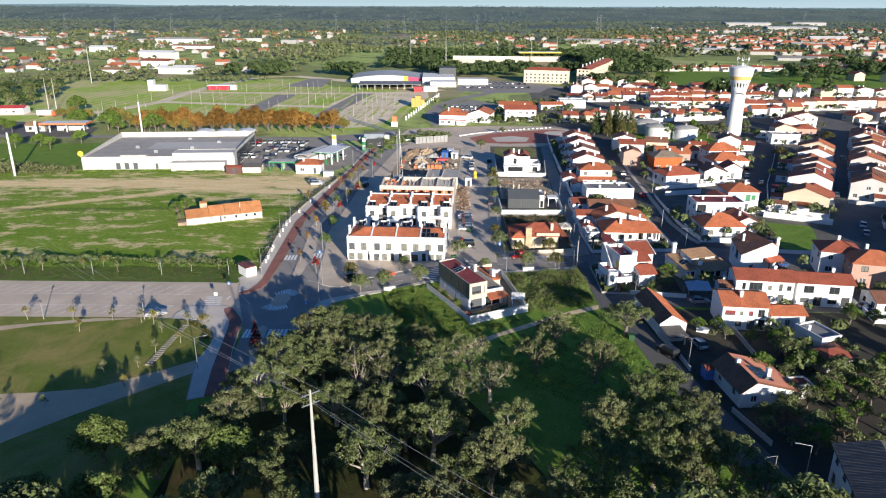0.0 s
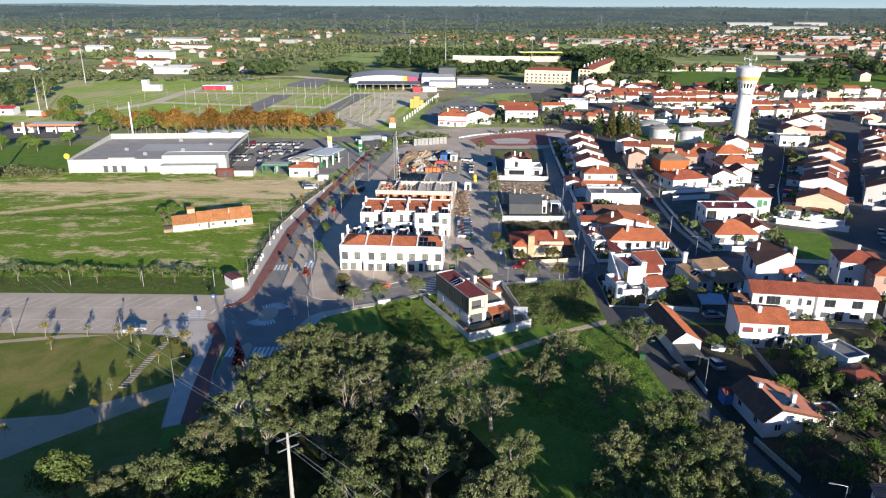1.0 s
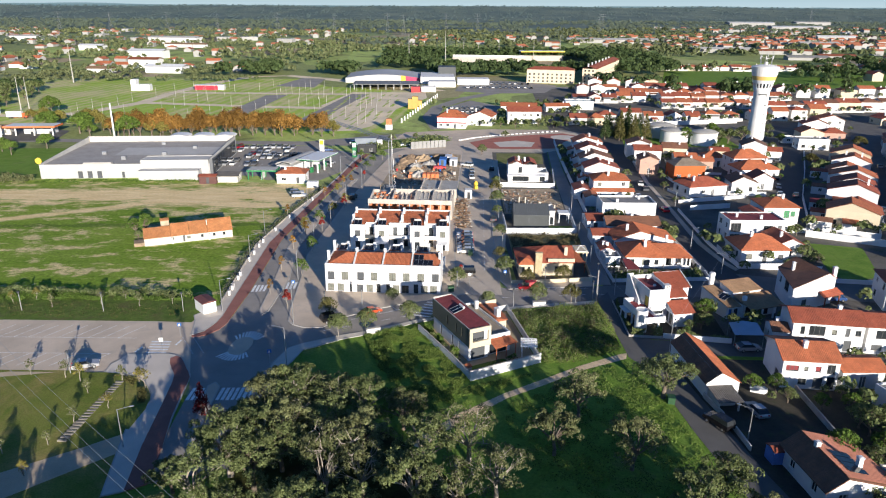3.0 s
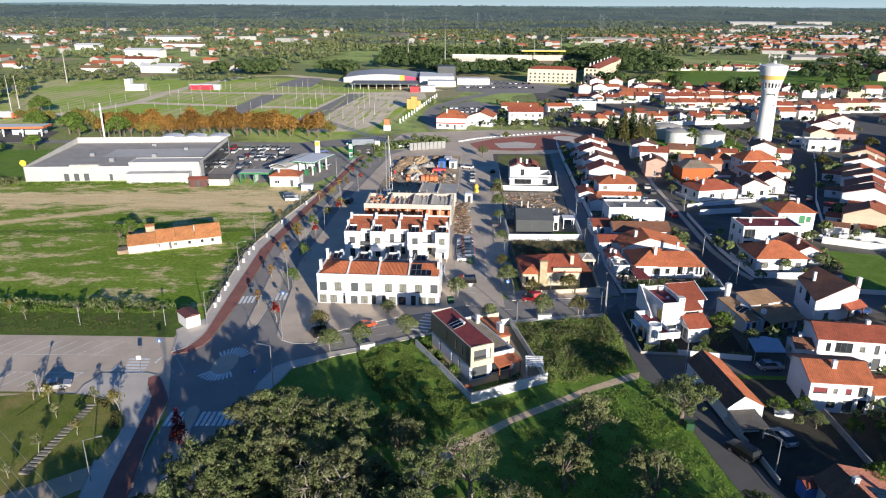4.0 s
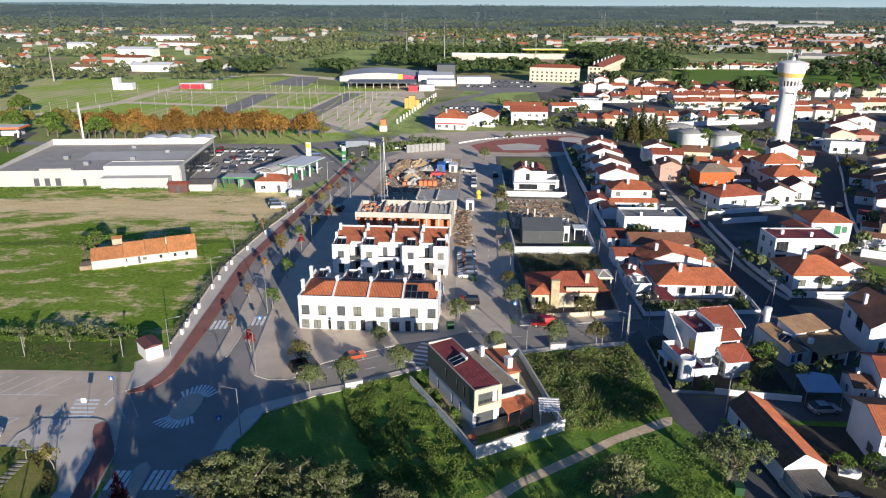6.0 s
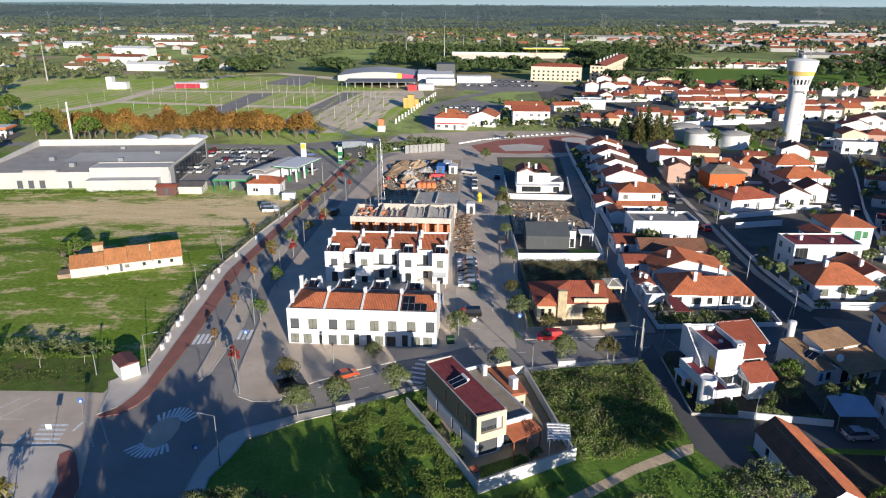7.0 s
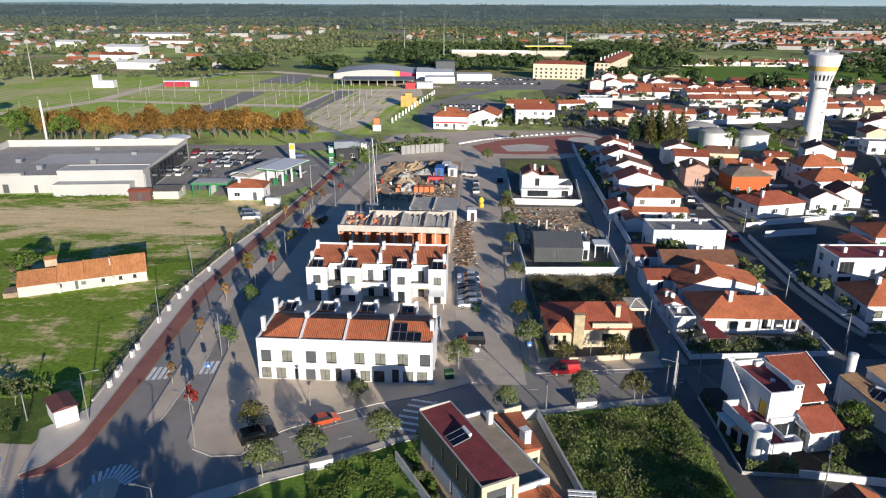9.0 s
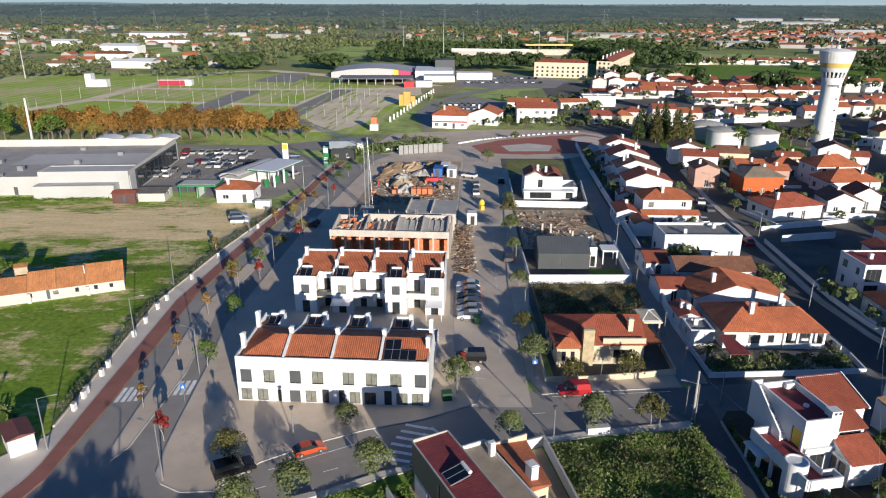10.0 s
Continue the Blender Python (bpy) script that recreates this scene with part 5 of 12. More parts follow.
def row_shell():
    """The third row, still a shell: concrete frame, hollow brick infill, slabs and stub walls on top."""
    th = thing("unfinished_row", -21.6, 212.2, -3.6, "unfinished row of houses with concrete frame and brick infill", "building site")
    w, d = 23.4, 12.6
    fr = MB()
    for z0, z1 in ((4.72, 4.97),):
        fr = MB()
        fr.box(0, 0, z0, w, d, z1)
        part("floor_slab", fr, RAW, th)
    n = 8
    for i in range(n + 1):
        cb = MB()
        x = i * (w - 0.3) / n
        cb.box(x, 0.003, 0, x + 0.3, 0.3, 4.3)
        part("column", cb, RAW, th)
    for i in range(n):
        x = i * (w - 0.3) / n + 0.3
        for a, b in ((x + 0.004, x + 0.75 + 0.3 * (i % 2)), (x + 1.95, x + 2.58)):
            q = MB()
            for r_ in range(10):
                q.box(a + 0.02 * (r_ % 2), 0.03, 0.05 + r_ * 0.4, b - 0.02 * (r_ % 2), 0.2, 0.05 + r_ * 0.4 + 0.385)
            part("brick_infill", q, BRICK, th)
    bw = MB()
    bw.box(0, 0.3, 0, 0.2, d, 4.72).box(w - 0.2, 0.3, 0, w, d, 4.72).box(0.2, d - 0.2, 0, w - 0.2, d, 4.72)
    part("upper_wall", bw, RAW, th)
    dk = MB()
    dk.box(0.25, 3.5, 0, w - 0.25, 3.7, 4.7)
    part("inner_wall", dk, BRICK, th)
    r = random.Random(3)
    # rows of low fins that will carry the roof, rising from the eave to the ridge, bare slabs and brick packs between
    n_fin = 19
    for i in range(n_fin):
        x = 0.3 + i * (w - 0.9) / (n_fin - 1)
        done = 10 <= i
        party = i in (0, 5, 10, 14, 18)
        top = 6.55 if party else (6.2 if done else 6.0 + r.uniform(-0.5, 0.15))
        back = d * (0.62 if party else (0.58 if done else r.uniform(0.42, 0.58)))
        t = 0.26 if party else 0.15
        prof = [(0.45, 5.0), (back, 5.0), (back, top), (back - 0.5, top), (0.45, 5.12 if not party else 5.5)]
        q = MB()
        q.face([(x, y, z) for y, z in prof][::-1]).face([(x + t, y, z) for y, z in prof])
        for k in range(5):
            (ya, za), (yb, zb) = prof[k], prof[(k + 1) % 5]
            q.face([(x, ya, za), (x, yb, zb), (x + t, yb, zb), (x + t, ya, za)])
        part("party_wall" if party else "roof_fin", q, SHELL_PALE if party or done else (BRICK_OLD if i % 3 == 0 else RAW), th)
        if done and i < n_fin - 1 and i not in (13,):
            q = MB()
            xb = 0.3 + (i + 1) * (w - 0.9) / (n_fin - 1) - 0.03
            q.face([(x + t + 0.02, 0.6, 5.1), (xb, 0.6, 5.1), (xb, back - 0.5, top - 0.3), (x + t + 0.02, back - 0.5, top - 0.3)])
            part("roof_slab", q, CONCRETE, th)
    bk = MB()
    bk.box(5.2, d * 0.66, 5.0, w - 0.2, d * 0.66 + 0.2, 6.5).box(0.2, d * 0.66, 5.0, 2.0, d * 0.66 + 0.2, 6.2)
    part("ridge_wall", bk, SHELL_PALE, th)
    for i in range(34):
        q = MB()
        x, y = r.uniform(0.5, 7.0) if i < 22 else r.uniform(7, w - 1), r.uniform(0.6, d * 0.6) if i < 22 else r.uniform(d * 0.72, d - 0.8)
        hgt = r.uniform(0.25, 0.95)
        for k in range(3):
            q.box(x + 0.04 * (k % 2), y, 5.005 + hgt * k / 3, x + r.uniform(0.45, 0.9), y + r.uniform(0.35, 0.7), 5.005 + hgt * (k + 1) / 3 - 0.02)
        part("brick_pack", q, BRICK if i % 3 else RAW, th)
    for i in range(12):
        q = MB()
        x, y = r.uniform(0.6, w - 1), r.uniform(d * 0.7, d - 0.5)
        q.rod((x, y, 5.0), (x + r.uniform(-0.2, 0.2), y, 6.4 + r.uniform(0, 0.9)), 0.06, n=5)
        part("prop", q, WOOD if i % 2 else METAL, th)
    pr = MB()
    pr.box(-0.03, -0.03, 4.3, w + 0.03, 0.3, 5.6)
    part("edge_upstand", pr, SHELL_PALE, th, "pale cast concrete front beam")
    # the part behind: ground floor slab with grey deck
    dk = MB()
    dk.box(13.6, d + 0.4, 5.2, w + 0.6, d + 11.2, 5.5)
    part("deck", dk, CONCRETE, th)
    for i in range(5):
        for j in range(3):
            c = MB()
            c.box(13.8 + i * 2.35, d + 0.6 + j * 4.9, 0, 14.1 + i * 2.35, d + 0.9 + j * 4.9, 5.2)
            part("column", c, RAW, th)
    b2 = MB()
    b2.box(13.4, d + 0.42, 5.5, 13.6, d + 11.2, 6.1).box(18.6, d + 0.42, 5.5, 18.8, d + 11.2, 6.0)
    part("stub_wall", b2, RAW, th)
    for i in range(26):
        b = MB()
        x, y = r.uniform(0.5, 12.5), r.uniform(d + 1.5, d + 10)
        if r.random() < 0.5:
            b.box(x, y, 0, x + 0.3, y + 0.3, r.uniform(2.0, 3.6))
        else:
            z = r.uniform(2.2, 2.8)
            b.box(x, y, z, x + r.uniform(1.5, 3.5), y + 0.2, z + 0.25).box(x, y, 0, x + 0.2, y + 0.2, z)
        part("formwork", b, WOOD if r.random() < 0.6 else RAW, th)


row_shell()


def modern_house():
    """The two-storey house with a maroon roof, olive cladding and a flat-roofed wing."""
    ax = math.degrees(math.atan2(142.9 - 130.0, 1.7 - 8.1)) - 90.0      # long axis
    th = thing("modern_house", 4.7, 128.9, ax, "modern two-storey house with olive cladding, cream end wall and maroon roof", "house")
    w, d = 3.95, 14.4
    low = walled(th, "lower_wall", WHITE, rect(0.15, 0.6, w - 0.1, d), 0, 2.75,
                 {0: [(0.5, 0.15, 2.6, 2.2, SHUTTER, 0)], 3: [(3.0, 0.6, 0.45, 1.6, GLASS, 0), (7.5, 0.6, 0.45, 1.6, GLASS, 0), (10, 0.6, 0.45, 1.6, GLASS, 0)]})
    walled(th, "upper_wall", OLIVE_WALL, rect(0, 0.35, w, d + 0.2), 2.75, 6.05,
           {0: [(0.55, 3.7, w - 0.95, 1.8, GLASS, 2)], 3: [(6.0, 3.6, 0.4, 1.7, GLASS, 0), (9.4, 3.6, 0.4, 1.7, GLASS, 0), (11.6, 3.6, 0.4, 1.7, GLASS, 0)]})
    fb = MB()
    fb.wall((-0.05, -0.12), (w + 0.05, -0.12), 2.7, 6.2, [(0.55, 3.7, w - 0.4, 5.5)], 0.5)
    fb.box(-0.05, -0.118, 2.7, 0.001, 0.02, 6.2)
    cb = MB()
    cb.box(-0.056, 0.02, 2.75, 0.0, 0.36, 6.05)
    part("cladding_return", cb, OLIVE_WALL, th)
    fb.box(-0.05, -0.118, 6.06, w + 0.05, 0.15, 6.2)
    fb.box(w, 0.02, 2.72, w + 0.06, d * 0.98, 6.16)
    part("end_wall", fb, CREAM, th, "cream rendered end wall")
    for i in range(3, 11):
        sh = MB()
        sh.box(0.56, 0.37, 3.67 + i * 0.165, w - 1.05, 0.41, 3.67 + i * 0.165 + 0.155)
        part("shutter_slat", sh, SHUTTER, th)
    wj = MB()
    wj.box(w - 1.05, 0.30, 3.705, w - 0.402, 0.40, 5.495)
    part("window_jamb", wj, WHITE, th)
    rb = MB()
    rb.tiles((0.12, d + 0.1, 6.0), (0.12, 0.02, 6.0), (w - 0.1, 0.02, 6.22), (w - 0.1, d + 0.1, 6.22), 0.30, 0.012)
    part("roof", rb, TILE_MAROON, th, "ribbed maroon roof")
    eb = MB()
    eb.box(-0.02, 0.16, 6.05, 0.12, d + 0.2, 6.2).box(w - 0.1, 0.16, 6.05, w + 0.02, d + 0.2, 6.36).box(0.12, d + 0.08, 6.0, w - 0.1, d + 0.22, 6.36)
    part("roof_edge", eb, KERB, th)
    solar_heater(th, 1.5, 7.9, 6.3, -90.0, 14)
    # flat wing
    x0, x1, y0, y1 = w + 0.06, w + 4.6, 1.2, d + 0.6
    walled(th, "wing_wall", WHITE, rect(x0, y0, x1, y1), 0, 3.35, {0: [(0.5, 0.1, 3.4, 2.2, GLASS, 1)], 1: [(2.0, 1.0, 1.2, 1.2, GLASS, 1)]})
    fl = MB()
    fl.face([(x0, y0 + 0.2, 3.2), (x1 - 0.2, y0 + 0.2, 3.2), (x1 - 0.2, y1 - 0.2, 3.2), (x0, y1 - 0.2, 3.2)])
    part("wing_roof", fl, WING_GRAVEL, th, "grey gravelled flat roof")
    pp = MB()
    pp.box(x0, y0 - 0.003, 3.2, x1, y0 + 0.2, 3.62).box(x1 - 0.2, y0 + 0.2, 3.2, x1 + 0.003, y1, 3.62).box(x0, y1 - 0.2, 3.2, x1 - 0.2, y1 + 0.003, 3.62)
    part("wing_parapet", pp, WHITE, th)
    # tiled wing
    q0 = x1 + 0.01
    walled(th, "tiled_wing_wall", CREAM, [(q0, 6.3), (10.8, 6.3), (12.4, 13.2), (q0, 13.2)], 0, 3.2, {0: [(1.2, 0.9, 0.8, 1.2, GLASS, 0)]})
    t2 = MB()
    t2.face([(11.0, 6.1, 3.3), (12.65, 13.3, 3.3), (q0, 13.3, 3.95), (q0, 6.1, 3.75)], [(0, 0), (7.4, 0), (7.4, 4.1), (0, 2.5)])
    t2.face([(q0, 6.1, 3.15), (11.0, 6.1, 3.15), (11.0, 6.1, 3.3), (q0, 6.1, 3.75)])
    t2.face([(11.0, 6.1, 3.15), (12.65, 13.3, 3.15), (12.65, 13.3, 3.3), (11.0, 6.1, 3.3)])
    part("tiled_wing_roof", t2, TILE, th)
    wk = MB()
    wk.box(q0 - 0.1, 13.3, 3.1, 12.7, 13.5, 4.05)
    part("tiled_wing_parapet", wk, CREAM, th)
    chimney(th, x1 + 1.1, 7.6, 3.0, 5.2, 0.8, 1.1)
    chimney(th, x1 - 0.4, d - 1.6, 3.2, 4.8, 0.6, 0.6)
    awn = MB()
    awn.tiles((w + 0.1, -1.6, 2.55), (w + 4.8, -1.0, 2.55), (w + 4.8, 1.15, 3.0), (w + 0.1, 1.15, 3.0), 0.26)
    for px, py in ((w + 0.4, -1.4), (w + 4.5, -0.85), (w + 2.5, -1.1)):
        awn.box(px, py, 0, px + 0.12, py + 0.12, 2.5)
    part("veranda_roof", awn, TILE, th, "tiled veranda roof on posts")


modern_house()
wall_line("garden_wall", [(-4.3, 141.0), (2.6, 127.9), (4.7, 123.35)], 1.25, WHITE, "low white garden wall with algae stains", 0.2, cap=KERB)
wall_line("garden_wall", [(4.8, 123.1), (16.6, 129.4)], 1.75, WHITE, "tall white front garden wall", 0.2, cap=KERB)
wall_line("garden_wall", [(16.5, 129.65), (12.6, 150.2), (10.2, 149.2)], 1.25, WHITE, "low white garden wall with algae stains", 0.2, cap=KERB)
ov = thing("garden_oven", 4.45, 125.75, 28, "small garden oven with a terracotta cover by the wall", "oven")
b = MB()
b.box(-0.42, -0.4, 0, 0.42, 0.4, 1.25)
part("body", b, CONCRETE, ov)
b = MB()
b.tiles((-0.52, -0.5, 1.26), (0.52, -0.5, 1.26), (0.52, 0.5, 1.46), (-0.52, 0.5, 1.46), 0.2)
part("cover", b, TILE, ov, "terracotta cover")
MODERN_TILES = MB()
MODERN_TILES.face([(-4.0, 141.3, 0.03), (2.9, 128.1, 0.03), (5.0, 123.7, 0.03), (16.2, 129.7, 0.03), (12.4, 149.8, 0.03), (-1.5, 143.8, 0.03)])
plain("patio", MODERN_TILES, mat("sandy_patio", (0.40, 0.31, 0.19), 0.9, 0.12), "sandy yellow paved yard", "patio", kind="structure")
# lawn coloured dark to stand in for the shade behind the front wall
lawn_small = MB()
lawn_small.face([(5.4, 124.6, 0.045), (11.5, 127.8, 0.045), (10.2, 130.5, 0.045), (4.6, 127.6, 0.045)])
plain("garden_lawn", lawn_small, DARK_LAWN, "small square lawn", "lawn", kind="structure")
pg = thing("pergola", 13.5, 129.9, -5, "white slatted car pergola on posts", "pergola")
for px, py in ((0, 0), (2.3, 0), (0, 3.1), (2.3, 3.1)):
    b = MB()
    b.box(px, py, 0, px + 0.12, py + 0.12, 2.45)
    part("post", b, FRAME_WHITE, pg)
for i in range(5):
    b = MB()
    b.box(-0.1 + i * 0.57, -0.15, 2.45, 0.04 + i * 0.57, 3.4, 2.6)
    part("beam", b, FRAME_WHITE, pg)
for j in range(6):
    b = MB()
    b.box(-0.2, j * 0.6, 2.6, 2.6, j * 0.6 + 0.3, 2.68)
    part("slat", b, FRAME_WHITE, pg)

# --- the village houses beside the streets ---
def yellow_house():
    th = thing("house", 16.6, 168.2, 1.0, "cream rendered bungalow with red hipped roof and brick-clad chimney", "house", "village houses")
    walled(th, "wall", CREAM, [(0, 0), (3.2, 0), (3.2, 0.9), (12.2, 0.9), (12.2, 10.2), (0, 10.2)], 0, 3.1,
           {0: [(0.7, 1.0, 0.55, 1.4, GLASS, 0), (1.9, 1.0, 0.55, 1.4, GLASS, 0)], 2: [(1.0, 1.0, 0.5, 1.4, GLASS, 0), (4.8, 1.1, 2.2, 1.1, GLASS, 1)], 5: [(2, 1, 1.2, 1.2, GLASS, 1), (6, 1, 1.2, 1.2, GLASS, 1)]})
    rb = MB()
    z, rh = 3.15, 2.3
    rb.tiles((-0.4, 0.5, z), (12.5, 0.5, z), (12.5, 5.6, z + rh), (6.3, 5.6, z + rh), 0.28)
    rb.tiles((-0.4, 10.6, z), (-0.4, 0.5, z), (6.3, 5.6, z + rh), (6.3, 5.62, z + rh), 0.28)
    rb.tiles((12.5, 10.6, z), (-0.4, 10.6, z), (6.3, 5.62, z + rh), (12.5, 5.62, z + rh), 0.28)
    rb.face([(12.5, 0.5, z), (12.5, 10.6, z), (12.5, 5.6, z + rh)])
    part("roof", rb, TILE_RED, th)
    hp = MB()
    hip_roof(hp, 0, -0.1, 3.0, 2.4, 3.1, 0.9, 0.25, 0.28)
    part("porch_roof", hp, TILE, th)
    fp = MB()
    fp.box(6.4, 0.7, 3.1, 12.3, 1.0, 4.0)
    part("front_parapet", fp, CREAM, th)
    chimney(th, 4.3, 0.6, 0, 5.6, 1.5, 0.9, mat("stone_chimney", (0.42, 0.345, 0.215), 0.9, 0.2, 1.5, 8, 0.02), "tall stone-clad chimney")
    chimney(th, 10.6, 3.0, 3.4, 6.0, 0.7, 0.7, CREAM)
    sp = MB()
    sp.tiles((12.5, 1.6, 2.6), (15.2, 2.2, 2.6), (15.0, 9.5, 3.3), (12.5, 9.5, 3.3), 0.28)
    for px, py in ((14.9, 2.4), (14.9, 9.0)):
        sp.box(px, py, 0, px + 0.15, py + 0.15, 2.6)
    part("side_porch", sp, TILE, th)


yellow_house()
wall_line("garden_wall", [(14.7, 180.5), (14.6, 163.9), (19.9, 164.2), (28.0, 165.4), (32.3, 166.3), (32.9, 181)], 0.95, CREAM, "cream garden wall with dark railing", 0.22)
cp = thing("carport", 30.4, 176.8, 0, "cream framed carport with a white ridge frame", "carport")
for px, py in ((0, 0), (2.5, 0), (0, 4.0), (2.5, 4.0)):
    b = MB()
    b.box(px, py, 0, px + 0.25, py + 0.25, 2.7)
    part("post", b, CREAM, cp)
b = MB()
b.box(-0.2, -0.2, 2.7, 3.0, 4.5, 3.0)
part("deck", b, CREAM, cp)
b = MB()
for p, q in (((0, 0, 3.0), (1.4, 2.0, 3.9)), ((2.8, 0, 3.0), (1.4, 2.0, 3.9)), ((0, 4.2, 3.0), (1.4, 2.0, 3.9)), ((2.8, 4.2, 3.0), (1.4, 2.0, 3.9)), ((0, 0, 3.05), (2.8, 0, 3.05))):
    b.rod(p, q, 0.07, n=5)
part("ridge_frame", b, FRAME_WHITE, cp)


def grey_house():
    th = thing("house", 18.6, 205.6, -1.0, "dark grey clad gabled house with a white block beside it", "house", "village houses")
    walled(th, "wall", GREY_WALL, rect(0, 0, 9.6, 8.5), 0, 3.2, {0: [(3.9, 0.9, 0.5, 1.5, SHUTTER, 0)]})
    gable_pair(th, GREY_WALL, 0, 0, 9.6, 8.5, 3.2, 2.0, "x")
    rb = MB()
    gable_roof(rb, 0, 0, 9.6, 8.5, 3.22, 2.1, "x", 0.08, 0.5, 0.5, 0.02)
    part("roof", rb, mat("dark_grey_sheet_roof", (0.075, 0.083, 0.09), 0.5, 0.08), th, "dark grey standing-seam roof")
    for k in range(32):
        sm = MB()
        sm.box(0.15 + k * 0.3, -0.035, 0, 0.19 + k * 0.3, -0.002, 3.2)
        if not 3.7 < 0.15 + k * 0.3 < 4.5:
            part("seam", sm, GREY_WALL, th)
    walled(th, "white_block", WHITE, rect(9.7, 1.6, 11.2, 8), 0, 4.0, {0: [(0.3, 0.1, 0.9, 2.1, GLASS, 0)]})
    wl_ = MB()
    wl_.box(12.5, 3.0, 2.6, 15.5, 6.5, 2.9)
    for px, py in ((12.6, 3.1), (15.2, 3.1), (15.2, 6.2)):
        wl_.box(px, py, 0, px + 0.2, py + 0.2, 2.6)
    part("terrace_canopy", wl_, FRAME_WHITE, th)


grey_house()
wall_line("garden_wall", [(16.2, 216), (16.2, 198.6), (34.4, 198.9), (35.6, 218)], 1.7, WHITE, "smooth white garden wall", 0.22)
gl = MB()
gl.face([(28, 199.5, 0.03), (34, 199.5, 0.03), (34.6, 206, 0.03), (28, 206, 0.03)])
plain("garden_lawn", gl, GRASS, "small green lawn", "lawn", kind="structure")


def white_house():
    th = thing("house", 21.0, 256.0, -1.5, "white two-storey villa with small red roofs", "house", "village houses")
    walled(th, "wall", WHITE, rect(0, 0, 9.6, 9), 0, 6.0, {0: [(3.4, 3.2, 1.2, 2.0, GLASS, 1), (1.5, 0.3, 5.5, 2.1, GLASS, 2)], 3: [(2, 3.5, 1.2, 1.3, GLASS, 1)]})
    rb = MB()
    gable_roof(rb, 0, 1, 4.6, 8.5, 6.0, 1.3, "y", 0.1)
    part("roof", rb, TILE_RED, th)
    rb = MB()
    gable_roof(rb, 5.2, 1, 9.5, 8.5, 6.0, 1.1, "y", 0.1)
    part("roof", rb, TILE_RED, th)
    tr = MB()
    tr.box(-0.4, -2.6, 2.55, 12.5, 0, 2.8)
    part("terrace_slab", tr, WHITE, th)
    walled(th, "side_block", WHITE, rect(9.7, 0.5, 13.6, 8), 0, 3.2, {0: [(1, 0.1, 1.8, 2.2, GLASS, 1)]})
    chimney(th, 3.6, 4.0, 6.5, 8.2)
    chimney(th, 5.6, 3.0, 6.5, 8.0)


white_house()
wall_line("garden_wall", [(18.6, 272), (17.8, 248.9), (35.6, 247.8), (38.0, 270)], 1.6, WHITE, "plain white garden wall", 0.22)


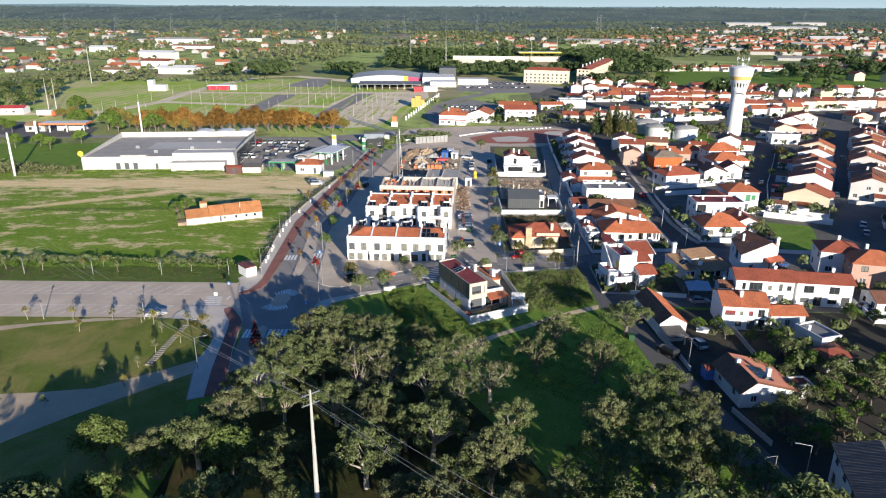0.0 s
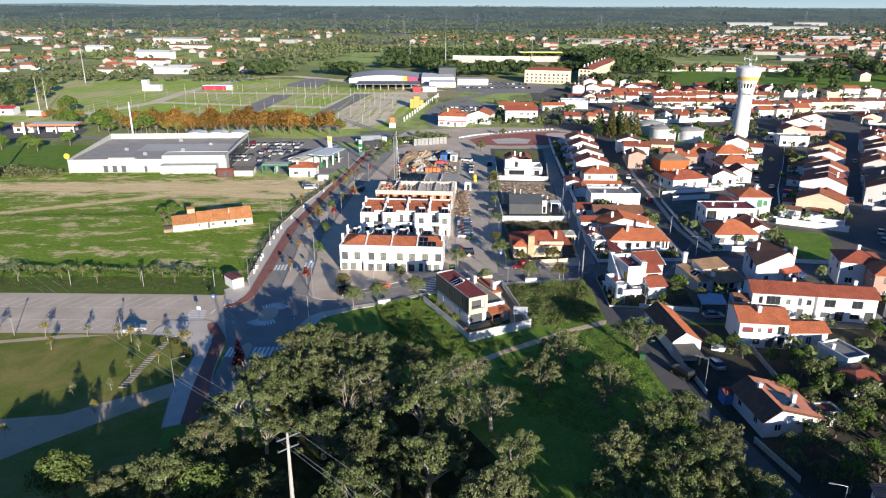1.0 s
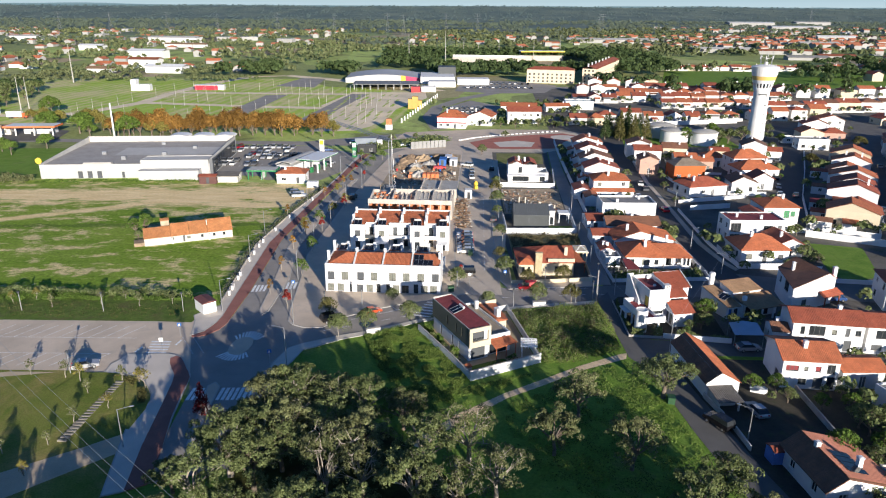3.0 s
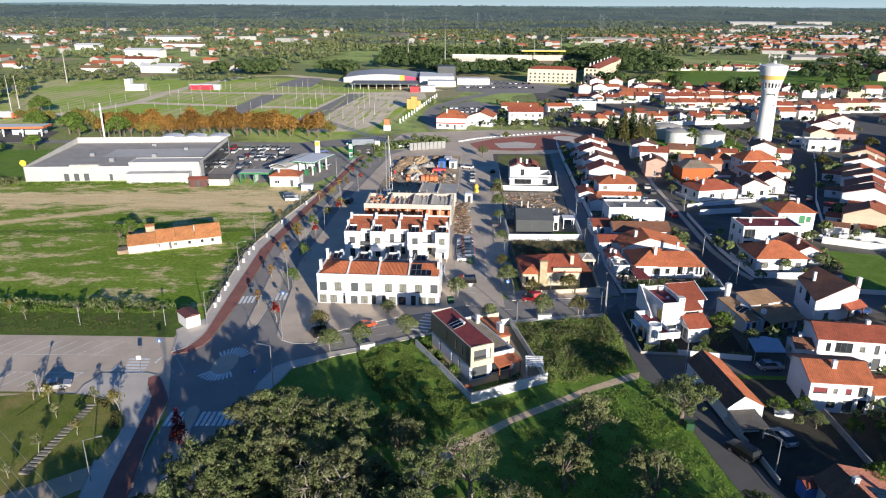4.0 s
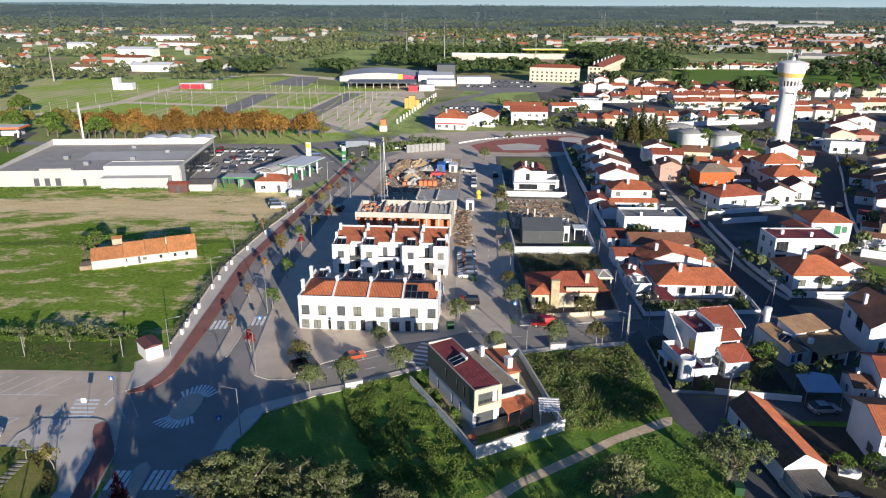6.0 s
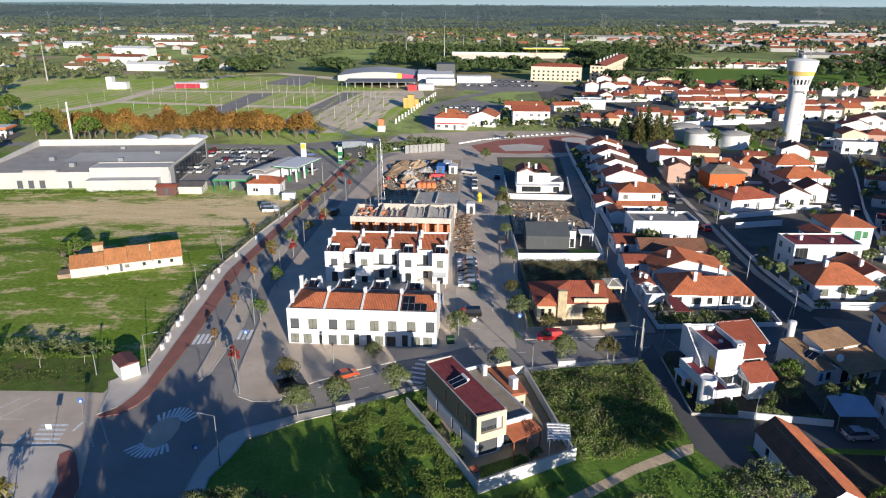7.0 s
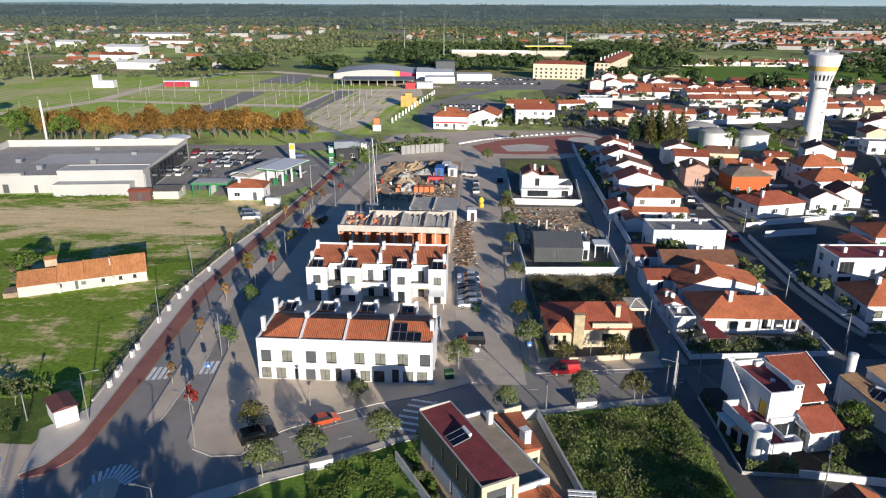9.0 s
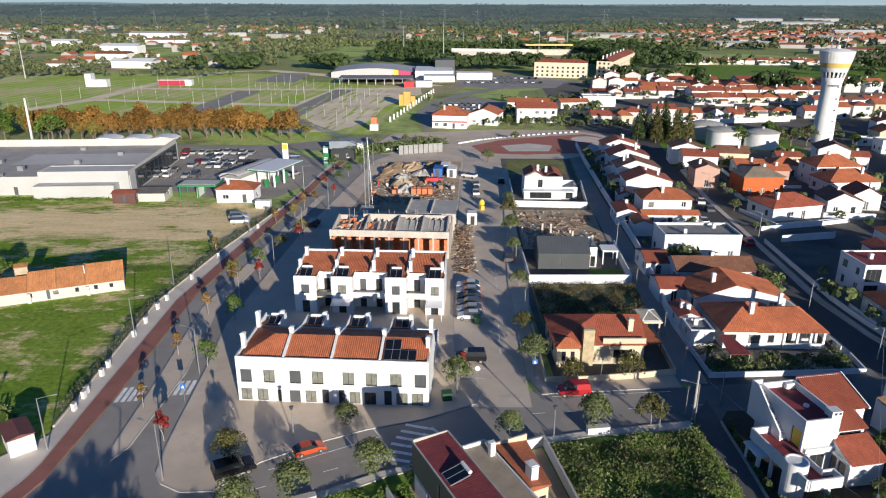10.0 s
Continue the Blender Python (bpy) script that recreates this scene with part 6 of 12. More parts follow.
def terrace_house():
    """White cubic house with maroon roof terraces, an outside stair and a round drum."""
    th = thing("house", 38.7, 145.3, 11.0, "white cubic villa with maroon roof terraces and a round stair drum", "house", "village houses")
    walled(th, "upper_wall", WHITE, rect(0, 0, 4.1, 7.7), 0, 6.0, {0: [(0.6, 0.4, 2.4, 1.9, GLASS, 2)], 3: [(5.9, 3.0, 1.5, 2.05, YELLOW_PAINT, 0), (2.0, 0.8, 0.9, 1.3, GLASS, 0)]})
    f = MB()
    f.face([(0.2, 0.2, 6.0), (3.9, 0.2, 6.0), (3.9, 7.5, 6.0), (0.2, 7.5, 6.0)])
    part("roof_terrace", f, MAROON, th, "maroon tiled roof terrace")
    c = MB()
    c.box(0, 0, 6.0, 4.1, 0.2, 6.6).box(0, 0.2, 6.0, 0.2, 7.7, 6.6).box(3.9, 0.2, 6.0, 4.1, 7.5, 6.75).box(0.2, 7.5, 6.0, 4.1, 7.7, 6.75)
    part("parapet", c, WHITE, th)
    v = MB()
    v.box(2.9, -0.02, 6.6, 4.12, 1.1, 7.35)
    part("roof_chimney", v, WHITE, th)
    for ux in (3.2, 3.7):
        h_ = MB()
        h_.box(ux, -0.05, 6.95, ux + 0.25, -0.015, 7.2)
        part("flue_opening", h_, DARK_METAL, th)
    ac = MB()
    ac.box(2.7, 6.9, 6.02, 3.7, 7.3, 6.7)
    part("air_unit", ac, FRAME_WHITE, th)
    vt = MB()
    vt.rings([(0.3, 6.01), (0.3, 6.25), (0.12, 6.35)], 10, 2.6, 3.4)
    part("roof_vent", vt, FRAME_WHITE, th)
    # planter ledge of the front window
    ld = MB()
    ld.box(0.3, -0.35, 2.75, 3.9, -0.005, 3.3)
    part("window_ledge", ld, WHITE, th)
    # first-floor terrace on the street side with its drum and front balcony
    t = MB()
    t.box(-3.1, -4.0, 2.75, -0.002, 3.6, 2.95).box(-3.1, -5.1, 2.75, 0.6, -4.0, 2.95)
    part("terrace_slab", t, MAROON, th, "maroon tiled first-floor terrace")
    p = MB()
    p.box(-3.3, -5.2, 2.45, -3.1, 3.8, 3.75).box(-3.1, 3.6, 2.45, -1.1, 3.8, 3.75).box(-3.1, -5.3, 2.45, 0.75, -5.1, 3.65)
    p.box(0.6, -5.1, 2.45, 0.75, -4.0, 3.65).box(-0.6, -4.0, 2.45, 0.75, -3.85, 3.65).box(-0.6, -3.85, 2.95, -0.45, -1.2, 3.55).box(-0.45, -1.35, 2.95, 0.0, -1.2, 3.55)
    part("terrace_wall", p, WHITE, th)
    for cx, cy in ((-0.4, -4.9), (-3.2, 2.8), (-3.2, 0.0)):
        col = MB()
        col.box(cx, cy, 0, cx + 0.3, cy + 0.3, 2.45)
        part("terrace_column", col, WHITE, th)
    d = MB()
    d.rings([(1.15, 0), (1.15, 4.3), (1.0, 4.3), (1.0, 4.15)], 28, -2.75, -2.9)
    part("stair_drum", d, WHITE, th)
    st = MB()
    n = 14
    for i in range(n):
        st.box(-0.85, 2.2 + i * 0.36, 2.95, -0.003, 2.56 + i * 0.36, 3.15 + i * 0.235)
    part("outside_stair", st, WHITE, th)
    sw = MB()
    prof = [(2.0, 2.75), (7.9, 2.75), (7.9, 7.1), (6.6, 7.1), (2.2, 3.9)]
    sw.face([(-1.05, y, z) for y, z in prof][::-1])
    sw.face([(-0.85, y, z) for y, z in prof])
    for k in range(5):
        (ya, za), (yb, zb) = prof[k], prof[(k + 1) % 5]
        sw.face([(-1.05, ya, za), (-1.05, yb, zb), (-0.85, yb, zb), (-0.85, ya, za)])
    sw.box(-0.85, 7.7, 2.75, 0.2, 7.9, 7.1)
    part("stair_wall", sw, WHITE, th)
    # tiled part that falls towards the lane
    walled(th, "side_wall", WHITE, [(4.12, 0.5), (7.7, 0.5), (7.7, 2.7), (9.4, 2.7), (9.4, 7.3), (4.12, 7.3)], 0, 4.6, {0: [(0.6, 3.9, 2.6, 0.45, GLASS, 2)], 2: [(0.5, 3.6, 0.7, 0.8, GLASS, 0)]})
    rb = MB()
    rb.tiles((4.15, 0.3, 4.72), (8.0, 0.3, 4.72), (8.0, 2.55, 5.5), (4.15, 2.55, 5.5), 0.28)
    rb.tiles((4.15, 2.55, 5.5), (9.8, 2.55, 5.5), (9.8, 7.5, 7.2), (4.15, 7.5, 7.2), 0.28, 0.035, 0.0)
    part("roof", rb, TILE_RED, th)
    gb = MB()
    gb.face([(9.41, 2.7, 4.6), (9.41, 7.4, 4.6), (9.41, 7.4, 7.1), (9.41, 2.7, 5.45)])
    gb.face([(7.72, 0.5, 4.6), (7.72, 2.7, 4.6), (7.72, 2.7, 5.45), (7.72, 0.5, 4.7)])
    gb.face([(7.7, 2.69, 4.6), (9.41, 2.69, 4.6), (9.41, 2.69, 5.45), (7.7, 2.69, 5.45)])
    gb.box(4.12, 7.3, 4.6, 9.45, 7.5, 7.15)
    gb.box(9.75, 2.5, 5.42, 9.95, 7.5, 5.6)
    part("gable", gb, WHITE, th)
    ve = MB()
    ve.face([(9.8, 2.5, 5.62), (9.95, 2.5, 5.62), (9.95, 7.5, 7.32), (9.8, 7.5, 7.32)]).face([(9.95, 2.5, 5.4), (9.95, 7.5, 7.1), (9.95, 7.5, 7.32), (9.95, 2.5, 5.62)])
    part("verge", ve, WHITE, th)
    walled(th, "front_block", WHITE, rect(3.75, -2.8, 7.7, 0.48), 0, 2.75, {3: [(0.4, 0.5, 1.0, 1.9, CURTAIN, 0), (1.7, 0.5, 1.0, 1.9, CURTAIN, 0)]})
    r2 = MB()
    r2.tiles((3.6, -3.05, 2.85), (8.0, -3.05, 2.85), (8.0, 0.3, 4.15), (3.6, 0.3, 4.15), 0.28)
    part("front_roof", r2, TILE_RED, th)
    g2 = MB()
    g2.face([(3.74, -2.8, 2.75), (3.74, 0.4, 2.75), (3.74, 0.4, 4.1), (3.74, -2.8, 2.9)][::-1])
    g2.face([(7.71, -2.8, 2.75), (7.71, 0.4, 2.75), (7.71, 0.4, 4.1), (7.71, -2.8, 2.9)])
    g2.box(3.45, -3.0, 2.6, 3.6, 0.4, 2.9)
    part("front_gable", g2, WHITE, th)


terrace_house()
wall_line("garden_wall", [(34.3, 154.8), (34.2, 147), (33.9, 139.3), (39.8, 138.7)], 0.45, CONCRETE, "low grey kerb wall of the villa garden", 0.14)
wall_line("garden_wall", [(40.0, 138.9), (51.4, 137.0)], 0.95, WHITE, "white garden wall above the lane", 0.22)
gp = thing("garden_gate", 34.6, 146.4, 8, "white rendered entrance gate with a small roof", "gate")
b = MB()
b.box(-0.15, -0.9, 0, 0.15, -0.5, 2.0).box(-0.15, 1.2, 0, 0.15, 1.6, 2.0).box(-0.35, -1.1, 2.0, 1.1, 1.8, 2.25)
part("gate_frame", b, WHITE, gp)
b = MB()
b.box(-0.04, -0.5, 0.1, 0.04, 1.2, 1.5)
part("gate_leaf", b, DARK_METAL, gp)


def corner_house():
    """The wide bungalow with a hipped roof, porch and small outbuildings in a walled corner plot."""
    th = thing("house", 41.6, 173.6, 0.0, "white bungalow with broad orange hipped roof and porch", "house", "village houses")
    walled(th, "wall", WHITE, rect(0, 0.6, 8.4, 9.5), 0, 2.9, {0: [(0.8, 0.1, 1.0, 2.1, GLASS, 0), (3.6, 0.9, 1.6, 1.3, CURTAIN, 1), (6.4, 1.0, 0.9, 1.1, GLASS, 0)]})
    walled(th, "porch_wall", WHITE, rect(8.5, 2.2, 14.4, 9.4), 0, 2.7, {0: [(0.6, 0.1, 1.6, 2.1, GLASS, 1), (3.6, 0.9, 1.4, 1.2, GLASS, 1)]})
    rb = MB()
    hip_roof(rb, -0.2, 0.4, 9.4, 9.9, 2.95, 2.5, 0.4, 0.28)
    part("roof", rb, TILE, th)
    r2 = MB()
    r2.tiles((4.6, 0.2, 2.75), (14.9, 0.2, 2.75), (12.0, 5.2, 4.6), (4.6, 5.2, 4.6), 0.28)
    r2.tiles((14.9, 0.2, 2.75), (14.9, 9.6, 2.75), (12.0, 5.3, 4.6), (12.0, 5.2, 4.6), 0.28)
    r2.tiles((14.9, 9.6, 2.75), (4.6, 9.6, 2.75), (4.6, 5.3, 4.6), (12.0, 5.3, 4.6), 0.28)
    part("porch_roof", r2, TILE, th)
    for i in range(4):
        c = MB()
        c.box(8.6 + i * 1.9, 0.5, 0, 8.95 + i * 1.9, 0.85, 2.65)
        part("porch_column", c, WHITE, th)
    pw = MB()
    pw.box(8.95, 0.55, 0, 14.3, 0.75, 0.8)
    part("porch_rail", pw, WHITE, th)
    chimney(th, 4.6, 3.2, 3.4, 6.2, 0.6, 0.6)
    chimney(th, 10.8, 7.6, 3.6, 5.8, 0.5, 0.5)


corner_house()
wall_line("garden_wall", [(36.6, 182), (36.8, 165.6), (58.2, 167.0), (58.6, 171.5)], 0.8, WHITE, "white garden wall with openwork blocks", 0.2)
house(38.3, 182.0, 3.2, 5.4, 2.6, "gable_y", 0.7, 0, WHITE, TILE_RED, "small white outbuilding with a red roof", 11, chimneys=2, over=0.12)
house(38.7, 176.8, 3.4, 4.0, 2.3, "flat", 0, 0, WHITE, ROOF_GREY, "low white flat-roofed wash house beside the bungalow", 111, chimneys=1, parapet=0.3)
aw = thing("awning", 42.6, 171.2, 0, "sloping maroon tiled awning over the side yard", "awning")
b = MB()
b.tiles((-2.2, -2.4, 1.9), (0.9, -2.4, 1.9), (-0.6, 2.2, 2.6), (-3.2, 2.2, 2.6), 0.26)
part("roof", b, TILE_MAROON, aw)
for px, py, pz in ((-2.0, -2.2, 1.85), (0.6, -2.2, 1.85), (-2.9, 1.9, 2.4)):
    b = MB()
    b.box(px, py, 0, px + 0.1, py + 0.1, pz)
    part("post", b, METAL, aw)
sheet("garden_gravel", [(37.2, 166.2), (57.9, 167.5), (57.9, 172.8), (50.0, 173.4), (42.0, 173.4), (37.2, 172.0)], 0.05, mat("garden_gravel", (0.36, 0.31, 0.25), 0.95, 0.2, 0.5, 5, 0.02, stain=(0.12, 0.12, 0.06)), "pale gravel and beds of the front garden", "garden")
house(48.6, 189.6, 14.2, 7.6, 3.0, "gable_y", 2.3, 0, WHITE, TILE, "white gabled bungalow with orange roof", 12, rib=0.28, ridge=0.42)
house(39.4, 193.6, 4.8, 6.4, 2.6, "gable_x", 0.9, 0, WHITE, TILE_RED, "small red-roofed garage against the alley wall", 13, chimneys=0, over=0.15)
house(49.0, 201.4, 13.6, 7.4, 3.0, "gable_x", 1.5, 0, WHITE, TILE_BROWN, "white bungalow with weathered brown roof", 14, rib=0.28)
house(40.2, 206.4, 4.6, 8.0, 2.7, "gable_x", 1.0, 0, WHITE, TILE_RED, "small red-roofed annex with white openwork", 15, chimneys=0, over=0.15)
house(50.8, 214.4, 14.8, 8.0, 5.0, "flat", 0, 0, WHITE, ROOF_GREY, "white flat-roofed modern house", 16, chimneys=2, parapet=0.5)
house(51.5, 240.0, 11.0, 8.2, 5.6, "hip", 1.9, -1, WHITE, TILE, "white two-storey house with orange hipped roof", 17, rib=0.3)
house(51.6, 234.8, 12.6, 3.4, 2.8, "gable_x", 0.7, -1, WHITE, TILE, "white single-storey wing with tiled roof", 18, chimneys=0, over=0.3)
house(42.4, 238.0, 5.0, 8.0, 3.0, "gable_y", 0.9, -3, WHITE, TILE_RED, "white annex with red roof beside the alley", 19, chimneys=1, over=0.15)
house(43.8, 229.0, 4.0, 6.0, 2.8, "gable_y", 0.8, -3, WHITE, TILE, "white annex with orange roof beside the alley", 20, chimneys=0, over=0.15)
wall_line("alley_wall", [(36.8, 184), (38.5, 199), (40.3, 219), (42.4, 262), (44.5, 300), (46.6, 328)], 1.9, WHITE, "white rendered wall along the alley", 0.2)
wall_line("street_wall", [(58.0, 173), (57.8, 190), (57.4, 215), (57.7, 242), (61.3, 290)], 1.1, WHITE, "white rendered street wall", 0.18)
# gabled houses beyond, stepping up along the alley, with low wings and yards between
for i, (yy, tl) in enumerate(((256.5, TILE_RED), (272, TILE_BROWN), (288, TILE_RED), (304, TILE))):
    xx = 52.4 + (yy - 254) * 0.085
    house(xx, yy + 2.5, 11.6, 8.4, 5.2, "gable_y", 2.1, -3, WHITE, tl, "white two-storey gabled house in a stepped row", 30 + i, ridge=0.42, over=0.25, chimneys=2)
    house(xx + 3.6, yy - 4.2, 5.2, 4.6, 2.8, "gable_x", 0.9, -3, WHITE, TILE, "white porch wing with orange roof", 50 + i, chimneys=0, over=0.2)
    house(xx - 6.6, yy - 3.0, 3.6, 5.4, 2.7, "gable_y", 0.8, -3, WHITE, (TILE_RED, TILE, TILE_BROWN, TILE)[i], "small white garden annex beside the alley", 56 + i, chimneys=1, over=0.15)
    wall_line("yard_wall", [(xx - 8.0, yy - 8.2), (xx + 6.4, yy - 8.6)], 1.4, WHITE, "white yard wall between houses", 0.2)

# right of the dark street
house(74.8, 183.2, 11.2, 9.4, 3.2, "hip", 2.6, 1, WHITE, TILE, "cream-white bungalow with steep orange hipped roof", 61, rib=0.28)
house(82.5, 187.0, 6.0, 9.0, 3.2, "gable_y", 1.6, 1, WHITE, TILE_RED, "white annex with red roof", 62)
wall_line("street_wall", [(67.6, 176), (66.6, 186), (66.4, 192), (68.2, 222)], 0.9, WHITE, "low white street wall with openings", 0.2)
wall_line("street_wall", [(67.6, 176), (74, 174.0), (86, 174)], 0.9, WHITE, "low white street wall", 0.2)
house(78.6, 196.6, 14.0, 7.6, 5.8, "flat", 0, 1, WHITE, MAROON, "white modern house with maroon flat roof", 63, parapet=0.25, chimneys=2, front=[(0.3, 3.1, 2.6, 2.2, GLASS, 2), (0.4, 0.1, 2.4, 2.3, GLASS, 2), (8.6, 3.6, 2.4, 1.0, GLASS, 2), (12.2, 3.4, 1.0, 1.3, SHUTTER, 0), (6.0, 0.8, 1.2, 1.2, GLASS, 1)])
house(90.4, 210.0, 9.4, 9.0, 5.9, "hip", 1.8, 0, WHITE, TILE, "white two-storey house with green shutters", 64, rib=0.3, front=[(0.9, 3.4, 1.6, 1.4, GREEN_PAINT, 1), (5.4, 3.0, 1.5, 2.0, GREEN_PAINT, 1), (7.2, 3.4, 1.2, 1.4, GREEN_PAINT, 1), (2.0, 0.9, 1.4, 1.2, GLASS, 1), (5.2, 0.1, 1.2, 2.1, SHUTTER, 0)])
house(83.0, 206.0, 5.0, 6.0, 4.6, "gable_y", 1.0, 0, WHITE, TILE_RED, "white annex with red roof", 65, chimneys=0)
house(81.6, 243.2, 13.4, 9.0, 3.3, "hip", 2.2, 15, WHITE, TILE_RED, "white bungalow with red hipped roof", 66, rib=0.3)
wall_line("street_wall", [(71.0, 230.4), (85, 234), (94, 237)], 1.0, WHITE, "low white street wall", 0.2)
house(95.8, 246.2, 8.0, 7.5, 3.6, "gable_y", 2.0, -4, WHITE, TILE_BROWN, "white house with dark gabled roof", 67, ridge=0.42)
house(103.6, 250.4, 6.6, 6.5, 3.8, "gable_y", 2.0, -4, WHITE, TILE_RED, "white house with red gabled roof", 68)
house(83.4, 264.0, 10.8, 8.0, 5.2, "hip", 1.9, 4, ORANGE_WALL, tile_mat("taupe_tiles", (0.27, 0.215, 0.16), (0.17, 0.14, 0.11)), "bright orange two-storey house with a taupe hipped roof", 69)
house(93.0, 276.0, 7.0, 6.0, 4.0, "gable_x", 1.2, -3, PINK, TILE, "pink rendered house with orange roof", 70)
house(72.5, 273.0, 6.5, 8.0, 5.2, "gable_y", 1.4, -5, PINK, TILE_BROWN, "mauve rendered house with brown roof", 71)
house(108.0, 266.0, 14.0, 9.0, 3.6, "hip", 2.6, 4, WHITE, TILE, "white house with broad orange hipped roof", 72, rib=0.3)
house(108.5, 275.6, 12.5, 9.0, 5.6, "hip", 2.6, 4, WHITE, TILE, "taller rear wing with orange hipped roof", 172, rib=0.3, chimneys=1)
house(77.0, 291.0, 10.0, 8.0, 5.0, "gable_x", 1.5, -8, WHITE, TILE_RED, "white two-storey house with red roof", 73)
house(76.5, 302.0, 9.5, 8.0, 5.4, "gable_y", 1.6, -8, WHITE, TILE_BROWN, "white house with dark weathered gable roof", 74)
house(89.5, 298.0, 9.0, 8.0, 4.6, "gable_x", 1.6, -8, CREAM, TILE_BROWN, "cream house with dark roof", 75)
house(90.0, 286.0, 8.0, 7.0, 3.4, "gable_x", 1.2, -6, WHITE, TILE, "white bungalow with orange roof", 76)
house(100.0, 285.5, 8.0, 7.0, 3.6, "hip", 1.9, -6, WHITE, TILE, "white bungalow with orange hipped roof", 77)
house(121.0, 299.0, 9.0, 8.5, 5.6, "gable_y", 2.0, -14, WHITE, TILE_BROWN, "tall white house with dark gabled roof", 78)
house(128.6, 297.0, 5.0, 6.0, 3.6, "gable_x", 1.2, -14, WHITE, TILE_RED, "small white wing with red roof", 79)
house(108.0, 300.0, 7.0, 6.0, 3.0, "gable_x", 1.1, -10, CREAM, TILE_RED, "cream cottage with red roof", 80)

# lower lane: barn and the houses below it
bn = thing("barn", 42.4, 125.7, 5.0, "long white barn, roof dark on the shaded slope and orange on the lit one", "barn")
walled(bn, "wall", WHITE, rect(-2.6, -6.9, 2.6, 6.8), 0, 2.6, {0: [(3.4, 0.6, 0.8, 1.5, GLASS, 0)], 3: [(2.5, 1.0, 0.8, 0.9, GLASS, 0), (6, 0.4, 1.2, 1.8, SHUTTER, 0)]})
gable_pair(bn, WHITE, -2.6, -6.9, 2.6, 6.8, 2.6, 1.65, "y", 0.42)
# slopes coloured by light: brown tiles on the shaded side, orange on the sunlit
rb = MB()
rb.tiles((-2.8, 7.0, 2.55), (-2.8, -7.1, 2.55), (-0.4, -7.1, 4.35), (-0.4, 7.0, 4.35), 0.28)
part("dark_slope", rb, TILE_BROWN, bn)
rb = MB()
rb.tiles((2.8, -7.1, 2.55), (2.8, 7.0, 2.55), (-0.4, 7.0, 4.35), (-0.4, -7.1, 4.35), 0.28)
part("lit_slope", rb, TILE, bn)
yd = thing("shed", 42.7, 116.7, 6, "grey lean-to shed against the barn", "shed")
b = MB()
b.box(-1.8, -0.2, 0, 1.6, 2.0, 1.8).box(-1.8, -1.8, 0, -1.65, -0.2, 1.7).box(1.2, -1.8, 0, 1.4, -1.6, 1.7)
part("wall", b, WHITE_OLD, yd)
b = MB()
b.tiles((-2.0, -2.0, 1.75), (1.9, -2.0, 1.75), (1.9, 2.1, 2.2), (-2.0, 2.1, 2.2), 0.3)
part("roof", b, TILE_GREY, yd)
wall_line("lane_wall", [(40.3, 118.7), (41.3, 113.4)], 0.9, WHITE_OLD, "old white wall along the lane", 0.2)
wall_line("lane_wall", [(41.6, 111.5), (42.0, 105.4)], 0.9, WHITE_OLD, "old white wall along the lane", 0.2)
wall_line("lane_wall", [(44.4, 92.6), (46.6, 84)], 0.9, WHITE_OLD, "old white wall along the lane", 0.2)
wall_line("plot_wall", [(55.4, 121.2), (55.2, 107.0)], 1.0, CONCRETE, "grey garden wall between plots", 0.2)
bt = MB()
bt.prism([(-1.1, -0.6), (0.9, -0.7), (1.4, 0), (0.9, 0.7), (-1.1, 0.6)], 0, 0.75)
plain("dinghy", bt, FRAME_WHITE, "small covered white boat on the grass", "boat", x=49.4, y=120.8, rot=-20)
cn = thing("canopy", 54.2, 138.0, -4, "pale blue tarpaulin canopy over a yard", "canopy")
b = MB()
b.face([(-2.6, -2.2, 2.2), (2.4, -2.2, 2.35), (2.7, 2.4, 2.6), (0.2, 2.8, 2.75)]).face([(-2.6, -2.2, 2.2), (0.2, 2.8, 2.75), (-2.4, 2.3, 2.5)])
b.face([(-2.6, -2.2, 2.16), (-2.4, 2.3, 2.46), (0.2, 2.8, 2.71), (2.7, 2.4, 2.56), (2.4, -2.2, 2.31)])
part("sheet", b, TARP, cn)
for px, py, pz in ((-2.55, -2.15, 2.16), (2.35, -2.15, 2.3), (2.6, 2.3, 2.54), (-2.35, 2.2, 2.44)):
    b = MB()
    b.rod((px, py, 0), (px, py, pz), 0.05, n=6)
    part("post", b, METAL, cn)


